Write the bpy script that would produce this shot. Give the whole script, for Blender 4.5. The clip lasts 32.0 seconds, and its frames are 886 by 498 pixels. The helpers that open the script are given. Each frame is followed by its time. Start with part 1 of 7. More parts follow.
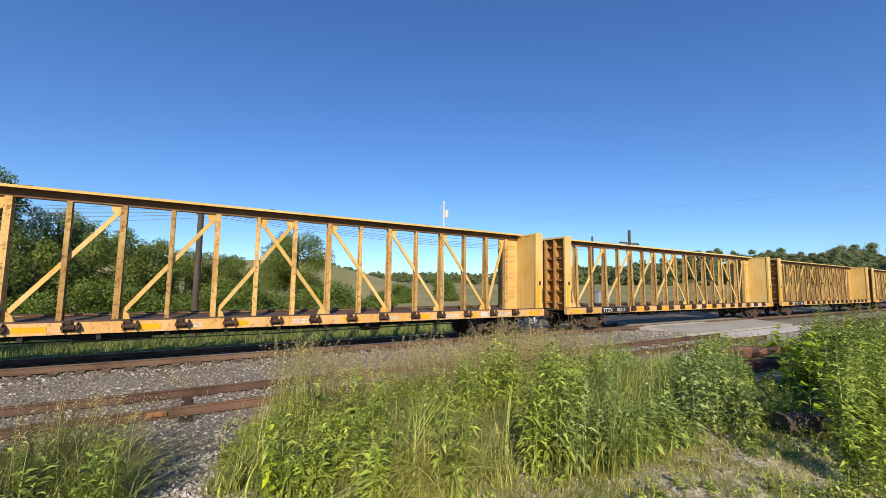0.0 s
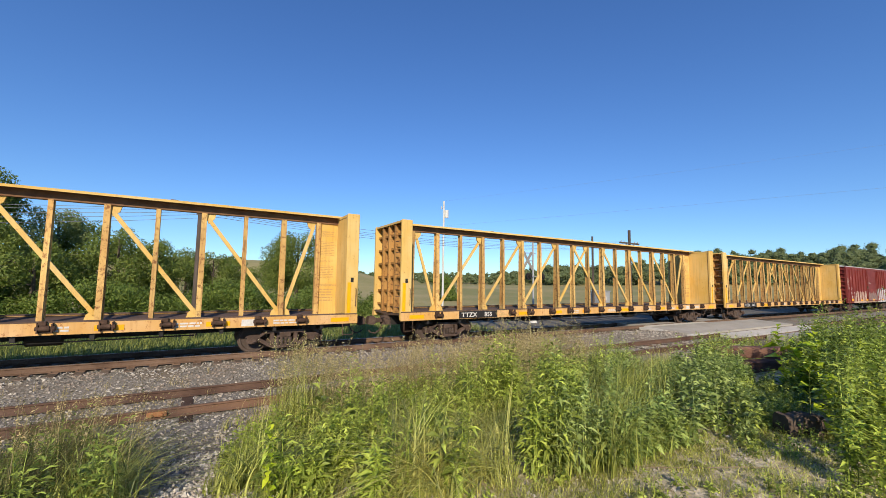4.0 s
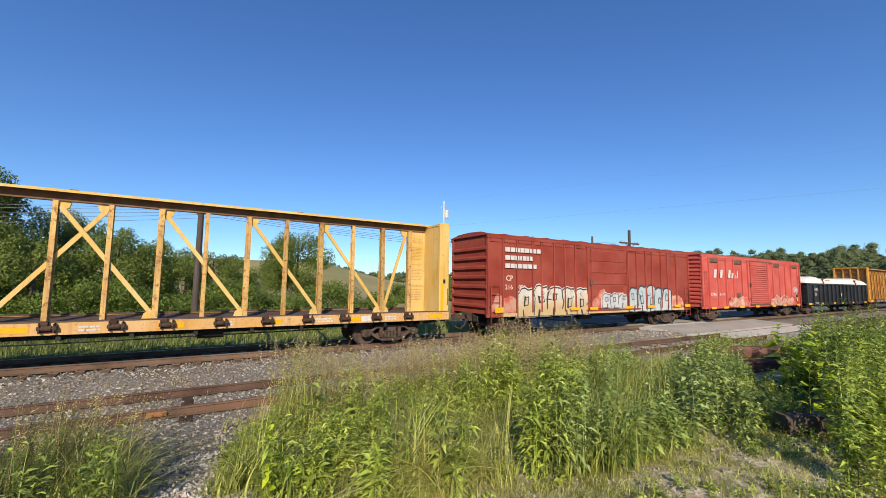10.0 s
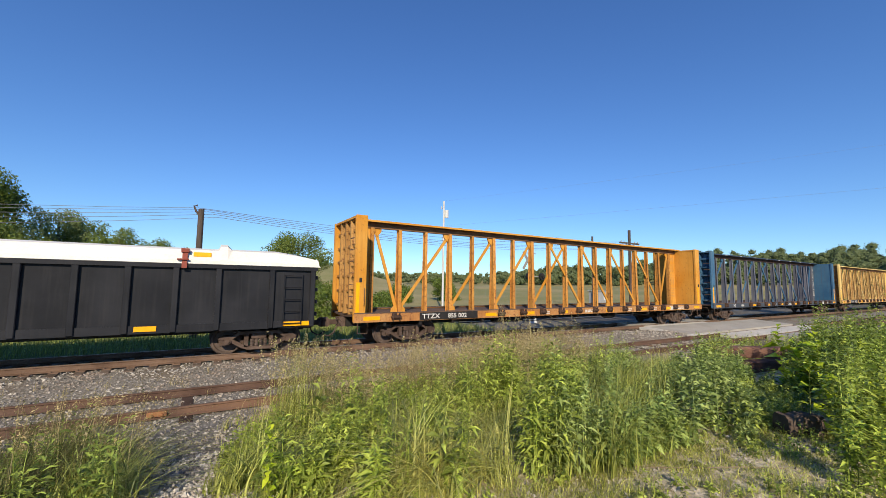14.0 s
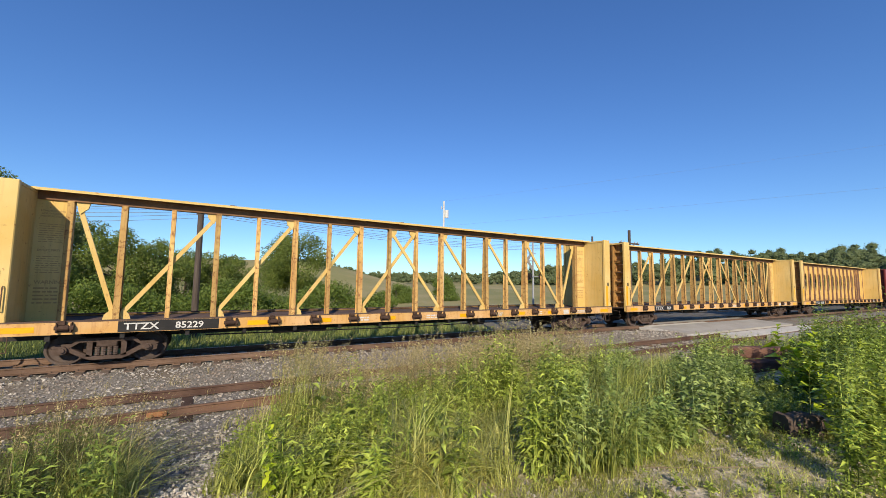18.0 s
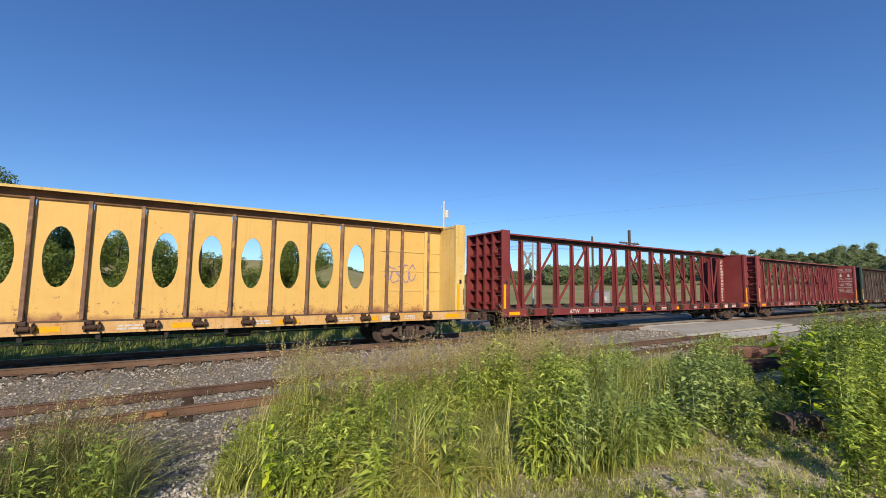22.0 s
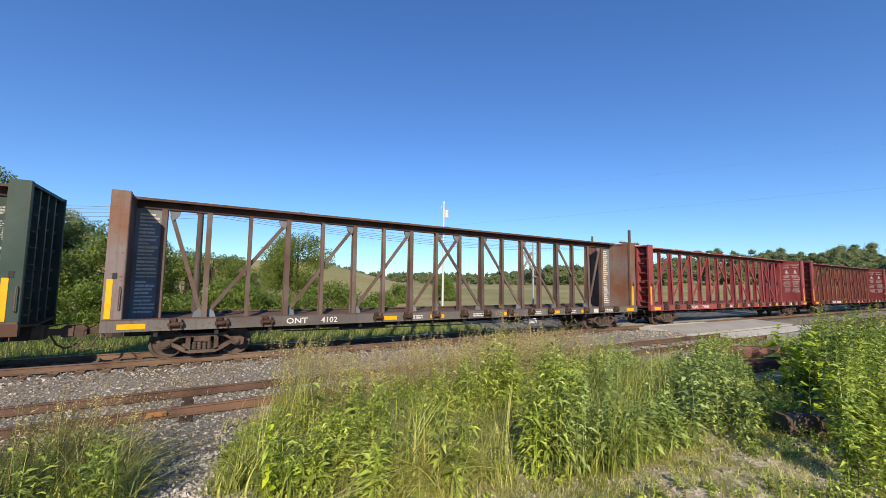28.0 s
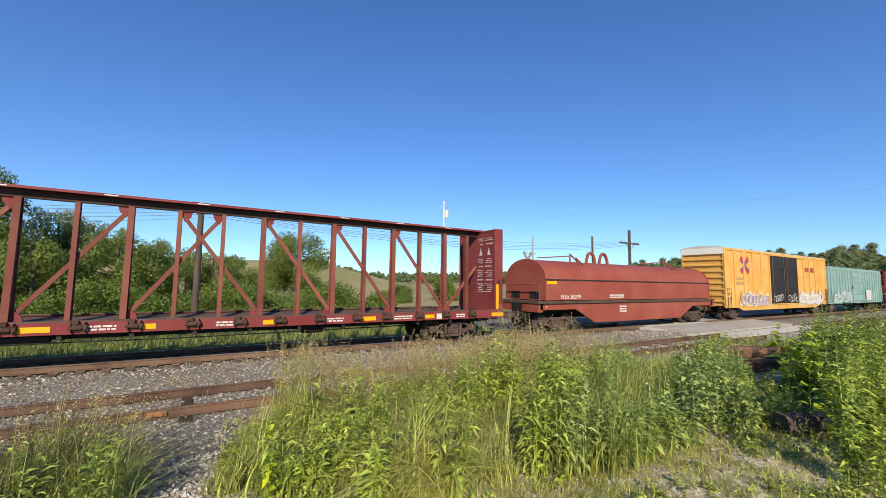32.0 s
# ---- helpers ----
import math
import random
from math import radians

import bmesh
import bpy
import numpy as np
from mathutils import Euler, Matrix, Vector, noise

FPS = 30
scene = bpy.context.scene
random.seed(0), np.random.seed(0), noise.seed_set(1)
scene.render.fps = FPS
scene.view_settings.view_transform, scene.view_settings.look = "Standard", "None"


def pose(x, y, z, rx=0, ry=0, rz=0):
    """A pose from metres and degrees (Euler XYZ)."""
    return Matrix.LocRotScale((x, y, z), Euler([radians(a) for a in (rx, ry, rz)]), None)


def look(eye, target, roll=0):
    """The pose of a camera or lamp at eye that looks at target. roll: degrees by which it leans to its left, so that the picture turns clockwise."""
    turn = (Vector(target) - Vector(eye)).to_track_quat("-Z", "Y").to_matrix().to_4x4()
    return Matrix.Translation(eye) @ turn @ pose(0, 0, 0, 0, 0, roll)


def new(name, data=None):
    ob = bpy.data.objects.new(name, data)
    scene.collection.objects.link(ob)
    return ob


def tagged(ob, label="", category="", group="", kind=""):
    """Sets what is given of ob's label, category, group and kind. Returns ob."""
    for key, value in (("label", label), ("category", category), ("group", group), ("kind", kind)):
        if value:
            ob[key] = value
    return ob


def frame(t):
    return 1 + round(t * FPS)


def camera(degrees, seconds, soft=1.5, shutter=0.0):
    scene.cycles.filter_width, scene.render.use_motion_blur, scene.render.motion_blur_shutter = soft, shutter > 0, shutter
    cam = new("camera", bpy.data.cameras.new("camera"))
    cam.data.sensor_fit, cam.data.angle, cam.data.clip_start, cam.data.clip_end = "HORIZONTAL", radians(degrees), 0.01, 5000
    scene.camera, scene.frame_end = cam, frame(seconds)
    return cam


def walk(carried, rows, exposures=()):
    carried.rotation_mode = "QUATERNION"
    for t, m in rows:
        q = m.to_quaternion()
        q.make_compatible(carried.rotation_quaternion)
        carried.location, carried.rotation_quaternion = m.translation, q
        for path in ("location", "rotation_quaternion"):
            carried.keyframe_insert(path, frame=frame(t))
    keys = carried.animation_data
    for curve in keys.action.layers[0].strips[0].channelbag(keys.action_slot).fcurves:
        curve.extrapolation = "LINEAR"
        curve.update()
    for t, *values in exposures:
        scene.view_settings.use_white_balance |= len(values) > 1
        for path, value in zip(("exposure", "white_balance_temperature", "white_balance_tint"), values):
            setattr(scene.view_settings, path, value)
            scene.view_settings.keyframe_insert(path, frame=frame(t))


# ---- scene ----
# ---- camera: stands still beside the track; x runs along the train's track, y away from the camera, z = 0 at the rail tops ----
cam = camera(96.2, 32.0, soft=0.8)
EYE = (0.0, 0.0, 2.282)
CAM_POSE = look(EYE, (5.1017, 8.5576, 3.1432), 0.8)
walk(cam, [(0.0, CAM_POSE), (32.0, CAM_POSE)], [(t, e, 6950.0, 10.0) for t, e in ((0.0, 0.0), (11.8, 0.0), (13.0, -0.06), (14.5, 0.0), (20.0, -0.01), (21.0, -0.06), (22.0, -0.12), (23.0, -0.04), (24.5, 0.09), (32.0, 0.11))])

# ---- world and sun ----
SUN_FROM = Vector((-0.87, -1.61, 1.0)).normalized()
world = bpy.data.worlds.new("sky")
scene.world = world
world.use_nodes = True
wnt = world.node_tree
sky = wnt.nodes.new("ShaderNodeTexSky")
sky.sky_type, sky.sun_disc = "NISHITA", False
sky.sun_elevation, sky.sun_rotation = radians(28.7), math.atan2(SUN_FROM.x, SUN_FROM.y) % (2 * math.pi)
sky.altitude, sky.air_density, sky.dust_density, sky.ozone_density = 200.0, 1.0, 0.0, 3.0
deep = wnt.nodes.new("ShaderNodeHueSaturation")
deep.inputs["Saturation"].default_value = 1.15
deep.inputs["Hue"].default_value = 0.508
wnt.links.new(sky.outputs[0], deep.inputs["Color"])
tint = wnt.nodes.new("ShaderNodeMix")
tint.data_type, tint.blend_type = "RGBA", "MULTIPLY"
tint.inputs[0].default_value, tint.inputs[7].default_value = 1.0, (0.60, 0.92, 1.30, 1.0)
wnt.links.new(deep.outputs[0], tint.inputs[6])
clear = wnt.nodes.new("ShaderNodeGamma")
clear.inputs[1].default_value = 0.88
wnt.links.new(tint.outputs[2], clear.inputs[0])
wnt.links.new(clear.outputs[0], wnt.nodes["Background"].inputs[0])
wnt.nodes["Background"].inputs[1].default_value = 0.153
sun = new("sun", bpy.data.lights.new("sun", "SUN"))
sun.data.energy, sun.data.angle, sun.data.color = 5.6, radians(0.53), (1.0, 0.90, 0.74)
sun.matrix_world = look(SUN_FROM * 60, (0, 0, 0))


# ---- material helpers ----
def nd(nt, kind, props=None, **ins):
    n = nt.nodes.new("ShaderNode" + kind)
    for k, v in (props or {}).items():
        if k == "data_type": n.data_type = v
        elif k == "operation": n.operation = v
        elif k == "blend_type": n.blend_type = v
        elif k == "feature": n.feature = v
        elif k == "distance": n.distance = v
    for k, v in ins.items():
        key = int(k[1:]) if k[0] == "_" else k.replace("__", " ")
        s = n.inputs[key]
        if isinstance(v, bpy.types.NodeSocket):
            nt.links.new(v, s)
        else:
            s.default_value = v
    return n


def mixc(nt, fac, a, b, mode="MIX"):
    n = nd(nt, "Mix", {"data_type": "RGBA", "blend_type": mode}, _0=fac, _6=a, _7=b)
    return n.outputs[2]


def ramp(nt, fac, lo, hi):
    return nd(nt, "MapRange", None, Value=fac, From__Min=lo, From__Max=hi).outputs[0]


def math2(nt, op, a, b):
    return nd(nt, "Math", {"operation": op}, _0=a, _1=b).outputs[0]


def c4(c):
    return (c[0], c[1], c[2], 1.0)


def start_mat(name):
    m = bpy.data.materials.new(name)
    m.use_nodes = True
    nt = m.node_tree
    return m, nt, nt.nodes["Principled BSDF"]


def place(nt, scale=(1, 1, 1)):
    tc = nd(nt, "TexCoord")
    rnd = nd(nt, "ObjectInfo").outputs["Random"]
    off = nd(nt, "CombineXYZ", None, _0=math2(nt, "MULTIPLY", rnd, 37.0), _1=math2(nt, "MULTIPLY", rnd, 11.0), _2=0.0).outputs[0]
    v = nd(nt, "VectorMath", {"operation": "ADD"}, _0=tc.outputs["Object"], _1=off).outputs[0]
    if scale != (1, 1, 1):
        v = nd(nt, "VectorMath", {"operation": "MULTIPLY"}, _0=v, _1=scale).outputs[0]
    return v, rnd


def noise_of(nt, v, scale, detail=4.0, rough=0.55):
    return nd(nt, "TexNoise", None, Vector=v, Scale=scale, Detail=detail, Roughness=rough).outputs[0]


def bumped(nt, bsdf, height, strength, dist=0.01):
    b = nd(nt, "Bump", None, Height=height, Strength=strength, Distance=dist)
    nt.links.new(b.outputs[0], bsdf.inputs["Normal"])


def surf(name, a, b, scale=3.0, fine=40.0, rough=0.8, metal=0.0, bump=0.3, dist=0.01, vary=0.25, c=None, cpos=(0.55, 0.7), stretch=(1, 1, 1)):
    """A two-scale mottled surface; c is a third colour in larger stains."""
    m, nt, bs = start_mat(name)
    v, rnd = place(nt, stretch)
    n1, n2 = noise_of(nt, v, scale), noise_of(nt, v, fine, 3.0)
    col = mixc(nt, ramp(nt, n1, 0.3, 0.7), c4(a), c4(b))
    col = mixc(nt, math2(nt, "MULTIPLY", ramp(nt, n2, 0.35, 0.75), 0.35), col, c4([x * 0.55 for x in a]))
    if c:
        col = mixc(nt, ramp(nt, noise_of(nt, v, scale * 0.37, 5.0), *cpos), col, c4(c))
    val = math2(nt, "ADD", math2(nt, "MULTIPLY", rnd, vary), 1.0 - vary * 0.5)
    hs = nd(nt, "HueSaturation", None, Value=val, Color=col)
    nt.links.new(hs.outputs[0], bs.inputs["Base Color"])
    bs.inputs["Roughness"].default_value, bs.inputs["Metallic"].default_value = rough, metal
    bs.inputs["Specular IOR Level"].default_value = 0.2 if rough > 0.75 else 0.4
    if bump:
        bumped(nt, bs, math2(nt, "ADD", n1, n2), bump, dist)
    return m


def paint(name, base, rust=(0.16, 0.06, 0.03), amount=0.5, fade=None, rough=0.5, streak=0.5, vary=0.12, grime=(0.10, 0.07, 0.05)):
    """Weathered car paint: faded patches, rust spots and vertical streaks."""
    m, nt, bs = start_mat(name)
    v, rnd = place(nt)
    fade = [x * 0.78 for x in fade]
    base = [x * 0.74 for x in base]
    big, mid, fine = noise_of(nt, v, 0.7, 5.0), noise_of(nt, v, 8.0, 7.0, 0.72), noise_of(nt, v, 60.0, 3.0)
    vs = nd(nt, "VectorMath", {"operation": "MULTIPLY"}, _0=v, _1=(7.0, 7.0, 0.35)).outputs[0]
    strk = noise_of(nt, vs, 1.6, 4.0)
    col = mixc(nt, ramp(nt, big, 0.35, 0.7), c4(base), c4(fade))
    col = mixc(nt, math2(nt, "MULTIPLY", ramp(nt, strk, 0.5, 0.8), streak), col, c4(grime))
    spots = ramp(nt, math2(nt, "ADD", mid, math2(nt, "MULTIPLY", fine, 0.25)), 0.87 - 0.20 * amount, 0.97 - 0.2 * amount)
    col = mixc(nt, math2(nt, "MULTIPLY", spots, 0.9), col, c4(rust))
    val = math2(nt, "ADD", math2(nt, "MULTIPLY", rnd, vary), 1.0 - vary * 0.5)
    hs = nd(nt, "HueSaturation", None, Value=val, Color=col)
    nt.links.new(hs.outputs[0], bs.inputs["Base Color"])
    nt.links.new(math2(nt, "ADD", math2(nt, "MULTIPLY", spots, 0.35), rough), bs.inputs["Roughness"])
    bs.inputs["Specular IOR Level"].default_value = 0.12
    bumped(nt, bs, math2(nt, "ADD", mid, fine), 0.12, 0.006)
    return m


def plain(name, col, rough=0.6, metal=0.0, spread=0.85):
    return surf(name, col, [x * spread for x in col], 6.0, 60.0, rough, metal, 0.05, 0.003, 0.1)


def leafy(name, a, b, c, gloss=0.45, dark=0.62, light=1.25):
    """Leaves: colour by island, with some light let through."""
    m, nt, bs = start_mat(name)
    geo = nd(nt, "NewGeometry")
    isl = geo.outputs["Random Per Island"]
    tc = nd(nt, "TexCoord")
    n = noise_of(nt, tc.outputs["Object"], 0.9, 3.0)
    col = mixc(nt, math2(nt, "POWER", isl, 1.7), c4([x * dark for x in a]), c4([x * light for x in b]))
    col = mixc(nt, ramp(nt, n, 0.45, 0.75), col, c4(c))
    n2 = noise_of(nt, tc.outputs["Object"], 2.1, 3.0)
    col = nd(nt, "HueSaturation", None, Hue=math2(nt, "ADD", 0.485, math2(nt, "MULTIPLY", n2, 0.03)), Value=math2(nt, "ADD", 0.7, math2(nt, "MULTIPLY", n2, 1.0)), Color=col).outputs[0]
    nt.links.new(col, bs.inputs["Base Color"])
    bs.inputs["Roughness"].default_value = gloss
    bs.inputs["Specular IOR Level"].default_value = 0.3
    tr = nd(nt, "BsdfTranslucent", None, Color=mixc(nt, 0.35, col, (0.35, 0.5, 0.05, 1)))
    mx = nd(nt, "MixShader", None, _0=0.30, _1=bs.outputs[0], _2=tr.outputs[0])
    nt.links.new(mx.outputs[0], nt.nodes["Material Output"].inputs["Surface"])
    return m


# ---- materials ----
M_RUST = surf("rusted_steel", (0.115, 0.068, 0.046), (0.20, 0.125, 0.09), 2.5, 30.0, 0.85, 0.2, 0.4, 0.008, 0.2)
M_TRUCK = surf("dusty_brown_iron", (0.06, 0.04, 0.031), (0.145, 0.10, 0.08), 3.0, 26.0, 0.85, 0.1, 0.4, 0.008, 0.25)
M_WHEEL = surf("dark_wheel_iron", (0.06, 0.042, 0.034), (0.14, 0.10, 0.08), 3.0, 30.0, 0.7, 0.2, 0.2, 0.005, 0.2)
M_BLACK = surf("black_iron", (0.012, 0.011, 0.011), (0.03, 0.026, 0.023), 3.0, 30.0, 0.65, 0.1, 0.2, 0.005, 0.2)
M_STRIPE = plain("yellow_reflector", (0.95, 0.43, 0.004), 0.4)
M_WHITE = surf("white_lettering", (0.66, 0.64, 0.60), (0.50, 0.47, 0.43), 9.0, 60.0, 0.6, 0, 0, 0.01, 0.05)
M_INK = surf("black_spray", (0.02, 0.02, 0.025), (0.06, 0.06, 0.07), 3.0, 30.0, 0.6, 0, 0, 0.01, 0.05)
M_AQUA = surf("aqua_spray", (0.27, 0.50, 0.47), (0.46, 0.56, 0.54), 1.5, 30.0, 0.6, 0, 0, 0.01, 0.1)
M_PURPLE = plain("purple_spray", (0.30, 0.22, 0.45), 0.6)
M_PALE = surf("pale_spray", (0.60, 0.59, 0.57), (0.46, 0.45, 0.44), 2.0, 30.0, 0.6, 0, 0, 0.01, 0.1)
M_PINK = surf("faded_spray", (0.72, 0.56, 0.47), (0.60, 0.36, 0.30), 1.6, 25.0, 0.65, 0, 0, 0.01, 0.1)
M_BROWNINK = plain("faded_brown_lettering", (0.48, 0.29, 0.11), 0.7)
M_DECK = surf("worn_deck", (0.085, 0.055, 0.041), (0.15, 0.10, 0.075), 1.6, 25.0, 0.85, 0, 0.4, 0.008, 0.1)
P_YELLOW = paint("faded_yellow_paint", (0.82, 0.50, 0.125), (0.24, 0.09, 0.035), 0.62, (0.88, 0.62, 0.25), 0.5, 0.3)
P_YELLOW2 = paint("pale_yellow_paint", (0.84, 0.555, 0.17), (0.27, 0.10, 0.045), 0.7, (0.88, 0.65, 0.27), 0.5, 0.25)
P_ORANGE = paint("orange_yellow_paint", (0.70, 0.30, 0.038), (0.16, 0.06, 0.028), 0.7, (0.76, 0.39, 0.085), 0.5, 0.5, 0.12, (0.26, 0.09, 0.035))
P_OPOST = paint("rusty_orange_posts", (0.58, 0.24, 0.05), (0.19, 0.07, 0.032), 1.1, (0.72, 0.36, 0.09), 0.6, 0.7, 0.4, (0.20, 0.075, 0.035))
P_OSILL = paint("rust_stained_orange_sill", (0.52, 0.22, 0.07), (0.19, 0.075, 0.038), 1.05, (0.66, 0.36, 0.14), 0.6, 0.6, 0.2, (0.20, 0.085, 0.045))
P_BLUE = paint("faded_blue_paint", (0.045, 0.135, 0.25), (0.13, 0.085, 0.07), 0.6, (0.085, 0.195, 0.30), 0.5, 0.5)
P_BLUEWEB = paint("grimy_blue_web", (0.06, 0.09, 0.13), (0.12, 0.075, 0.055), 0.7, (0.11, 0.14, 0.17), 0.6, 0.6)
P_NAVY = paint("dark_navy_chord", (0.03, 0.055, 0.10), (0.09, 0.06, 0.05), 0.6, (0.05, 0.085, 0.14), 0.6, 0.5)
P_BLUESILL = paint("grimy_blue_grey_sill", (0.055, 0.065, 0.085), (0.10, 0.07, 0.055), 0.7, (0.10, 0.12, 0.15), 0.6, 0.6)
P_RED = paint("oxide_red_paint", (0.23, 0.041, 0.043), (0.10, 0.03, 0.027), 0.7, (0.30, 0.07, 0.068), 0.5, 0.35)
P_RED2 = paint("faded_red_paint", (0.285, 0.055, 0.058), (0.13, 0.036, 0.034), 0.7, (0.37, 0.10, 0.098), 0.5, 0.3)
P_GREEN = paint("dark_green_paint", (0.038, 0.068, 0.055), (0.16, 0.075, 0.045), 0.62, (0.075, 0.105, 0.09), 0.5, 0.5)
P_GREY = paint("rusting_grey_paint", (0.14, 0.125, 0.12), (0.13, 0.065, 0.043), 0.95, (0.22, 0.205, 0.195), 0.6, 0.6, 0.12, (0.13, 0.07, 0.045))
P_BOXRED = paint("maroon_boxcar_paint", (0.20, 0.03, 0.026), (0.10, 0.03, 0.022), 0.4, (0.28, 0.055, 0.045), 0.55, 0.45)
P_BOXRED2 = paint("rust_red_boxcar_paint", (0.34, 0.054, 0.036), (0.13, 0.04, 0.024), 0.42, (0.43, 0.10, 0.07), 0.55, 0.45)
P_CORAL = paint("faded_coral_paint", (0.64, 0.10, 0.08), (0.20, 0.07, 0.04), 0.55, (0.70, 0.17, 0.135), 0.55, 0.3)
P_BLACKCAR = paint("black_car_paint", (0.019, 0.020, 0.024), (0.05, 0.037, 0.03), 0.3, (0.036, 0.037, 0.043), 0.45, 0.22, 0.1, (0.06, 0.056, 0.052))
P_COIL = paint("brick_red_paint", (0.31, 0.07, 0.048), (0.15, 0.06, 0.04), 0.2, (0.36, 0.105, 0.075), 0.5, 0.25)
P_BOXYEL = paint("bright_yellow_boxcar_paint", (0.78, 0.40, 0.085), (0.30, 0.13, 0.04), 0.4, (0.84, 0.50, 0.16), 0.5, 0.25)
P_TEAL = paint("pale_teal_paint", (0.22, 0.40, 0.37), (0.20, 0.14, 0.11), 0.35, (0.34, 0.48, 0.45), 0.55, 0.35)
M_COVER = surf("white_fibreglass", (0.80, 0.77, 0.70), (0.72, 0.68, 0.60), 0.8, 20.0, 0.55, 0, 0.1, 0.005, 0.05)
M_ROOF = surf("galvanised_roof", (0.62, 0.60, 0.56), (0.48, 0.45, 0.41), 1.5, 20.0, 0.6, 0.1, 0.1, 0.005, 0.05)
P_YPOST = paint("rust_streaked_yellow_posts", (0.60, 0.34, 0.115), (0.20, 0.085, 0.042), 1.12, (0.82, 0.55, 0.20), 0.6, 0.75, 0.45, (0.20, 0.095, 0.05))
P_YSILL = paint("rust_stained_yellow_sill", (0.80, 0.44, 0.13), (0.30, 0.11, 0.045), 0.85, (0.86, 0.55, 0.27), 0.55, 0.45, 0.15, (0.34, 0.14, 0.06))
M_WINCH = surf("dark_rusty_winch", (0.045, 0.027, 0.019), (0.11, 0.064, 0.045), 6.0, 40.0, 0.85, 0.1, 0.3, 0.006, 0.3)


def patchy(name, cols, scale=0.8, cover=None):
    """Sprayed paint in cloudy patches of several colours, worn through to cover where given."""
    m, nt, bs = start_mat(name)
    v, rnd = place(nt)
    col = c4(cols[0])
    for k, c in enumerate(cols[1:]):
        vv = nd(nt, "VectorMath", {"operation": "ADD"}, _0=v, _1=(7.3 * k, 1.1 * k, 3.7 * k)).outputs[0]
        col = mixc(nt, ramp(nt, noise_of(nt, vv, scale * (1 + 0.5 * k), 4.0), 0.47, 0.58), col, c4(c))
    if cover:
        col = mixc(nt, ramp(nt, noise_of(nt, v, 1.9, 6.0, 0.7), 0.42, 0.6), col, c4(cover))
    nt.links.new(col, bs.inputs["Base Color"])
    bs.inputs["Roughness"].default_value = 0.65
    return m


def two_tone(name, low, high, z0, z1, stain, rust=None):
    """Paint fading from one colour below to another above, with stains and, where given, flakes of rust."""
    m, nt, bs = start_mat(name)
    v, rnd = place(nt)
    z = nd(nt, "SeparateXYZ", None, _0=nd(nt, "TexCoord").outputs["Object"]).outputs[2]
    zz = math2(nt, "ADD", z, math2(nt, "MULTIPLY", noise_of(nt, v, 1.3, 4.0), 0.8))
    col = mixc(nt, ramp(nt, zz, z0 + 0.4, z1 + 0.4), c4(low), c4(high))
    col = mixc(nt, math2(nt, "MULTIPLY", ramp(nt, noise_of(nt, v, 2.6, 6.0, 0.7), 0.5, 0.68), 0.7), col, c4(stain))
    if rust:
        flake = noise_of(nt, v, 5.5, 7.0, 0.72)
        low_z = math2(nt, "MULTIPLY", ramp(nt, z, 1.9, 1.05), 0.13)
        col = mixc(nt, math2(nt, "MULTIPLY", ramp(nt, math2(nt, "ADD", flake, low_z), 0.655, 0.70), 0.85), col, c4(rust))
        vs = nd(nt, "VectorMath", {"operation": "MULTIPLY"}, _0=v, _1=(7.0, 7.0, 0.35)).outputs[0]
        col = mixc(nt, math2(nt, "MULTIPLY", ramp(nt, noise_of(nt, vs, 1.6, 4.0), 0.55, 0.8), 0.35), col, c4((0.45, 0.24, 0.08)))
    nt.links.new(col, bs.inputs["Base Color"])
    bs.inputs["Roughness"].default_value = 0.65
    return m


M_CREAMWHITE = two_tone("cream_and_white_spray", (0.52, 0.37, 0.18), (0.57, 0.54, 0.47), 1.2, 1.75, (0.45, 0.27, 0.15))
M_ICE = two_tone("ice_blue_spray", (0.47, 0.49, 0.47), (0.38, 0.46, 0.48), 1.1, 1.7, (0.33, 0.38, 0.40))
M_CHALK = two_tone("chalky_white_spray", (0.52, 0.50, 0.46), (0.47, 0.45, 0.42), 1.1, 1.7, (0.37, 0.30, 0.27))
M_TANSPRAY = two_tone("worn_tan_spray", (0.46, 0.33, 0.23), (0.38, 0.25, 0.18), 1.1, 1.7, (0.20, 0.07, 0.05))
M_GREYSPRAY = two_tone("worn_grey_spray", (0.30, 0.19, 0.16), (0.25, 0.15, 0.125), 1.1, 1.6, (0.19, 0.05, 0.04))
M_SMOKE = surf("grey_brown_spray", (0.10, 0.075, 0.06), (0.17, 0.13, 0.11), 3.0, 30.0, 0.6, 0, 0, 0.01, 0.05)
M_FADE_RED = patchy("worn_beige_mural", [(0.40, 0.27, 0.20), (0.30, 0.19, 0.15)], 1.0, (0.17, 0.028, 0.024))
M_FADE_CORAL = patchy("worn_pink_mural", [(0.55, 0.38, 0.28), (0.48, 0.26, 0.18)], 1.0, (0.50, 0.08, 0.055))
P_RUSTPOST = paint("rust_brown_posts", (0.125, 0.082, 0.064), (0.12, 0.055, 0.034), 0.9, (0.20, 0.155, 0.135), 0.65, 0.5, 0.35, (0.13, 0.065, 0.04))
P_BROWN = paint("rust_brown_chord", (0.11, 0.055, 0.038), (0.07, 0.034, 0.024), 0.5, (0.155, 0.085, 0.06), 0.65, 0.4)


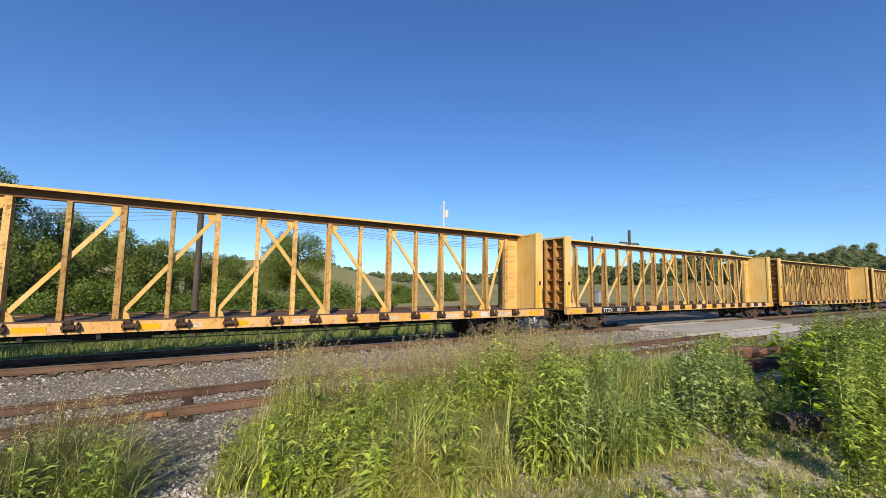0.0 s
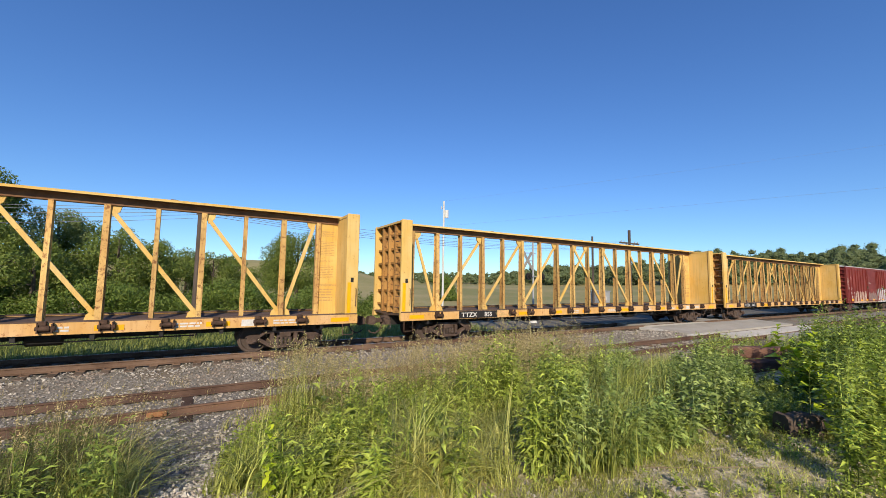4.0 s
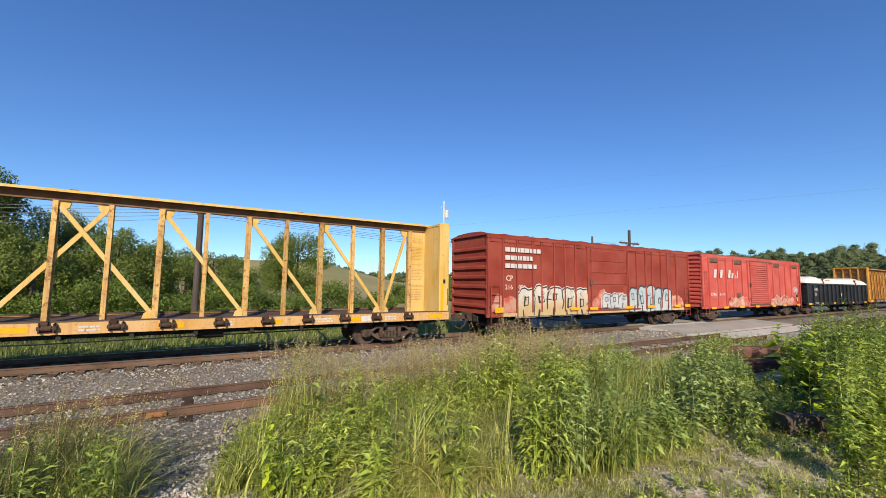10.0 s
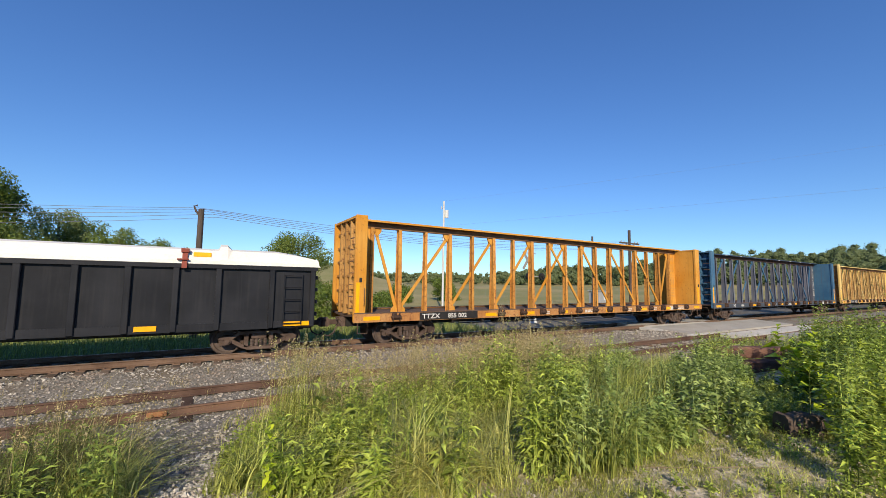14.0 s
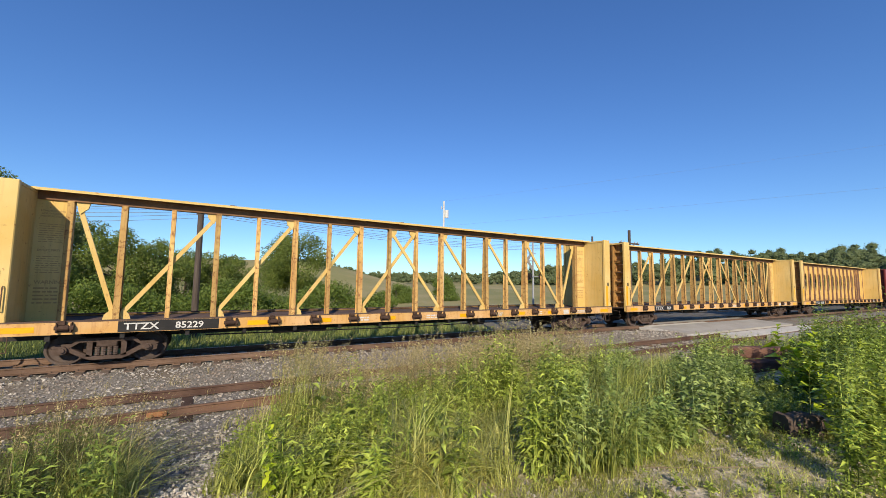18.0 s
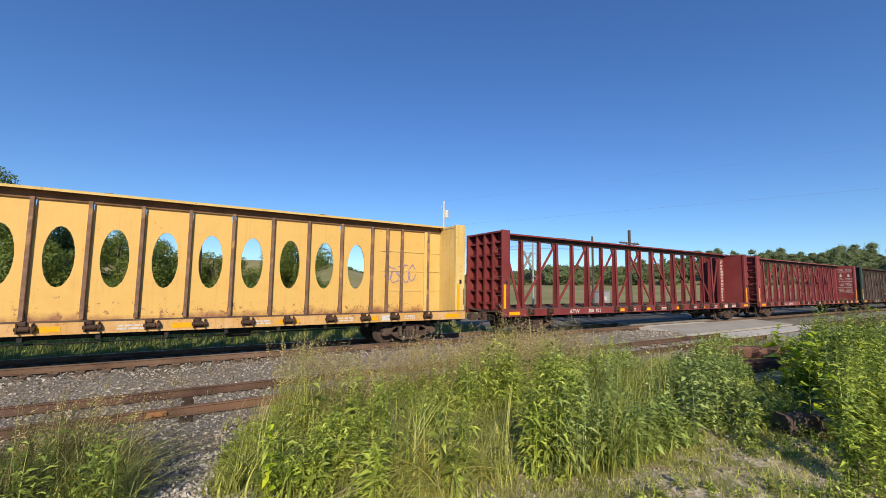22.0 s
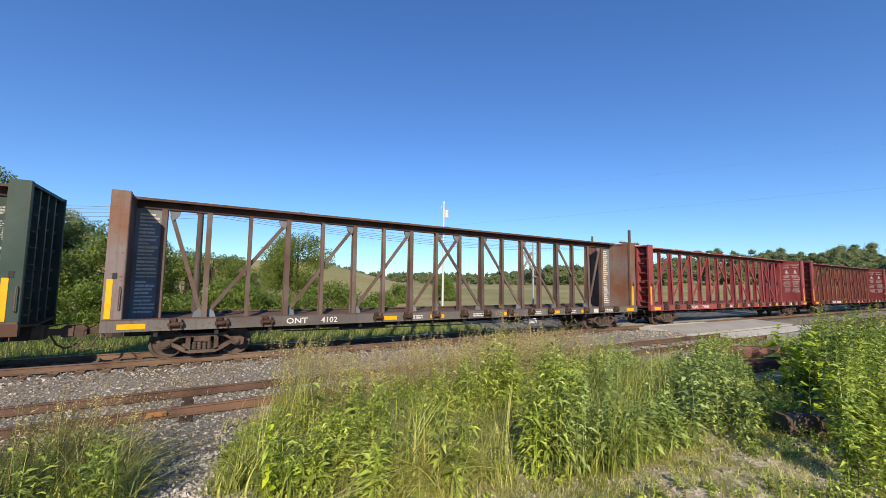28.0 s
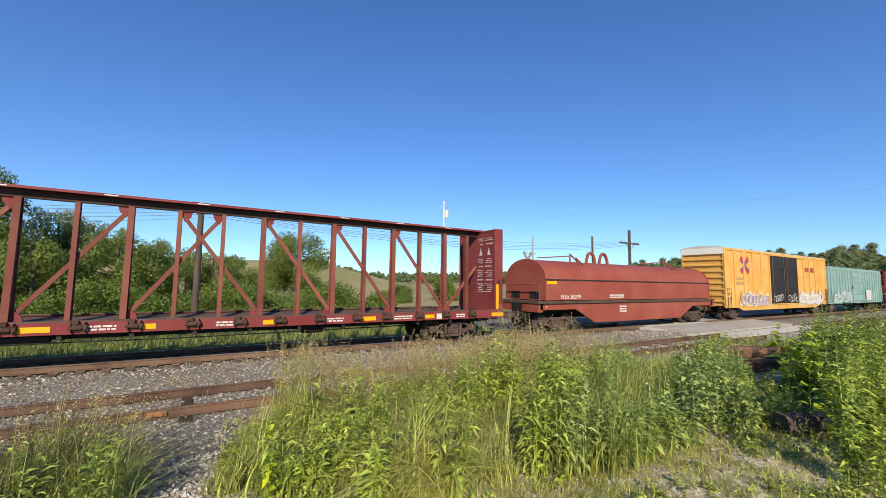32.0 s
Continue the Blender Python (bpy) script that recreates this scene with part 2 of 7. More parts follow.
# ---- mesh helpers ----
class Solid:
    """Collects vertices and faces of one part."""

    def __init__(self):
        self.v, self.f = [], []

    def add(self, vs, fs):
        k = len(self.v)
        self.v += [tuple(p) for p in vs]
        self.f += [tuple(i + k for i in q) for q in fs]
        return self

    def hexa(self, c):
        return self.add(c, [(0, 3, 2, 1), (4, 5, 6, 7), (0, 1, 5, 4), (1, 2, 6, 5), (2, 3, 7, 6), (3, 0, 4, 7)])

    def box(self, x0, x1, y0, y1, z0, z1):
        return self.hexa([(x0, y0, z0), (x1, y0, z0), (x1, y1, z0), (x0, y1, z0), (x0, y0, z1), (x1, y0, z1), (x1, y1, z1), (x0, y1, z1)])

    def soft(self, x0, x1, y0, y1, z0, z1, b=0.012):
        """A box with chamfered edges."""
        lo, hi = (x0, y0, z0), (x1, y1, z1)
        vs, idx = [], {}
        for cx in (0, 1):
            for cy in (0, 1):
                for cz in (0, 1):
                    c = (cx, cy, cz)
                    for ax in range(3):
                        p = []
                        for k in range(3):
                            q = (lo, hi)[c[k]][k]
                            p.append(q if k == ax else q + (b if c[k] == 0 else -b))
                        idx[c, ax] = len(vs)
                        vs.append(p)
        fs = []
        for ax in range(3):
            u, w = (ax + 1) % 3, (ax + 2) % 3
            for s in (0, 1):
                q = []
                for a, d in ((0, 0), (1, 0), (1, 1), (0, 1)):
                    c = [0, 0, 0]
                    c[ax], c[u], c[w] = s, a, d
                    q.append(idx[tuple(c), ax])
                fs.append(q if s else q[::-1])
            for a in (0, 1):
                for d in (0, 1):
                    c0, c1 = [0, 0, 0], [0, 0, 0]
                    c0[u], c0[w], c1[u], c1[w] = a, d, a, d
                    c0[ax], c1[ax] = 0, 1
                    c0, c1 = tuple(c0), tuple(c1)
                    q = [idx[c0, u], idx[c1, u], idx[c1, w], idx[c0, w]]
                    fs.append(q if a == d else q[::-1])
        for cx in (0, 1):
            for cy in (0, 1):
                for cz in (0, 1):
                    c = (cx, cy, cz)
                    q = [idx[c, 0], idx[c, 1], idx[c, 2]]
                    fs.append(q if (cx + cy + cz) % 2 else q[::-1])
        return self.add(vs, fs)

    def beam(self, p, q, w, d, up=(0, 1, 0)):
        """A bar from p to q, w wide and d thick along up."""
        p, q, up = Vector(p), Vector(q), Vector(up)
        a = (q - p).normalized()
        s = a.cross(up).normalized()
        n = s.cross(a).normalized()
        c = [e + s * (i * w / 2) + n * (j * d / 2) for e in (p, q) for i, j in ((-1, -1), (1, -1), (1, 1), (-1, 1))]
        return self.hexa(c)

    def cyl(self, p, q, r, n=10, r2=None, cap=True):
        p, q = Vector(p), Vector(q)
        a = (q - p).normalized()
        s = a.orthogonal().normalized()
        t = a.cross(s)
        r2 = r if r2 is None else r2
        vs = [e + (s * math.cos(6.2832 * i / n) + t * math.sin(6.2832 * i / n)) * rr for e, rr in ((p, r), (q, r2)) for i in range(n)]
        fs = [(i, (i + 1) % n, n + (i + 1) % n, n + i) for i in range(n)]
        if cap:
            fs += [tuple(range(n))[::-1], tuple(range(n, 2 * n))]
        return self.add(vs, fs)

    def slab(self, poly, y0, y1):
        """A plate in the xz plane between y0 and y1."""
        n = len(poly)
        vs = [(x, y0, z) for x, z in poly] + [(x, y1, z) for x, z in poly]
        return self.add(vs, [tuple(range(n)), tuple(range(n, 2 * n))[::-1]] + [(i, n + i, n + (i + 1) % n, (i + 1) % n) for i in range(n)])

    def run(self, poly, x0, x1):
        """A profile in the yz plane drawn out from x0 to x1."""
        n = len(poly)
        vs = [(x0, y, z) for y, z in poly] + [(x1, y, z) for y, z in poly]
        return self.add(vs, [tuple(range(n))[::-1], tuple(range(n, 2 * n))] + [(i, (i + 1) % n, n + (i + 1) % n, n + i) for i in range(n)])

    def path(self, pts, r, n=6):
        """One tube along a line of points."""
        pts = [Vector(p) for p in pts]
        rings = []
        for i, p in enumerate(pts):
            a = (pts[min(i + 1, len(pts) - 1)] - pts[max(i - 1, 0)]).normalized()
            s = a.cross(Vector((0.31, 0.17, 0.93))).normalized()
            t = a.cross(s)
            rings += [p + (s * math.cos(6.2832 * k / n) + t * math.sin(6.2832 * k / n)) * r for k in range(n)]
        m = len(pts)
        fs = [(i * n + k, i * n + (k + 1) % n, (i + 1) * n + (k + 1) % n, (i + 1) * n + k) for i in range(m - 1) for k in range(n)]
        return self.add(rings, fs + [tuple(range(n))[::-1], tuple(range((m - 1) * n, m * n))])

    def mesh(self, name, material, smooth=False):
        me = bpy.data.meshes.new(name)
        me.from_pydata(self.v, [], self.f)
        for m in material if isinstance(material, (list, tuple)) else (material,):
            me.materials.append(m)
        if smooth:
            me.shade_smooth()
        me.update()
        return me


def part(name, geo, material, parent, label="", smooth=False, at=None):
    """One mesh object under a thing or a part."""
    me = geo.mesh(name, material, smooth) if isinstance(geo, Solid) else geo
    ob = new(name, me)
    ob.parent = parent
    if at is not None:
        ob.matrix_basis = at
    return tagged(ob, label)


def thing(name, label, category, group="", at=None, kind=""):
    ob = new(name)
    ob.empty_display_size = 0.2
    if at is not None:
        ob.matrix_basis = at
    return tagged(ob, label, category, group, kind)


def solo(name, geo, material, label, category, group="", kind="", smooth=False, at=None):
    ob = new(name, geo.mesh(name, material, smooth) if isinstance(geo, Solid) else geo)
    if at is not None:
        ob.matrix_basis = at
    return tagged(ob, label, category, group, kind)


def text_mesh(body, size, material, wide=1.0, shear=0.0):
    """Built-in letters as a mesh in the xz plane, facing -y, from its left lower corner."""
    cu = bpy.data.curves.new("letters", "FONT")
    cu.body, cu.size, cu.shear, cu.resolution_u = body, size, shear, 2
    cu.offset = size * 0.018
    tmp = bpy.data.objects.new("letters", cu)
    scene.collection.objects.link(tmp)
    me = bpy.data.meshes.new_from_object(tmp.evaluated_get(bpy.context.evaluated_depsgraph_get()))
    bpy.data.objects.remove(tmp)
    bpy.data.curves.remove(cu)
    me.transform(pose(0, 0, 0, 90, 0, 0) @ Matrix.Diagonal((wide, 1, 1, 1)))
    me.materials.clear()
    me.materials.append(material)
    return me


def letters(name, body, size, material, parent, x, y, z, wide=1.0, shear=0.0, label=""):
    return part(name, text_mesh(body, size, material, wide, shear), material, parent, label, at=pose(x, y, z))


def bars(name, material, parent, x, y, z, w, h, rows, rnd, label="", fill=0.6):
    """Lines of writing too small to read, as plain bars."""
    s = Solid()
    step = h / rows
    for i in range(rows):
        zz, xx = z + h - step * (i + 0.5), x
        while xx < x + w - 0.02:
            ww = min(rnd.uniform(0.05, 0.22), x + w - xx)
            s.box(xx, xx + ww, y - 0.003, y, zz - step * fill / 2, zz + step * fill / 2)
            xx += ww + 0.03
    return tagged(part(name, s, material, parent, label), kind="stuff")

TRACK_Y = 15.06

# ---- ground ----
GY = (-400.0, 2.0, 3.9, 4.6, 6.8, 8.4, 9.2, 9.7, 10.9, 11.3, 12.2, 13.2, 16.9, 19.0, 30.0)
GZ = (0.53, 0.52, 0.37, 0.16, -0.34, -0.42, -0.44, -0.46, -0.46, -0.40, -0.40, -0.22, -0.22, -0.62, -0.62)


def sstep(a, b, x):
    t = min(1.0, max(0.0, (x - a) / (b - a)))
    return t * t * (3 - 2 * t)


def ground_z(x, y):
    z = float(np.interp(y, GY, GZ))
    # gravel shoulder of the crossing
    z = max(z, -0.40 + 0.27 * sstep(16.5, 18.5, x) * (1 - sstep(33, 36, x)) * sstep(11.0, 12.2, y) * (1 - sstep(13.2, 14.0, y)))
    if y > 24:
        r = math.hypot(x, y)
        z += 1.9 * sstep(40, 130, r)
        # grassy rise behind the trees, sloping down towards the road
        z += 7.0 * sstep(70, 135, y) * (1 - sstep(25, 62, x - (y - 115) * 0.2)) * (1 - 0.0 * sstep(160, 300, y))
        # wooded ridge
        a = math.degrees(math.atan2(x, y))
        z += sstep(170, 300, r) * float(np.interp(a, (-60, 20, 45, 56, 61, 64.5, 66.5, 68, 70, 90, 120), (3.4, 3.4, 4.4, 7.0, 11.0, 15.2, 15.2, 12.8, 14.0, 13.6, 13.6)))
    if y < 26:
        z += 0.05 * (noise.noise((x * 0.8, y * 0.8, 0)) + 0.5 * noise.noise((x * 2.3, y * 2.3, 5))) * (1 - sstep(6.0, 8.0, y) * (1 - sstep(17.5, 19.5, y)))
    return z


def span(knots):
    out = []
    for a, b, n in knots:
        out += [a + (b - a) * i / n for i in range(n)]
    return out + [knots[-1][1]]


gxs = span([(-1500, -200, 13), (-200, -30, 17), (-30, -8, 22), (-8, 24, 107), (24, 60, 48), (60, 300, 40), (300, 1500, 12)])
gys = span([(-1200, -60, 10), (-60, -4, 14), (-4, 9, 52), (9, 24, 50), (24, 60, 24), (60, 330, 54), (330, 1500, 12)])
nx = len(gxs)
g = Solid()
g.v = [(x, y, ground_z(x, y)) for y in gys for x in gxs]
g.f = [(j * nx + i, j * nx + i + 1, (j + 1) * nx + i + 1, (j + 1) * nx + i) for j in range(len(gys) - 1) for i in range(nx - 1)]


def ground_material():
    m, nt, bs = start_mat("ground_surface")
    tc = nd(nt, "TexCoord")
    p = tc.outputs["Object"]
    xyz = nd(nt, "SeparateXYZ", None, _0=p)
    y = xyz.outputs[1]
    wob = math2(nt, "MULTIPLY", math2(nt, "SUBTRACT", noise_of(nt, p, 0.9, 4.0), 0.5), 2.2)
    yy = math2(nt, "ADD", y, wob)
    n1, n2, n3 = noise_of(nt, p, 0.35, 5.0), noise_of(nt, p, 6.0, 5.0, 0.7), noise_of(nt, p, 45.0, 3.0)
    vor = nd(nt, "TexVoronoi", None, Vector=p, Scale=18.0)
    # dirt and fine gravel on the bank
    dirt = mixc(nt, ramp(nt, n2, 0.35, 0.65), (0.38, 0.315, 0.21, 1), (0.58, 0.50, 0.36, 1))
    dirt = mixc(nt, math2(nt, "MULTIPLY", ramp(nt, n3, 0.55, 0.7), 0.6), dirt, (0.54, 0.49, 0.39, 1))
    moss = mixc(nt, ramp(nt, n1, 0.50, 0.66), dirt, (0.22, 0.23, 0.08, 1))
    # ballast
    bal = mixc(nt, ramp(nt, vor.outputs["Distance"], 0.1, 0.7), (0.24, 0.215, 0.18, 1), (0.09, 0.078, 0.062, 1))
    bal = mixc(nt, math2(nt, "MULTIPLY", vor.outputs["Color"], 0.5), bal, (0.36, 0.335, 0.29, 1))
    bal = mixc(nt, ramp(nt, noise_of(nt, p, 0.5, 4.0), 0.5, 0.72), bal, (0.17, 0.13, 0.09, 1))
    # grass, near verge and far fields
    verge = mixc(nt, ramp(nt, n2, 0.35, 0.7), (0.09, 0.13, 0.035, 1), (0.18, 0.20, 0.07, 1))
    field = mixc(nt, ramp(nt, noise_of(nt, p, 0.05, 5.0), 0.4, 0.65), (0.235, 0.225, 0.09, 1), (0.36, 0.295, 0.145, 1))
    field = mixc(nt, math2(nt, "MULTIPLY", ramp(nt, noise_of(nt, p, 1.1, 4.0), 0.5, 0.7), 0.3), field, (0.13, 0.165, 0.055, 1))
    col = mixc(nt, ramp(nt, yy, 5.4, 6.6), moss, bal)
    col = mixc(nt, ramp(nt, yy, 17.6, 18.8), col, verge)
    # gravel yard beside the road; its colour is lowered for the train's shade
    yard = mixc(nt, ramp(nt, n2, 0.3, 0.7), (0.13, 0.115, 0.088, 1), (0.22, 0.195, 0.15, 1))
    inx = math2(nt, "MULTIPLY", ramp(nt, math2(nt, "ADD", xyz.outputs[0], wob), 13.0, 15.5), math2(nt, "MULTIPLY", ramp(nt, yy, 17.6, 18.6), ramp(nt, yy, 27.5, 25.5)))
    col = mixc(nt, inx, col, yard)
    col = mixc(nt, ramp(nt, yy, 26.0, 30.0), col, field)
    nt.links.new(col, bs.inputs["Base Color"])
    bs.inputs["Roughness"].default_value = 0.95
    bs.inputs["Specular IOR Level"].default_value = 0.2
    bumped(nt, bs, math2(nt, "ADD", math2(nt, "MULTIPLY", n2, 0.6), math2(nt, "MULTIPLY", vor.outputs["Distance"], 0.5)), 0.6, 0.05)
    return m


M_GROUND = ground_material()
solo("ground", g, M_GROUND, "gravel and grass ground rising to far fields", "ground", kind="structure", smooth=True)

# ---- tracks ----
M_RAILSIDE = surf("rusted_rail", (0.12, 0.072, 0.048), (0.23, 0.15, 0.105), 1.3, 25.0, 0.85, 0.1, 0.3, 0.005, 0.1)
M_SIDERAIL = surf("dark_rusted_rail", (0.085, 0.048, 0.036), (0.175, 0.11, 0.08), 1.1, 25.0, 0.88, 0.1, 0.4, 0.006, 0.1, (0.24, 0.14, 0.09))
M_RAILTOP = plain("worn_rail_head", (0.42, 0.36, 0.32), 0.35, 0.8)
M_TIE = surf("weathered_tie_wood", (0.085, 0.062, 0.048), (0.19, 0.145, 0.115), 1.2, 22.0, 0.9, 0, 0.7, 0.015, 0.35, stretch=(2.5, 0.6, 2.5))
M_TIEDARK = surf("dark_old_tie_wood", (0.035, 0.022, 0.017), (0.10, 0.062, 0.046), 1.2, 22.0, 0.9, 0, 0.7, 0.015, 0.5, stretch=(2.5, 0.6, 2.5))


def stone_material(name, dark, light):
    m, nt, bs = start_mat(name)
    isl = nd(nt, "NewGeometry").outputs["Random Per Island"]
    tc = nd(nt, "TexCoord")
    n = noise_of(nt, tc.outputs["Object"], 30.0, 3.0)
    col = mixc(nt, isl, dark, light)
    col = mixc(nt, ramp(nt, noise_of(nt, tc.outputs["Object"], 0.6, 4.0), 0.45, 0.75), col, (0.24, 0.17, 0.125, 1))
    col = mixc(nt, math2(nt, "MULTIPLY", ramp(nt, n, 0.4, 0.7), 0.35), col, (0.50, 0.475, 0.41, 1))
    nt.links.new(col, bs.inputs["Base Color"])
    bs.inputs["Roughness"].default_value = 0.9
    bs.inputs["Specular IOR Level"].default_value = 0.2
    return m


M_BALLAST = stone_material("crushed_ballast", (0.045, 0.037, 0.029, 1), (0.52, 0.47, 0.40, 1))
M_BANKSTONE = stone_material("pale_crushed_stone", (0.13, 0.115, 0.095, 1), (0.72, 0.66, 0.57, 1))
M_TANSTONE = surf("tan_gravel", (0.34, 0.29, 0.22), (0.62, 0.56, 0.47), 6.0, 40.0, 0.9, 0, 0, 0.01, 0.0)
RAIL = [(-0.07, -0.17), (0.07, -0.17), (0.07, -0.155), (0.012, -0.135), (0.012, -0.045), (0.036, -0.03), (0.036, -0.004), (0.028, 0.0), (-0.028, 0.0), (-0.036, -0.004), (-0.036, -0.03), (-0.012, -0.045), (-0.012, -0.135), (-0.07, -0.155)]


def track(name, yc, z, label, x0, x1, tie_x0, tie_x1, jitter, rnd, tie_m, lift=0.0):
    """Two rails on ties; the ties near the camera are single pieces."""
    tr = thing(name, label, "railway track", kind="structure")
    for s in (-1, 1):
        y = yc + s * 0.7525
        q = Solid().run([(y + a, z + b) for a, b in RAIL], x0, x1)
        r = part("rail", q, M_SIDERAIL if lift else M_RAILSIDE, tr, "rust-brown steel rail")
        part("rail_head", Solid().box(x0, x1, y - 0.026, y + 0.026, z, z + 0.002), M_RAILTOP if jitter < 0.1 else M_SIDERAIL, r)
    step = 0.53
    n = int((tie_x1 - tie_x0) / step)
    tie = Solid().soft(-0.115, 0.115, -1.30, 1.30, -0.18, 0.0, 0.015).mesh("tie", tie_m)
    plate = Solid().box(-0.10, 0.10, -0.18, 0.18, 0, 0.02).box(-0.08, -0.05, -0.12, -0.08, 0.02, 0.05).box(0.05, 0.08, 0.08, 0.12, 0.02, 0.05).mesh("tie_plate", M_RAILSIDE)
    for k in range(n):
        x = tie_x0 + step * k + rnd.uniform(-jitter, jitter) * 0.5
        t = part("tie", tie, tie_m, tr, at=pose(x, yc + rnd.uniform(-jitter, jitter), z - 0.19 + (rnd.choice((-0.06, -0.06, -0.045, 0.012)) if lift else 0.0), 0, 0, rnd.uniform(-1.5, 1.5) * jitter * 10))
        if -6 < x < 22:
            for s in (-1, 1):
                part("tie_plate", plate, M_RAILSIDE, t, at=pose(0, s * 0.7525, 0.002))
    far = Solid()
    for a, b in ((x0, tie_x0 - 0.2), (tie_x1 + 0.2, x1)):
        x = a
        while x < b:
            far.box(x - 0.115, x + 0.115, yc - 1.3, yc + 1.3, z - 0.37, z - 0.19)
            x += step
    tagged(part("far_ties", far, M_TIE, tr), kind="stuff")
    return tr


track("main_track", TRACK_Y, 0.0, "main railway track with rusty rails on timber ties", -160, 620, -8, 20, 0.03, random.Random(3), M_TIE)
sid = track("siding_track", 10.29, -0.20, "weedy siding with rusted rails and broken ties", -160, 620, -6, 19.5, 0.12, random.Random(4), M_TIEDARK, 0.03)
jb = Solid()
for x in (-0.80,):
    jb.soft(x, x + 0.32, 10.29 - 0.7525 - 0.075, 10.29 - 0.7525 - 0.015, -0.33, -0.235, 0.01)
    for k in range(2):
        jb.cyl((x + 0.08 + 0.16 * k, 10.29 - 0.86, -0.285), (x + 0.08 + 0.16 * k, 10.29 - 0.82, -0.285), 0.022, 6)
part("joint_bar", jb, surf("orange_rust", (0.27, 0.115, 0.05), (0.36, 0.18, 0.09), 4, 30, 0.9, 0, 0.3, 0.004, 0.05), sid, "orange-rusted bolted joint bar")


def scatter_stones(name, label, count, rnd, where, size, material=None):
    material = material or M_BALLAST
    """Crushed stones as small uneven lumps."""
    base = [(1, 0, 0), (-1, 0, 0), (0, 1, 0), (0, -1, 0), (0, 0, 1), (0, 0, -1)]
    tris = np.array([(0, 2, 4), (2, 1, 4), (1, 3, 4), (3, 0, 4), (2, 0, 5), (1, 2, 5), (3, 1, 5), (0, 3, 5)])
    rs = np.random.RandomState(rnd)
    vs, fs, k = [], [], 0
    while k < count:
        x, y = where(rs)
        r = size * (0.6 + rs.rand() ** 2)
        b = np.array(base) * (r * (0.6 + 0.8 * rs.rand(6, 1))) + r * 0.25 * rs.randn(6, 3)
        a = rs.rand() * 6.28
        rot = np.array([[math.cos(a), -math.sin(a), 0], [math.sin(a), math.cos(a), 0], [0, 0, 0.75]])
        vs.append(b @ rot.T + (x, y, ground_z(x, y) + r * 0.25))
        fs.append(tris + 6 * k)
        k += 1
    me = bpy.data.meshes.new(name)
    me.from_pydata(np.concatenate(vs).tolist(), [], np.concatenate(fs).tolist())
    me.materials.append(material)
    return solo(name, me, material, label, "gravel", kind="stuff")


scatter_stones("ballast", "grey crushed-stone ballast between the tracks", 24000, 5, lambda r: (r.uniform(-7, 12), r.uniform(6.0, 14.3)), 0.026)
scatter_stones("ballast", "grey crushed stone spilling down the bank", 7000, 7, lambda r: (r.uniform(-2.6, 1.5), r.uniform(3.9, 7.2)), 0.026, M_BANKSTONE)
scatter_stones("ballast", "grey crushed-stone ballast further along the tracks", 6500, 6, lambda r: (r.uniform(12, 22), r.uniform(8.3, 14.3)), 0.034)
scatter_stones("gravel", "loose fine gravel on the bank", 9000, 8, lambda r: (r.uniform(0.3, 7.5), r.uniform(1.0, 4.6)), 0.010, M_TANSTONE)
scatter_stones("gravel", "small loose stones on the bank", 1500, 9, lambda r: (r.uniform(0.3, 7.5), r.uniform(1.0, 4.6)), 0.021)
scatter_stones("gravel", "loose fine gravel on the dirt lot", 4000, 10, lambda r: (r.uniform(-7, 9), r.uniform(-4, 4.2)), 0.012, M_TANSTONE)


# ---- far woods, trees and hedge ----
L_TREE = leafy("tree_leaves", (0.085, 0.125, 0.024), (0.19, 0.225, 0.048), (0.14, 0.175, 0.036), 0.55, 0.85, 0.95)
L_TREE2 = leafy("pale_tree_leaves", (0.12, 0.165, 0.06), (0.22, 0.255, 0.11), (0.17, 0.21, 0.09), 0.55, 0.85, 0.95)
L_HEDGE = leafy("hedge_leaves", (0.075, 0.125, 0.022), (0.185, 0.23, 0.045), (0.13, 0.175, 0.034), 0.55, 0.85, 0.95)
# Distance haze is put into these two paler, greyer greens.
L_WOOD = leafy("hazed_wood_leaves", (0.105, 0.135, 0.065), (0.145, 0.175, 0.08), (0.125, 0.155, 0.07), 0.8, 0.85, 1.1)
M_CANOPY = surf("hazed_canopy", (0.095, 0.125, 0.06), (0.145, 0.175, 0.078), 0.7, 2.6, 0.95, 0, 1.0, 0.6, 0.0)
M_BARK = surf("bark", (0.085, 0.065, 0.05), (0.16, 0.13, 0.10), 3, 30, 0.95, 0, 0.8, 0.02, 0.2)


def leaf_cloud(rs, centers, radii, per, size, squash=0.85):
    """Many small leaf quads spread in lumps; returns a mesh's verts and faces."""
    vs, fs = [], []
    k = 0
    for c, r in zip(centers, radii):
        n = int(per * r * r)
        d = rs.randn(n, 3)
        d /= np.linalg.norm(d, axis=1)[:, None]
        rr = r * (0.3 + 0.75 * rs.rand(n, 1) ** 0.6)
        p = np.array(c) + d * rr * (1, 1, squash)
        nrm = d + 0.42 * rs.randn(n, 3)
        nrm /= np.linalg.norm(nrm, axis=1)[:, None]
        t = np.cross(nrm, rs.randn(n, 3))
        t /= np.linalg.norm(t, axis=1)[:, None]
        b = np.cross(nrm, t)
        s = size * (0.6 + 0.8 * rs.rand(n, 1))
        q = np.stack([p - t * s, p - b * s * 0.5 + nrm * s * 0.15, p + t * s, p + b * s * 0.5 + nrm * s * 0.15], 1)
        vs.append(q.reshape(-1, 3))
        fs.append(np.arange(4 * n).reshape(n, 4) + k)
        k += 4 * n
    return np.concatenate(vs), np.concatenate(fs)


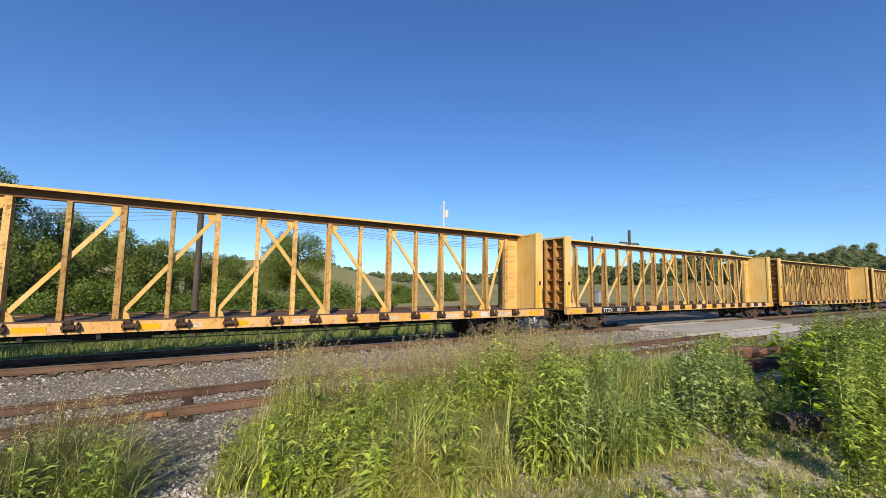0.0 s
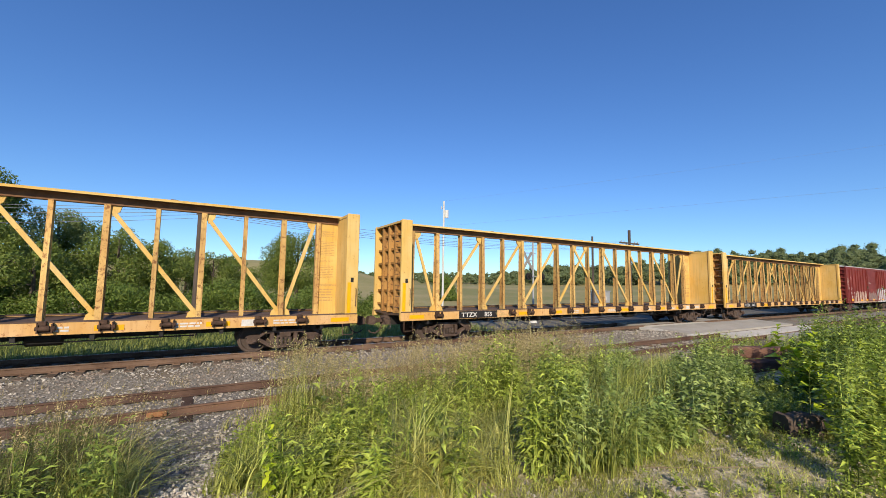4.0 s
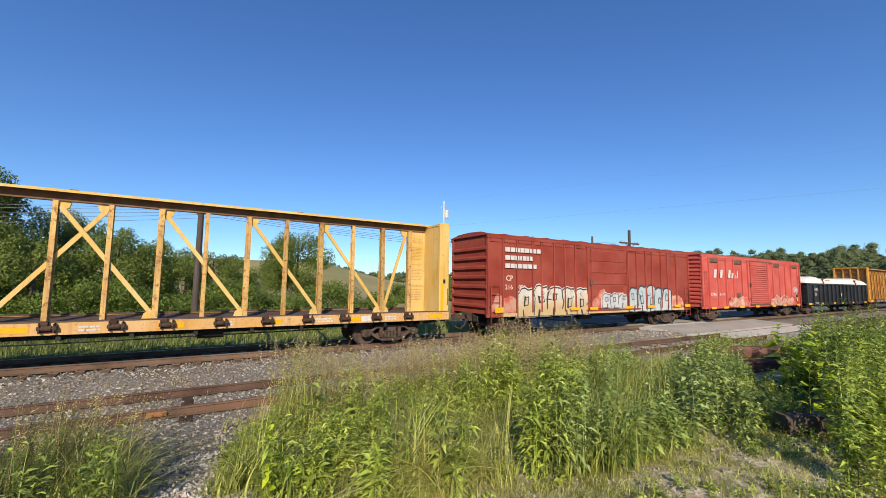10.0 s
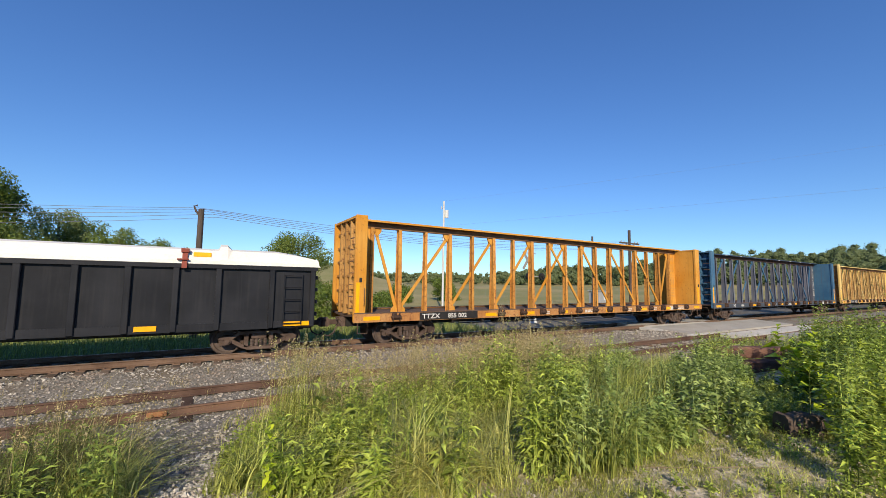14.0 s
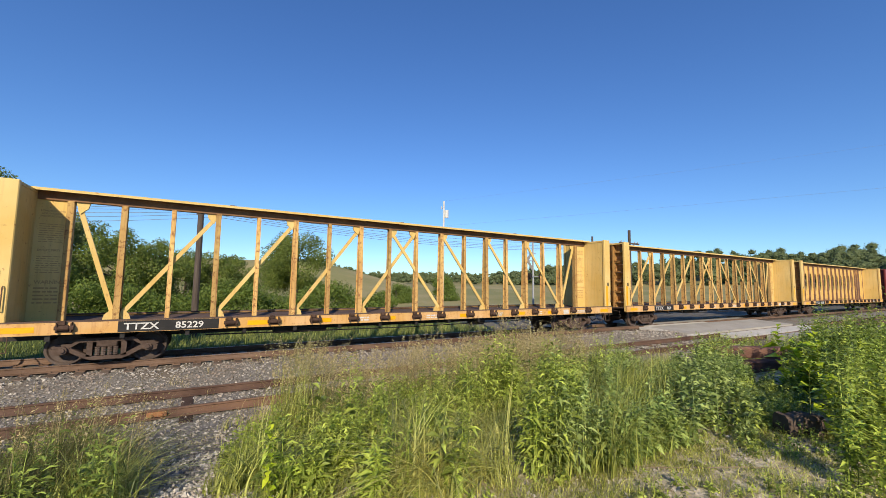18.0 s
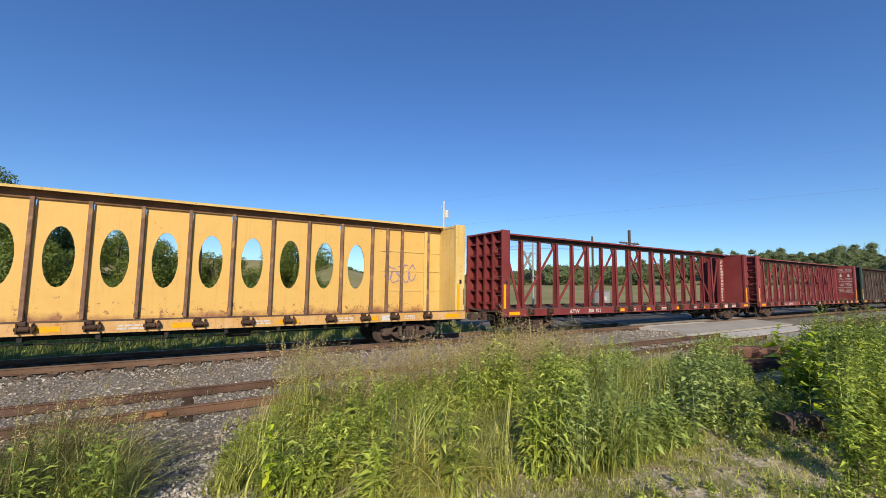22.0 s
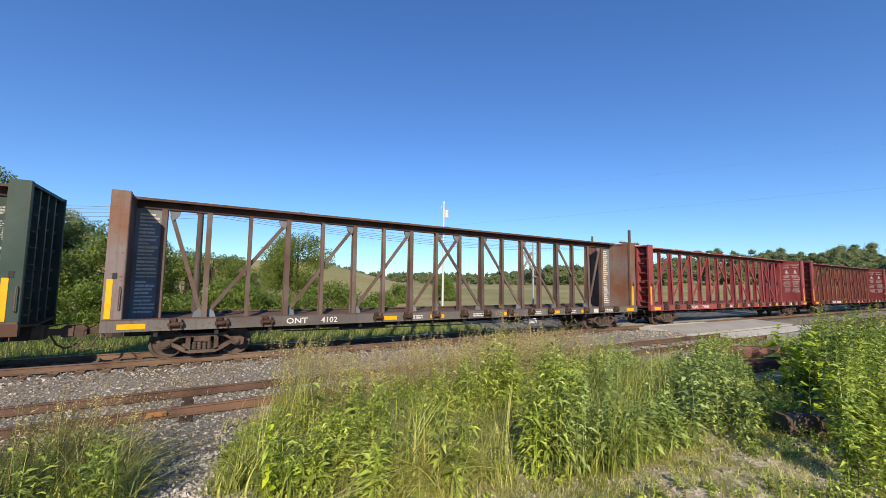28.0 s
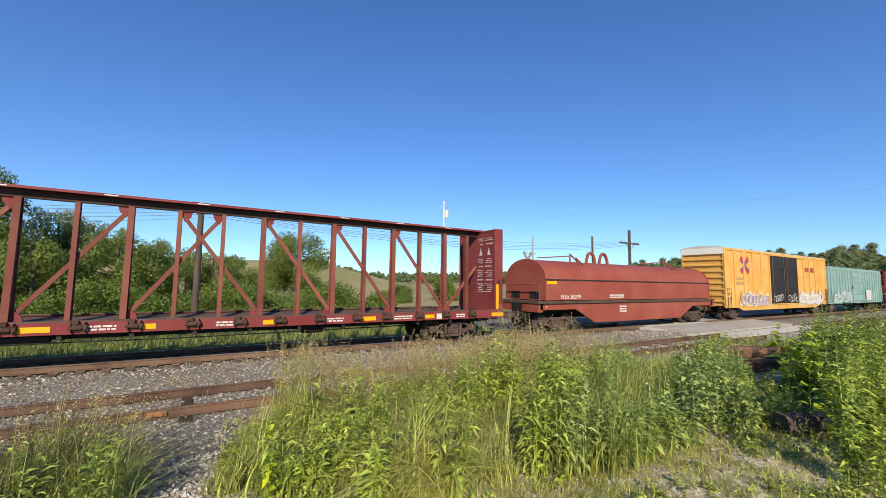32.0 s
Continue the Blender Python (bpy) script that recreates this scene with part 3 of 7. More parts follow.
def cloud_mesh(name, rs, centers, radii, per, size, material, squash=0.85):
    v, f = leaf_cloud(rs, centers, radii, per, size, squash)
    me = bpy.data.meshes.new(name)
    me.from_pydata(v.tolist(), [], f.tolist())
    me.materials.append(material)
    return me


def lumpy_mesh(name, rs, centers, radii, per, size, material, squash=0.85):
    """Far crowns: uneven solid lumps with loose leaves round them."""
    bm = bmesh.new()
    bmesh.ops.create_icosphere(bm, subdivisions=2, radius=1.0)
    base = np.array([v.co[:] for v in bm.verts])
    tris = np.array([[v.index for v in f.verts] for f in bm.faces])
    bm.free()
    c, r = np.array(centers), np.array(radii)[:, None, None]
    k, nb = len(c), len(base)
    wob = 1.0 + 0.2 * rs.randn(k, nb, 1)
    v = c[:, None, :] + base[None] * r * 0.64 * wob * (1, 1, squash)
    f = tris[None] + (np.arange(k) * nb)[:, None, None]
    lv, lf = leaf_cloud(rs, centers, radii, per, size, squash)
    me = bpy.data.meshes.new(name)
    me.from_pydata(v.reshape(-1, 3).tolist() + lv.tolist(), [], f.reshape(-1, 3).tolist() + (lf + k * nb).tolist())
    me.materials.append(material)
    me.materials.append(M_CANOPY)
    me.polygons.foreach_set("material_index", np.repeat((1, 0), (k * len(tris), len(lf))).astype(np.int32))
    me.update()
    return me


def tree(x, y, top, r, seed, material, label, low=0.25, name="tree", leaf=0.092, per=540):
    """Tapered trunk, limbs and a crown of leaf clumps."""
    rs = np.random.RandomState(seed)
    zb = ground_z(x, y) - 0.1
    hgt = top - zb
    tr = thing(name, label, "tree", "trees behind the track", at=pose(x, y, zb))
    s = Solid()
    s.cyl((0, 0, 0), (0.1, 0, hgt * 0.45), 0.03 * hgt, 8, 0.018 * hgt)
    s.cyl((0.1, 0, hgt * 0.45), (0, 0.1, hgt * 0.85), 0.018 * hgt, 7, 0.006 * hgt)
    cs, rr = [], []
    lumps = 26
    for k in range(lumps):
        a, u = rs.rand() * 6.283, low + (0.96 - low) * (k + rs.rand()) / lumps
        prof = math.sin(math.pi * min(1.0, (u - low * 0.55) / (1.02 - low * 0.55))) ** 0.6
        d = r * prof * (0.45 + 0.5 * rs.rand())
        cr = r * (0.26 + 0.2 * rs.rand()) * (0.6 + 0.5 * prof)
        c = (d * math.cos(a), d * math.sin(a), u * hgt - cr * 0.5)
        cs.append(c)
        rr.append(cr)
        if k % 3 == 0:
            s.cyl((0, 0, hgt * min(0.8, u * 0.7)), c, 0.009 * hgt, 5, 0.003 * hgt)
    part("trunk", s, M_BARK, tr)
    part("crown", cloud_mesh("crown", rs, cs, rr, per, leaf, material), material, tr)
    return tr


TG = "leafy green deciduous tree behind the hedge"
tree(-13.0, 34, 11.0, 3.0, 1, L_TREE, TG)
tree(-10.8, 36, 8.1, 2.3, 2, L_TREE2, "pale blue-green willow-like tree behind the hedge", leaf=0.080, per=640)
tree(-9.6, 40, 7.7, 2.5, 3, L_TREE2, "pale green tree behind the hedge")
tree(-7.9, 42, 7.2, 2.8, 4, L_TREE, TG)
tree(-5.4, 36, 6.1, 2.6, 5, L_TREE, TG, 0.1)
tree(-3.4, 38, 5.6, 2.3, 6, L_TREE, TG, 0.1)
tree(-12.0, 31, 4.8, 2.2, 7, L_TREE, TG, 0.1)
tree(-8.6, 32, 4.9, 2.1, 8, L_TREE, TG, 0.1)
tree(-1.6, 45, 5.6, 2.9, 9, L_TREE, TG, 0.1)
tree(0.6, 43, 5.0, 2.2, 10, L_TREE, TG, 0.1)
tree(2.8, 45, 5.1, 2.2, 11, L_TREE, TG, 0.1)
tree(10.4, 55, 9.0, 4.9, 12, L_TREE, "broad rounded green tree standing alone on the field", 0.2, leaf=0.12, per=330)
tree(21.5, 48, 2.2, 2.4, 13, L_HEDGE, "low leafy bush on the field edge", 0.0, "bush")
tree(30.5, 50, 3.5, 2.3, 14, L_HEDGE, "leafy bush beside the white pole", 0.05, "bush")
tree(15.5, 38, 1.4, 1.8, 15, L_HEDGE, "low leafy bush on the verge", 0.0, "bush")

rs = np.random.RandomState(21)
cs, rr = [], []
for k in range(150):
    x = -16 + 28.5 * k / 149
    y = 28.3 + 3.4 * rs.rand() + 0.06 * (x + 16)
    topz = 1.5 + 0.5 * math.sin(x * 0.9) + 0.6 * rs.rand() - 1.3 * sstep(8.5, 12.5, x)
    r = 0.7 + 0.5 * rs.rand()
    cs.append((x, y, topz - r * 0.9)); rr.append(r)
    cs.append((x + 0.3, y - 0.8, ground_z(x, y) + 0.45)); rr.append(0.75)
solo("hedge", cloud_mesh("hedge", rs, cs, rr, 300, 0.078, L_HEDGE), L_HEDGE, "dense overgrown leafy hedge along the track", "hedge", kind="stuff")

# far woods on the ridge
rs = np.random.RandomState(31)
cs, rr = [], []
for k in range(700):
    a = math.radians(rs.uniform(10, 84))
    d = 205 + 22 * (k % 5) + rs.uniform(-9, 9)
    x, y = d * math.sin(a), d * math.cos(a)
    if y > 150 and x < 60 and d < 230:
        continue
    # each far tree: a broad crown of several lumps of different size
    z, w = ground_z(x, y), (2.8 + 2.6 * rs.rand() ** 1.5) * float(np.interp(math.degrees(a), (8, 37, 45, 52), (0.6, 0.6, 1.0, 1.05)))
    h = w * rs.uniform(1.5, 1.9)
    for j in range(5):
        u = (j + rs.rand()) / 5
        cs.append((x + w * 0.5 * rs.randn(), y + w * 0.5 * rs.randn(), z + h * (0.15 + 0.75 * u))); rr.append(w * (0.60 - 0.15 * u) * rs.uniform(0.75, 1.2))
solo("far_woods", lumpy_mesh("far_woods", rs, cs, rr, 24.0, 0.32, L_WOOD), L_WOOD, "distant green woods on the ridge", "woods", kind="stuff")


# ---- weeds and grass on the near bank ----
L_GRASS = leafy("grass_blades", (0.20, 0.25, 0.04), (0.42, 0.43, 0.11), (0.34, 0.33, 0.11), 0.4, 0.40, 1.35)
L_GRASS2 = leafy("fresh_grass_blades", (0.24, 0.32, 0.05), (0.47, 0.51, 0.12), (0.37, 0.42, 0.09), 0.4, 0.42, 1.3)
L_DRY = leafy("dry_grass", (0.32, 0.25, 0.11), (0.52, 0.42, 0.22), (0.38, 0.30, 0.14), 0.7, 0.5, 1.25)
L_WEED = leafy("lance_leaves", (0.20, 0.27, 0.04), (0.43, 0.49, 0.095), (0.32, 0.38, 0.065), 0.4, 0.34, 1.4)
L_BUSH = leafy("bush_leaves", (0.13, 0.20, 0.032), (0.30, 0.37, 0.075), (0.21, 0.28, 0.05), 0.4, 0.34, 1.4)
L_BANK = leafy("bank_leaves", (0.16, 0.225, 0.03), (0.36, 0.42, 0.075), (0.25, 0.31, 0.05), 0.4, 0.32, 1.4)
L_FINE = leafy("grey_green_leaves", (0.17, 0.25, 0.055), (0.36, 0.42, 0.13), (0.25, 0.33, 0.085), 0.5, 0.36, 1.35)
L_BRIGHT = leafy("yellow_green_leaves", (0.28, 0.40, 0.02), (0.46, 0.52, 0.03), (0.38, 0.46, 0.03), 0.5, 0.7, 1.1)
L_STRAW = leafy("yellow_green_grass", (0.38, 0.40, 0.075), (0.64, 0.60, 0.19), (0.53, 0.49, 0.14), 0.45, 0.5, 1.2)
L_OLIVE = leafy("dull_olive_grass", (0.07, 0.075, 0.022), (0.16, 0.15, 0.05), (0.10, 0.092, 0.036), 0.6, 0.4, 1.3)
L_VERGE = leafy("verge_grass", (0.15, 0.19, 0.045), (0.33, 0.35, 0.10), (0.24, 0.26, 0.08), 0.6, 0.6, 1.2)

# Bearings x / y from the camera and the growth heights that suit its view.
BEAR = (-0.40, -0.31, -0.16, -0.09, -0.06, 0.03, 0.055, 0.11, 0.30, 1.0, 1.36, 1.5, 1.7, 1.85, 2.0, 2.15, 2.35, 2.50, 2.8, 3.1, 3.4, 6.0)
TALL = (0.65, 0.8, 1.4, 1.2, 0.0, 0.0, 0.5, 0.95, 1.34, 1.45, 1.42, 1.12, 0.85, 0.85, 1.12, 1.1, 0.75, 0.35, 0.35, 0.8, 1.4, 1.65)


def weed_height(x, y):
    """How tall the growth is by bearing x / y, fitted to the camera's view: bare along the gravel gap, lower beside the
    old ties.
    """
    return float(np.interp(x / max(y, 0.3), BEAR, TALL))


EDGE_X = (-3.0, 0.2, 0.75, 1.26, 2.0, 2.5, 3.0, 3.85, 4.6, 5.5, 12.0)
EDGE_Y = (5.2, 4.6, 3.75, 3.25, 3.05, 3.1, 2.75, 2.55, 2.55, 2.40, 2.2)


def near_edge(x):
    return float(np.interp(x, EDGE_X, EDGE_Y))


def blades(rs, base, hgt, width, lean=0.35, levels=4, blow=(0.35, 0.1, 0.0)):
    """Curved tapering grass blades, one row of quads each."""
    n = len(base)
    a = rs.rand(n) * 6.283
    out = np.stack([np.cos(a), np.sin(a), np.zeros(n)], 1)
    side = np.stack([-np.sin(a), np.cos(a), np.zeros(n)], 1)
    bend = lean * (0.4 + rs.rand(n)) * hgt
    out = out + np.array(blow)
    vs = np.zeros((n, 2 * (levels + 1), 3))
    for k in range(levels + 1):
        u = k / levels
        c = base + out * (bend * u ** 2.2)[:, None]
        c[:, 2] += hgt * (u - 0.30 * u ** 3 * np.minimum(1.6, bend / hgt))
        w = (width * (1 - u ** 1.5) * 0.5 + 0.0006)[:, None] if isinstance(width, np.ndarray) else width * (1 - u ** 1.5) * 0.5 + 0.0006
        vs[:, 2 * k] = c - side * w
        vs[:, 2 * k + 1] = c + side * w
    quad = np.array([(2 * k, 2 * k + 1, 2 * k + 3, 2 * k + 2) for k in range(levels)])
    fs = quad[None] + (np.arange(n) * 2 * (levels + 1))[:, None, None]
    return vs.reshape(-1, 3), fs.reshape(-1, 4)


def stems(rs, base, hgt, per, leaf, wide, lean=0.12, droop=0.25, start=0.12):
    """Upright leafy stems: a thin stalk and lance-shaped leaves in a spiral."""
    n = len(base)
    a = rs.rand(n) * 6.283
    tip = base + np.stack([np.cos(a) * lean * hgt * rs.rand(n), np.sin(a) * lean * hgt * rs.rand(n), hgt], 1)
    sv, sf = blades(rs, base, hgt * 0.98, 0.011, lean * 0.3, 3)
    u = start + (1.0 - start) * ((np.arange(per)[None, :] + rs.rand(n, per)) / per)
    ang = a[:, None] + 2.4 * np.arange(per)[None, :] + 0.5 * rs.randn(n, per)
    p = base[:, None, :] + (tip - base)[:, None, :] * u[..., None]
    size = leaf * (0.55 + 0.75 * np.sin(np.pi * np.clip(u * 0.85 + 0.12, 0, 1))) * (0.7 + 0.6 * rs.rand(n, per))
    d = np.stack([np.cos(ang), np.sin(ang), 0.55 * (u * 1.6 - 0.35) + 0.35 * rs.randn(n, per)], 2)
    d /= np.linalg.norm(d, axis=2)[..., None]
    s = np.cross(d, (0, 0, 1.0))
    s /= np.linalg.norm(s, axis=2)[..., None] + 1e-6
    s = s + 0.35 * rs.randn(n, per, 1) * np.array((0, 0, 1.0))
    sz, w = size[..., None], (size * wide)[..., None]
    mid = p + d * sz * 0.45
    end = p + d * sz
    end[..., 2] -= droop * size
    up = np.array((0, 0, 1.0)) * sz * 0.06
    v = np.stack([p, mid - s * w + up, mid, mid + s * w + up, end], 2).reshape(-1, 3)
    m = n * per
    f = (np.arange(m) * 5)[:, None]
    f = np.concatenate([f + (0, 2, 1, 1), f + (0, 3, 2, 2), f + (1, 2, 4, 4), f + (2, 3, 4, 4)])[:, :3]
    return (sv, sf), (v, f)


def join(pieces):
    vs, fs, k = [], [], 0
    for v, f in pieces:
        vs += v.tolist()
        fs += (f + k).tolist()
        k += len(v)
    return vs, fs


def grow(name, label, category, pieces, material, kind="stuff", group="", parent=None, at=None):
    v, f = join(pieces)
    me = bpy.data.meshes.new(name)
    me.from_pydata(v, [], f)
    me.materials.append(material)
    if parent:
        return tagged(part(name, me, material, parent), kind="stuff")
    return solo(name, me, material, label, category, group, kind, at=at)


def sample(rs, count, ok, box):
    pts = []
    while len(pts) < count:
        x, y = rs.uniform(box[0], box[1]), rs.uniform(box[2], box[3])
        if ok(x, y):
            pts.append((x, y, ground_z(x, y) - 0.02))
    return np.array(pts)


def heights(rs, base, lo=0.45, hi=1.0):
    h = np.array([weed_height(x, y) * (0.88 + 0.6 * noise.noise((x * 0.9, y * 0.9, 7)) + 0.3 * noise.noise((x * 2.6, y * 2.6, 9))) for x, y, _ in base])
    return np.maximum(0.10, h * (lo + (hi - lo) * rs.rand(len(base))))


def clumped(x, y, f, cut, seed):
    return noise.noise((x * f + seed, y * f, seed * 1.7)) > cut


def in_mass(x, y):
    return near_edge(x) + 0.25 * noise.noise((x * 2, y * 2, 3)) < y < 8.5 and 0.045 < x / y < 2.75


def in_bush(x, y):
    return (3.65 if y < 2.7 else 2.95) < x / y < 7.5 and x > 4.9 + 0.5 * noise.noise((y * 2, 0, 1)) and y > 0.9


def tufts(rs, centers, per, hgt, width, lean=0.45, spread=0.05, levels=4, blow=(0.35, 0.1, 0.0)):
    """Tufts of blades arching outwards."""
    n = len(centers)
    base = np.repeat(centers, per, 0)
    base[:, :2] += spread * rs.randn(n * per, 2)
    h = np.repeat(hgt, per) * (0.45 + 0.6 * rs.rand(n * per))
    return blades(rs, base, h, width * (0.6 + 0.8 * rs.rand(n * per)), lean * (0.3 + 1.2 * rs.rand(n * per)), levels, blow)


def filled(x, y):
    """Growth stands in clumps, with dark gaps between them."""
    return noise.noise((x * 1.5 + 17, y * 1.5, 4.1)) > -0.06 or y > 5.9


def zone(b0, b1, y0=2.0, y1=8.5, f=0.0, cut=0.0, seed=0):
    return lambda x, y: in_mass(x, y) and y0 < y < y1 and b0 < x / y < b1 and filled(x, y) and (f == 0 or clumped(x, y, f, cut, seed))


rs = np.random.RandomState(51)
b = sample(rs, 520, zone(0.045, 1.75, 2.2, 8.5, 0.9, -0.3, 1), (0.3, 10, 2.2, 8.5))
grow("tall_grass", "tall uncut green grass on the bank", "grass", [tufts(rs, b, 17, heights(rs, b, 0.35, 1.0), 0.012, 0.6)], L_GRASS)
b = sample(rs, 470, zone(0.045, 0.62, 3.0, 5.8), (0.15, 7, 2.2, 5.8))
grow("arching_grass", "broad arching green grass blades at the front of the bank", "grass", [tufts(rs, b, 13, heights(rs, b, 0.3, 0.72), 0.016, 1.35, 0.09, 6)], L_GRASS)
b = sample(rs, 270, zone(0.54, 0.80, 2.8, 6.0), (1.5, 6, 2.4, 6.4))
grow("yellowing_grass", "long yellowing grass arching over the bank", "grass", [tufts(rs, b, 24, heights(rs, b, 0.25, 0.62), 0.011, 1.15, 0.13, 6, (-0.4, -0.2, 0))], L_STRAW)
b = sample(rs, 170, zone(0.85, 1.75, 2.4, 6.0, 1.1, -0.1, 3), (1.5, 9, 2.4, 6.0))
grow("reed_grass", "light green slender grass on the bank", "grass", [tufts(rs, b, 15, heights(rs, b, 0.35, 0.85), 0.009, 1.1, 0.10, 5)], L_GRASS2)
b = sample(rs, 150, zone(1.28, 1.78, 3.2, 6.6), (3, 11, 3.0, 6.6))
grow("tall_grass", "upright olive-green grass with brown tips", "grass", [tufts(rs, b, 14, 0.65 + 0.45 * rs.rand(len(b)), 0.009, 0.35, 0.07, 4)], L_GRASS)
b = sample(rs, 160, zone(1.15, 1.75, 2.6, 5.6, 1.0, -0.1, 5), (2, 9, 2.4, 6.0))
grow("yellowing_grass", "green fine grass between the weeds", "grass", [tufts(rs, b, 18, heights(rs, b, 0.3, 0.8), 0.008, 1.2, 0.08, 5)], L_GRASS)
b = sample(rs, 240, lambda x, y: 5.2 < y < 8.6 and -0.42 < x / y < -0.14 and clumped(x, y, 1.1, -0.15, 2), (-4, 0, 4.9, 9.0))
grow("tall_grass", "wind-bent dull green and straw grass beside the gravel", "grass", [tufts(rs, b, 15, heights(rs, b, 0.3, 1.0), 0.010, 0.8)], L_OLIVE)
b = sample(rs, 120, lambda x, y: 4.9 < y < 7.2 and -0.20 < x / y < -0.115, (-2.0, 0, 4.7, 7.2))
grow("arching_grass", "arching green grass beside the gravel", "grass", [tufts(rs, b, 15, heights(rs, b, 0.35, 0.85), 0.011, 1.2, 0.10, 5)], L_GRASS)
b = sample(rs, 110, lambda x, y: 4.6 < y < 7.4 and -0.36 < x / y < -0.125 and clumped(x, y, 1.3, -0.25, 13), (-3.0, 0, 4.6, 7.4))
s1, s2 = stems(rs, b, heights(rs, b, 0.3, 0.8), 26, 0.10, 0.12, 0.35)
grow("leafy_weeds", "lance-leaved weeds beside the gravel", "weeds", [s1, s2], L_BUSH)
b = sample(rs, 260, lambda x, y: 6.3 < y < 8.6 and 0.08 < x / y < 1.3, (0.3, 10, 6.3, 8.6))
grow("dry_grass", "dry straw-coloured grass near the siding", "grass", [tufts(rs, b, 11, heights(rs, b, 0.6, 1.05), 0.007, 0.6)], L_DRY)
b = sample(rs, 2700, lambda x, y: clumped(x, y, 1.6, -0.2, 4) and y < near_edge(x) + 0.3, (0.2, 8, 0.6, 4.4))
grow("short_grass", "sparse short weeds and grass on the dirt", "grass", [tufts(rs, b, 12, 0.03 + 0.10 * rs.rand(len(b)) ** 1.7, 0.006, 1.3, 0.05, 2)], L_STRAW)
b = sample(rs, 1900, lambda x, y: clumped(x, y, 1.2, -0.2, 24) and y < near_edge(x) + 0.3, (0.2, 8, 0.6, 4.4))
grow("short_grass", "short green grass on the dirt", "grass", [tufts(rs, b, 12, 0.04 + 0.12 * rs.rand(len(b)) ** 1.7, 0.006, 1.1, 0.05, 2)], L_GRASS)
b = sample(rs, 800, lambda x, y: clumped(x, y, 1.0, -0.05, 27) and (x < 0.3 or y < 0.9), (-7, 9, -4, 4.2))
grow("short_grass", "patchy short grass on the dirt lot", "grass", [tufts(rs, b, 10, 0.04 + 0.10 * rs.rand(len(b)) ** 1.7, 0.006, 1.2, 0.06, 2)], L_STRAW)
b = sample(rs, 150, lambda x, y: clumped(x, y, 1.1, 0.1, 29), (-7, 19, 8.4, 12.0))
s1, s2 = stems(rs, b, 0.06 + 0.12 * rs.rand(len(b)), 12, 0.04, 0.25, 0.5)
grow("leafy_weeds", "small green weeds in the siding ballast", "weeds", [s1, s2], L_OLIVE)
b = sample(rs, 340, lambda x, y: clumped(x, y, 1.3, 0.2, 6), (-6, 19, 6.8, 13.6))
grow("track_weeds", "sparse grass tufts growing in the ballast", "grass", [tufts(rs, b, 10, 0.08 + 0.3 * rs.rand(len(b)) ** 2, 0.007, 0.6, 0.05, 3)], L_DRY)
b = sample(rs, 26000, lambda x, y: x < 14.5 + 1.5 * noise.noise((y, 0, 2)), (-14, 16, 18.4, 29))
grow("verge_grass", "unmown green grass behind the track", "grass", [blades(rs, b, 0.15 + 0.35 * rs.rand(len(b)), 0.02, 0.5, 2)], L_VERGE)

b = sample(rs, 380, lambda x, y: y < near_edge(x) + 0.4, (0.3, 7.5, 0.8, 4.6))
grow("dead_grass", "flattened dead straw on the dirt", "grass", [tufts(rs, b, 6, 0.05 + 0.08 * rs.rand(len(b)), 0.006, 2.6, 0.06, 3)], L_DRY)
# seed heads above the grass
def panicles(rs, base, hgt, n=16):
    st = blades(rs, base, hgt, 0.005, 0.22, 4)
    tips = st[0].reshape(len(base), -1, 3)[:, -1]
    low = st[0].reshape(len(base), -1, 3)[:, -4]
    m = len(base)
    u = rs.rand(m, n, 1)
    p = low[:, None] + (tips - low)[:, None] * u * 1.05 + rs.randn(m, n, 3) * 0.028 * (1.25 - u)
    d = rs.randn(m, n, 3) * (1, 1, 0.6) + (0, 0, 0.5)
    d /= np.linalg.norm(d, axis=2)[..., None]
    s = np.cross(d, rs.randn(m, n, 3))
    s /= np.linalg.norm(s, axis=2)[..., None]
    l = 0.014 * (0.6 + rs.rand(m, n, 1))
    v = np.stack([p - d * l, p - s * l * 0.3, p + d * l, p + s * l * 0.3], 2).reshape(-1, 3)
    return st, (v, np.arange(m * n * 4).reshape(-1, 4))


b = sample(rs, 1150, lambda x, y: 6.0 < y < 8.6 and 0.26 < x / y < 1.25 and clumped(x, y, 1.2, -0.2, 8), (0.3, 9, 5.4, 8.6))
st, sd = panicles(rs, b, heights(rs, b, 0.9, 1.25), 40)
grow("seed_heads", "straw-coloured seed heads over the tall grass", "grass", [st, sd], L_DRY)
b = sample(rs, 130, lambda x, y: 5.2 < y < 8.5 and -0.36 < x / y < -0.07, (-4, 0, 5.2, 8.5))
st, sd = panicles(rs, b, heights(rs, b, 0.8, 1.1), 22)
grow("seed_heads", "straw-coloured seed heads beside the gravel", "grass", [st, sd], L_DRY)
b = sample(rs, 420, lambda x, y: 5.8 < y < 8.2 and 0.62 < x / y < 1.05 and clumped(x, y, 1.0, -0.15, 31), (3.5, 9, 5.8, 8.2))
st, sd = panicles(rs, b, 1.05 + 0.55 * rs.rand(len(b)), 60)
grow("seed_heads", "dense straw-coloured seed heads near the siding", "grass", [st, sd], L_DRY)

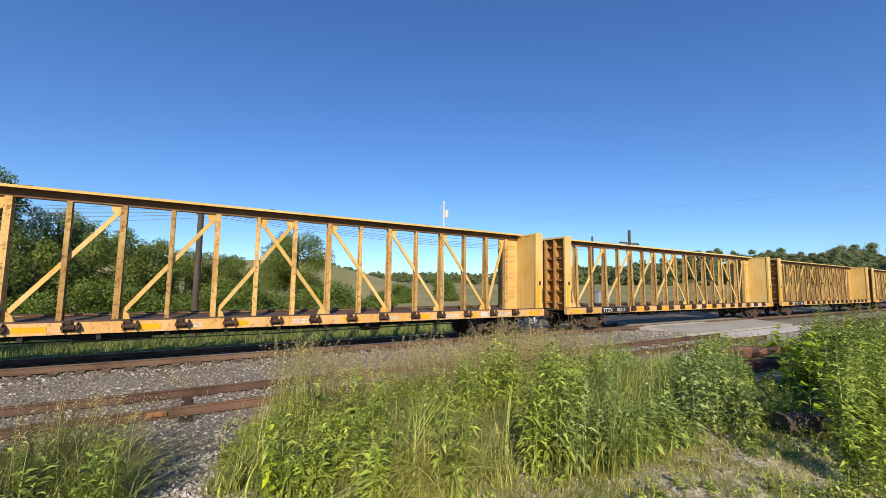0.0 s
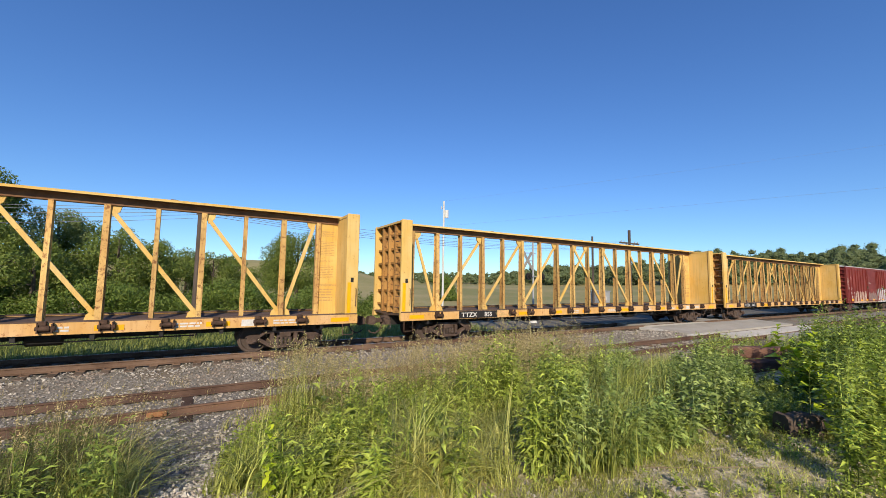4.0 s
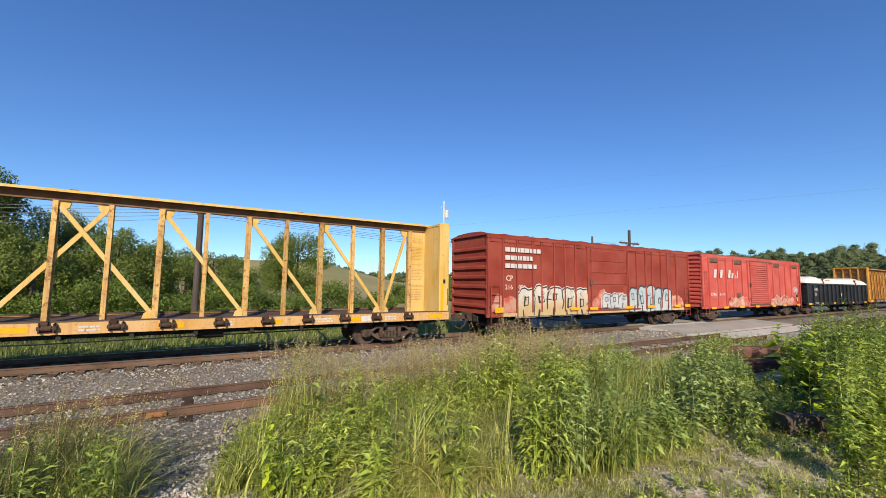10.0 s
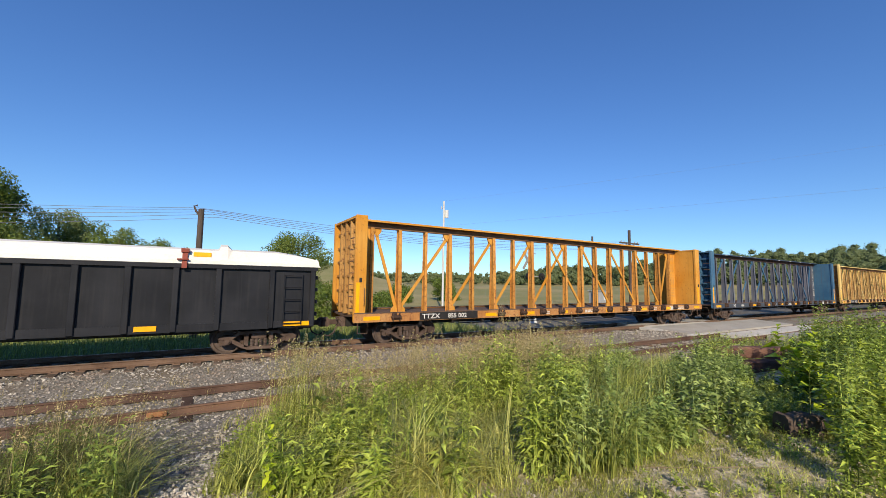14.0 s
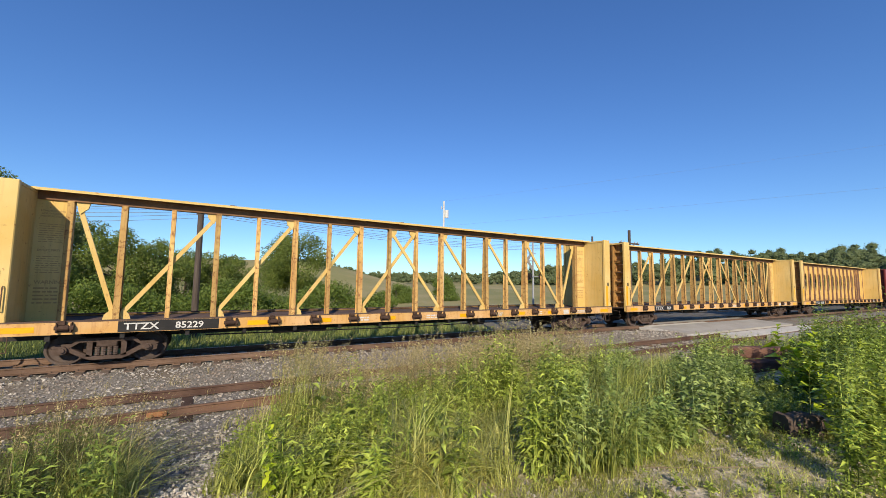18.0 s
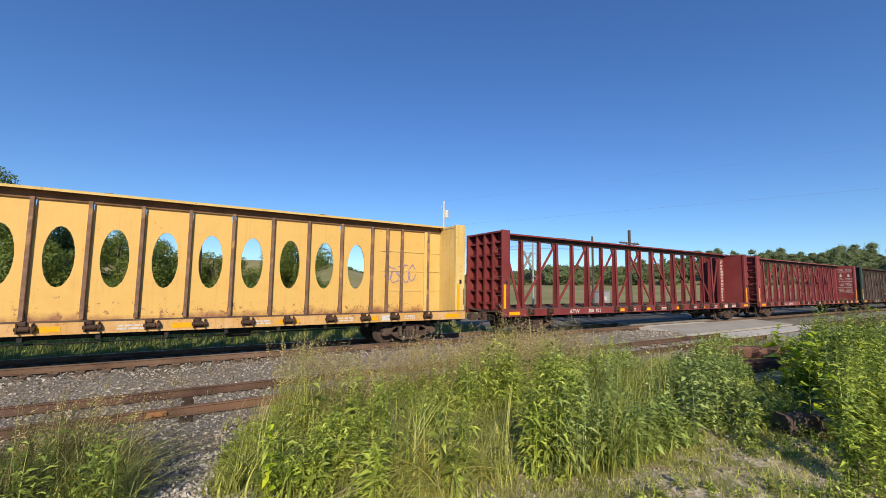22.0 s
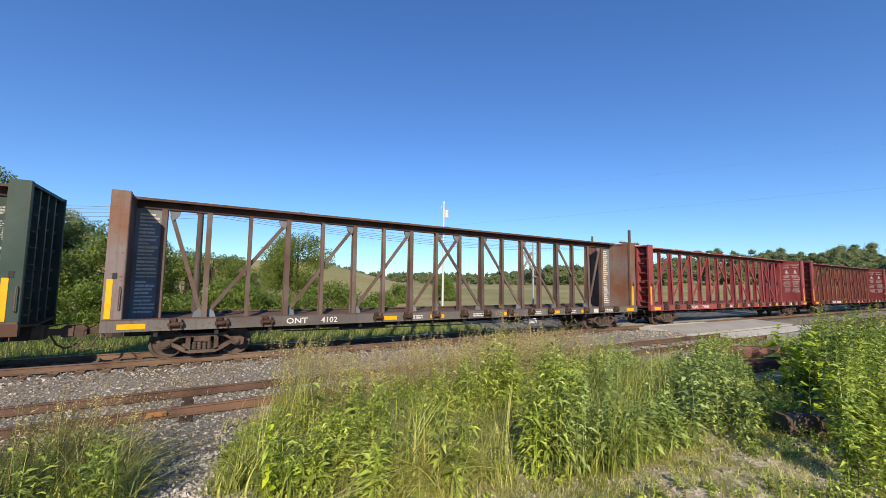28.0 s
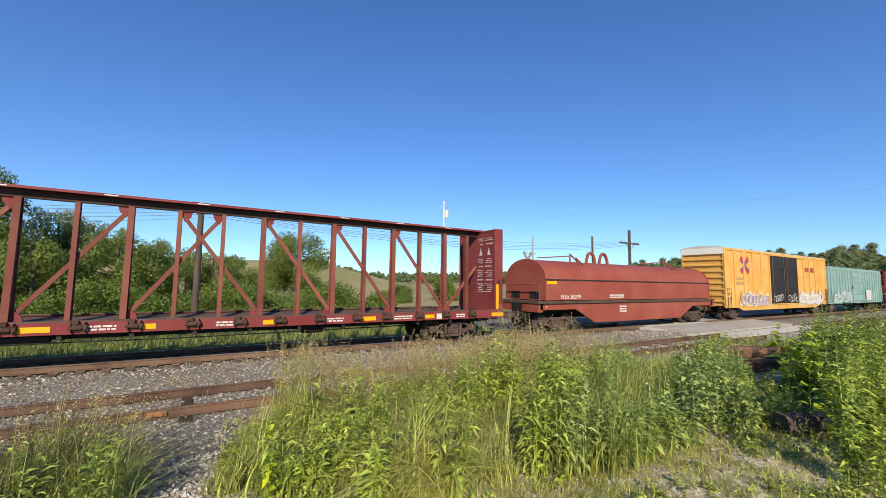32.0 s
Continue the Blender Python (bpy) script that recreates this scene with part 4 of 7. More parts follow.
# leafy weeds
b = sample(rs, 260, zone(0.06, 0.62, 3.2, 6.6, 1.0, -0.2, 14), (0.3, 5, 3.0, 6.6))
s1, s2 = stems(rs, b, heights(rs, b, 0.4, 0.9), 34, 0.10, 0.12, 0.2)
grow("leafy_weeds", "dark green narrow-leaved weeds among the grass", "weeds", [s1, s2], L_BANK)
b = sample(rs, 430, zone(0.24, 0.62, 2.9, 5.0, 0.9, -0.15, 9), (0.3, 9, 2.3, 6.6))
s1, s2 = stems(rs, b, heights(rs, b, 0.25, 0.6), 24, 0.125, 0.12)
grow("leafy_weeds", "bright lance-leaved weeds at the foot of the grass", "weeds", [s1, s2], L_WEED)
b = sample(rs, 300, zone(0.66, 1.18, 2.6, 5.2, 1.0, -0.1, 19), (0.3, 9, 2.3, 6.6))
s1, s2 = stems(rs, b, heights(rs, b, 0.4, 0.85), 32, 0.11, 0.11)
grow("leafy_weeds", "upright leafy green weeds in dense stands", "weeds", [s1, s2], L_WEED)
b = sample(rs, 330, zone(1.1, 1.85, 2.4, 6.0, 1.1, -0.1, 21), (0.3, 9, 2.3, 6.6))
s1, s2 = stems(rs, b, heights(rs, b, 0.3, 0.85), 38, 0.09, 0.18, 0.3)
grow("leafy_weeds", "fine-leaved green weeds among the grass", "weeds", [s1, s2], L_FINE)
b = sample(rs, 130, zone(0.3, 1.8, 5.0, 7.2, 0.9, 0.0, 22), (0.3, 9, 2.3, 7.2))
s1, s2 = stems(rs, b, heights(rs, b, 0.5, 0.9), 30, 0.11, 0.11)
grow("leafy_weeds", "leafy green weeds behind the grass", "weeds", [s1, s2], L_BUSH)
b = sample(rs, 330, lambda x, y: in_mass(x, y) and 1.72 < x / y < 2.5 and clumped(x, y, 1.6, -0.3, 23), (4, 13, 2.2, 6.5))
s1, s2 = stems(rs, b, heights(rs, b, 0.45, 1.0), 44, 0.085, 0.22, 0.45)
grow("leafy_weeds", "grey-green bushy weeds beside the old ties", "weeds", [s1, s2], L_FINE)
b = sample(rs, 90, lambda x, y: 2.35 < x / y < 3.3 and not (2.5 < x / y and y < 2.3), (5.0, 8.5, 1.7, 3.1))
s1, s2 = stems(rs, b, 0.12 + 0.22 * rs.rand(len(b)), 26, 0.065, 0.18, 0.4)
grow("leafy_weeds", "low grey-green weeds round the old ties", "weeds", [s1, s2], L_FINE)
b = sample(rs, 110, lambda x, y: 2.3 < x / y < 3.0 and y > 2.45, (5.4, 9.5, 2.4, 3.6))
s1, s2 = stems(rs, b, 0.15 + 0.25 * rs.rand(len(b)), 26, 0.075, 0.16, 0.4)
grow("leafy_weeds", "low green weeds between the old ties", "weeds", [s1, s2], L_WEED)
# pale upright stems fanning out of one root
b = np.array([(3.02 + 0.07 * rs.randn(), 2.85 + 0.06 * rs.randn(), ground_z(3.02, 2.85) - 0.02) for _ in range(60)])
s1, s2 = stems(rs, b, 0.45 + 0.5 * rs.rand(60), 15, 0.075, 0.09, 0.55)
grow("stalk_clump", "fan of pale grey-green narrow-leaved stalks", "weeds", [s1, s2], L_FINE)
b = sample(rs, 60, lambda x, y: 1.2 < x / y < 1.45, (5.5, 11, 4.5, 7.8))
s1, s2 = stems(rs, b, heights(rs, b, 0.7, 1.0), 46, 0.10, 0.16, 0.15)
grow("leafy_weeds", "tall leafy weeds near the siding", "weeds", [s1, s2], L_WEED)
b = sample(rs, 46, lambda x, y: 1.98 < x / y < 2.3, (9, 15, 4.6, 6.8))
s1, s2 = stems(rs, b, 0.7 + 0.5 * rs.rand(len(b)), 46, 0.10, 0.16, 0.2)
grow("leafy_weeds", "tall leafy weeds between the ties and the siding", "weeds", [s1, s2], L_WEED)
b = sample(rs, 480, in_bush, (4.9, 14, 0.9, 4.2))
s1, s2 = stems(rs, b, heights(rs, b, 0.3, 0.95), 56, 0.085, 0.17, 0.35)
grow("leafy_weeds", "green fine-leaved weeds in a dense bank", "weeds", [s1, s2], L_BANK)
b = sample(rs, 460, lambda x, y: in_bush(x, y) and y > 1.5, (4.9, 14, 1.5, 4.2))
s1, s2 = stems(rs, b, heights(rs, b, 0.45, 1.0), 50, 0.105, 0.13, 0.3)
grow("leafy_weeds", "dense bright green lance-leaved weeds", "weeds", [s1, s2], L_BUSH)
b = sample(rs, 620, lambda x, y: y < near_edge(x) + 0.7 and clumped(x, y, 1.1, -0.05, 12), (0.3, 7.5, 1.0, 4.8))
s1, s2 = stems(rs, b, 0.06 + 0.16 * rs.rand(len(b)), 12, 0.045, 0.25, 0.5)
grow("leafy_weeds", "small leafy weeds creeping over the dirt", "weeds", [s1, s2], L_WEED)
b = sample(rs, 380, lambda x, y: 14 < x < 24 and x / y > 2.0, (14, 24, 2.5, 8.6))
s1, s2 = stems(rs, b, 0.25 + 0.6 * rs.rand(len(b)), 40, 0.08, 0.18, 0.3)
grow("leafy_weeds", "green weeds behind the old ties", "weeds", [s1, s2], L_WEED)


def weed_plant(x, y, h, per, leaf, wide, material, label, seed, count=1, spread=0.1, name="weed_plant"):
    r = np.random.RandomState(seed)
    w = thing(name, label, "weed", "single weeds on the bank", at=pose(x, y, ground_z(x, y) - 0.02))
    base = np.stack([spread * r.randn(count), spread * r.randn(count), np.zeros(count)], 1)
    s1, s2 = stems(r, base, h * (0.75 + 0.3 * r.rand(count)), per, leaf, wide, 0.1)
    grow("stem", "", "", [s1], L_GRASS, parent=w)
    grow("leaves", "", "", [s2], material, parent=w)
    return w


SINGLE = []
for k, (x, y, h, col) in enumerate(((0.66, 3.84, 0.85, L_BRIGHT), (1.35, 4.75, 1.05, L_WEED), (1.48, 4.7, 1.0, L_WEED), (1.55, 3.35, 0.55, L_WEED), (1.85, 3.2, 0.5, L_WEED), (1.35, 3.5, 0.5, L_WEED))):
    SINGLE.append(weed_plant(x, y, h, 30 if col is L_WEED else 36, 0.14 if h > 0.9 else 0.12 if col is L_WEED else 0.075, 0.17 if col is L_WEED else 0.28, col, "yellow-green leafy seedling" + " on the bank" if col is L_BRIGHT else "tall single-stemmed leafy weed on the bank", 60 + k))
SINGLE.append(weed_plant(8.9, 2.88, 1.25, 26, 0.19, 0.30, L_BRIGHT, "yellow-green broad-leaved sapling beside the ties", 70, 5, 0.25, "sapling"))
SINGLE.append(weed_plant(6.75, 1.95, 0.85, 9, 0.16, 0.36, L_BRIGHT, "yellow-leaved sapling among green weeds", 71, 2, 0.15, "sapling"))
SINGLE.append(weed_plant(6.5, 1.70, 0.95, 9, 0.15, 0.36, L_BRIGHT, "sapling with yellowing leaves", 72, 2, 0.12, "sapling"))

# old ties and bits of wood
M_OLDTIE = surf("old_tie_wood", (0.11, 0.055, 0.04), (0.23, 0.125, 0.09), 1.5, 26.0, 0.9, 0, 0.8, 0.02, 0.3, stretch=(0.7, 2.5, 2.5))
M_TIEEND = surf("grey_tie_end", (0.075, 0.052, 0.04), (0.15, 0.112, 0.088), 5, 40.0, 0.9, 0, 0.6, 0.01, 0.1)


def old_tie(x, y, z, l, w, h, rz, label, seed, wood=None):
    r = random.Random(seed)
    s = Solid()
    n = 9
    rings = []
    for k in range(n):
        u = -l / 2 + l * k / (n - 1)
        j = [r.uniform(-0.018, 0.018) for _ in range(8)]
        rings.append([(u, -w / 2 + j[0], 0.02), (u, -w / 2 + 0.03, j[1] * 0.3), (u, w / 2 - 0.03, 0), (u, w / 2 + j[2], 0.02),
                      (u, w / 2 + j[3], h - 0.04), (u, w / 2 - 0.04, h + j[4]), (u, -w / 2 + 0.04, h + j[5]), (u, -w / 2 + j[6], h - 0.04)])
    vs = [p for g_ in rings for p in g_]
    fs = [(i * 8 + k, i * 8 + (k + 1) % 8, (i + 1) * 8 + (k + 1) % 8, (i + 1) * 8 + k) for i in range(n - 1) for k in range(8)]
    s.add(vs, [q[::-1] for q in fs] + [tuple(range(8)), tuple(range((n - 1) * 8, n * 8))[::-1]])
    return solo("old_tie", s, wood or M_OLDTIE, label, "timber", "discarded ties", at=pose(x, y, z, 0, 0, rz))


TL = "dark brown weathered railway tie lying in weeds"
old_tie(6.40, 2.09, ground_z(6.3, 2.1) - 0.02, 0.46, 0.24, 0.26, -30.7, "grey-brown weathered railway tie end in weeds", 1, M_TIEEND)
old_tie(12.6, 4.7, ground_z(12.6, 4.7) - 0.02, 2.7, 0.34, 0.30, -28, TL, 2)
old_tie(12.9, 5.0, ground_z(12.6, 4.7) + 0.27, 2.6, 0.32, 0.28, -33, "dark brown railway tie on top of another", 3)
old_tie(14.4, 7.2, ground_z(14.4, 7.2), 2.6, 0.3, 0.26, -12, TL, 4)
old_tie(12.2, 6.3, ground_z(12.2, 6.3), 2.6, 0.3, 0.26, 20, TL, 5)
M_TWIG = surf("dry_twig", (0.22, 0.16, 0.10), (0.34, 0.27, 0.19), 5, 40, 0.9, 0, 0.4, 0.004, 0.1)


def lying(pts, lift):
    return [(x, y, ground_z(x, y) + lift) for x, y in pts]


solo("dry_twig", Solid().path(lying(((3.75, 2.55), (4.2, 2.22), (4.55, 1.98), (4.95, 1.72)), 0.02), 0.005, 5), M_TWIG, "dry broken twig lying on the dirt", "twig")
solo("dry_stalk", Solid().path(lying(((2.55, 3.75), (2.85, 3.65), (3.2, 3.68)), 0.04), 0.012, 5), M_TWIG, "flattened dry stalk on the bare dirt", "twig")
solo("dry_stalk", Solid().path(lying(((2.6, 3.60), (3.0, 3.52)), 0.03), 0.009, 5), M_TWIG, "flattened dry stalk on the bare dirt", "twig")

# ---- grade crossing ----
M_CONC = surf("crossing_concrete", (0.52, 0.485, 0.42), (0.64, 0.605, 0.53), 1.2, 25, 0.9, 0, 0.3, 0.004, 0.1)
M_ASPH = surf("grey_asphalt", (0.34, 0.315, 0.27), (0.44, 0.41, 0.355), 0.7, 60, 0.92, 0, 0.4, 0.004, 0.05)
# Darker copy of the asphalt; the train's shade is put into its colour.
M_ROAD = surf("shade_dark_asphalt", (0.085, 0.078, 0.068), (0.14, 0.13, 0.115), 0.7, 60, 0.92, 0, 0.4, 0.004, 0.05)
cr = thing("grade_crossing", "concrete and asphalt road crossing over both tracks", "crossing", kind="structure")
XL, XR = 21.9, 35.0


def ramp_slab(x0, x1, y0, y1, z0, z1, t=0.18):
    return Solid().hexa([(x0, y0, z0 - t), (x1, y0, z0 - t), (x1, y1, z1 - t), (x0, y1, z1 - t), (x0, y0, z0), (x1, y0, z0), (x1, y1, z1), (x0, y1, z1)])


part("asphalt_panel", ramp_slab(XL, XR, 11.45, 13.75, -0.17, -0.03), M_ASPH, cr, "grey asphalt between the tracks")
part("concrete_edge", ramp_slab(XL - 0.7, XL - 0.02, 12.6, 13.8, -0.10, -0.02), M_CONC, cr, "pale concrete edge block")
part("concrete_edge", ramp_slab(XL - 0.3, XL + 1.7, 11.12, 11.42, -0.20, -0.18), M_CONC, cr, "pale concrete edge block")
for k in range(5):
    x0 = XL + 2.0 + k * 2.3
    part("crossing_panel", ramp_slab(x0, x0 + 2.27, 9.62, 10.94, -0.19, -0.19), M_CONC, cr, "pale concrete crossing panel")
for k in range(3):
    part("concrete_edge", ramp_slab(XL + 0.2 + k * 2.2, XL + 2.36 + k * 2.2, 13.78, 14.12, -0.03, -0.01), M_CONC, cr, "pale concrete edge block")
for k in range(6):
    x0 = XL + k * 2.25
    part("crossing_panel", ramp_slab(x0, x0 + 2.22, 14.42, 15.70, -0.005, -0.005), M_ASPH, cr)
part("asphalt_panel", ramp_slab(XL, XR, 16.0, 19.5, -0.03, -0.30), M_ROAD, cr)
part("asphalt_panel", ramp_slab(XL + 1, XR, 19.5, 30, -0.30, -0.30, 0.5), M_ROAD, cr)
part("asphalt_panel", ramp_slab(XL + 3.5, XR + 2, 2.0, 9.4, 0.10, -0.20, 0.5), M_ASPH, cr)

# crossing signal
M_ALU = plain("grey_painted_metal", (0.42, 0.43, 0.44), 0.5, 0.3)
M_WPOLE = plain("white_pole_paint", (0.62, 0.62, 0.60), 0.6)
sx, sy = 20.0, 21.0
zg = ground_z(sx, sy)
sg = thing("crossing_signal", "railway crossing signal mast with crossbuck and lamps", "signal", at=pose(sx, sy, zg))
part("mast", Solid().cyl((0, 0, 0), (0, 0, 5.75 - zg), 0.07, 10), M_ALU, sg)
part("base", Solid().cyl((0, 0, 0), (0, 0, 0.55), 0.28, 10, 0.14), M_WPOLE, sg, "white-painted base")
part("lamp_arm", Solid().cyl((-0.75, -0.1, 3.25), (0.75, -0.1, 3.25), 0.04, 6), M_ALU, sg)
part("upper_arm", Solid().cyl((-0.9, 0.05, 4.9), (0.3, 0.05, 4.9), 0.03, 6), M_ALU, sg)
for x in (-0.62, 0.62):
    part("signal_lamp", Solid().cyl((x, -0.14, 3.25), (x, -0.30, 3.25), 0.24, 14).cyl((x, -0.30, 3.25), (x, -0.42, 3.25), 0.12, 10), M_BLACK, sg)
part("crossbuck", Solid().beam((-1.15, -0.25, 3.75), (-0.35, -0.25, 4.95), 0.2, 0.02).beam((-1.15, -0.275, 4.95), (-0.35, -0.275, 3.75), 0.2, 0.02), surf("weathered_sign_board", (0.30, 0.29, 0.27), (0.20, 0.19, 0.18), 3, 30, 0.8, 0, 0.1, 0.003, 0.1), sg, "weathered crossbuck boards")
part("crossbuck_bracket", Solid().cyl((-0.75, -0.22, 4.35), (0, 0, 4.35), 0.03, 6), M_ALU, sg)
cab = thing("equipment_cabinet", "pale grey metal signal equipment cabinet", "cabinet", at=pose(38.7, 30, ground_z(38.7, 30)))
part("body", Solid().soft(-0.95, 0.95, -0.7, 0.7, 0.1, 1.95, 0.03), M_ALU, cab)
part("roof", Solid().soft(-1.05, 1.05, -0.8, 0.8, 1.95, 2.05, 0.02), M_ALU, cab)
part("plinth", Solid().box(-0.9, 0.9, -0.65, 0.65, -0.1, 0.1), M_CONC, cab)
part("notice", Solid().box(-0.15, 0.35, -0.71, -0.702, 1.0, 1.4), M_WHITE, cab)

# ---- poles and wires ----
M_POLE = surf("weathered_pole_wood", (0.06, 0.047, 0.039), (0.12, 0.095, 0.08), 2.0, 30, 0.95, 0, 0.6, 0.01, 0.1, stretch=(3, 3, 0.4))


def pole(x, y, top, r, label, material):
    z = ground_z(x, y) - 0.1
    p = thing("utility_pole", label, "pole", "poles along the track", at=pose(x, y, z))
    part("shaft", Solid().cyl((0, 0, 0), (0, 0, top - z), r * 1.25, 10, r), material, p)
    return p, top - z


p1, h1 = pole(-0.32, 22.0, 5.65, 0.125, "dark short wooden utility pole behind the track", M_POLE)
part("insulator_bracket", Solid().path([(-0.05, 0, h1 - 0.35), (-0.22, 0, h1 - 0.1), (-0.30, 0, h1 + 0.12), (-0.16, 0, h1 + 0.16)], 0.05, 6), M_POLE, p1)
p2, h2 = pole(38.6, 26.0, 8.2, 0.14, "dark wooden utility pole with crossarms", M_POLE)
arm = Solid().box(-1.5, 1.5, -0.16, -0.06, h2 - 1.5, h2 - 1.34)
part("crossarm", arm, M_POLE, p2)
part("crossarm", Solid().box(-1.5, 1.5, 0.06, 0.16, h2 - 1.45, h2 - 1.3), M_POLE, p2)
for x in (-1.4, -0.9, 0.9, 1.4):
    part("insulator", Solid().cyl((x, 0, h2 - 1.34), (x, 0, h2 - 1.16), 0.05, 8), M_ALU, p2)
part("brace", Solid().beam((-0.8, -0.1, h2 - 1.4), (0, -0.1, h2 - 2.1), 0.05, 0.02).beam((0.8, -0.1, h2 - 1.4), (0, -0.1, h2 - 2.1), 0.05, 0.02), M_POLE, p2)
pole(37.7, 30.0, 7.85, 0.11, "slim dark wooden utility pole", M_POLE)
p4, h4 = pole(20.9, 35.0, 10.8, 0.09, "tall white utility pole with transformer box", M_WPOLE)
part("transformer", Solid().cyl((0.28, -0.1, h4 - 1.75), (0.28, -0.1, h4 - 0.95), 0.21, 12), M_WPOLE, p4, "pale grey transformer can")
part("bracket", Solid().cyl((-0.35, 0, h4 - 0.75), (0.1, 0, h4 - 0.75), 0.03, 6).cyl((-0.3, 0, h4 - 0.9), (-0.3, 0, h4 - 0.6), 0.06, 8), M_ALU, p4)
M_WIRE = plain("overhead_wire", (0.16, 0.17, 0.19), 0.6)


def wire(owner, a, b, sag, r):
    s = Solid()
    a, b = Vector(a), Vector(b)
    o = owner.matrix_basis.translation
    pts = []
    for k in range(15):
        u = k / 14
        p = a.lerp(b, u)
        p.z -= 4 * sag * u * (1 - u)
        pts.append(p - o)
    part("wire", s.path(pts, r, 5), M_WIRE, owner)


for k, (dz, sag) in enumerate(((0.1, 0.75), (0.05, 0.95), (-0.05, 1.0), (-0.15, 1.05), (-0.28, 1.1))):
    wire(p1, (-0.45 + 0.2 * k, 22, 5.6 + dz), (37.2 + 0.9 * k, 26, 6.9), sag, 0.012)
    wire(p1, (-0.45 + 0.2 * k, 22, 5.6 + dz), (-45, 22 + 0.5 * k, 5.6 + dz), 1.15 + 0.12 * k, 0.010)
wire(p4, (20.9, 35, 10.8), (52, -8.6, 13.5), 0.1, 0.0035)
wire(p4, (20.9, 35, 8.2), (52, -8.6, 10.2), 0.1, 0.005)

# grass tufts that sway in the wind
SWAY = []
for k, (x, y, h) in enumerate(((-1.15, 6.7, 0.75), (-0.85, 6.2, 0.6), (-1.7, 7.2, 0.8), (1.15, 6.6, 1.65), (1.42, 6.9, 1.75), (1.30, 7.4, 1.7), (1.62, 7.2, 1.6), (2.5, 6.9, 1.35), (3.6, 6.5, 1.35), (4.4, 6.1, 1.35), (5.0, 5.6, 1.3), (1.9, 5.3, 1.1))):
    r = np.random.RandomState(300 + k)
    tf = thing("grass_tuft", "tall grass tuft with straw-coloured seed heads", "grass tuft", "swaying grass tufts", at=pose(x, y, ground_z(x, y) - 0.02))
    n = 46 if h > 1.55 else 16
    base = np.concatenate([(0.16 if h > 1.55 else 0.10) * r.randn(n, 2), np.zeros((n, 1))], 1)
    st, sd = panicles(r, base, h * (0.75 + 0.35 * r.rand(n)), 34)
    grow("stalk", "", "", [st, blades(r, np.concatenate([base, base]), h * (0.3 + 0.5 * r.rand(2 * n)), 0.011, 0.6)], L_GRASS, parent=tf)
    grow("seed_head", "", "", [sd], L_DRY, parent=tf)
    SWAY.append((tf, x, y))


# ---- the train ----

SPEED = 14.53
RND = random.Random(7)
CARS = []          # (car, place of its front at 0 s)
WHEELS = []        # (wheelset, place of its axle at 0 s)


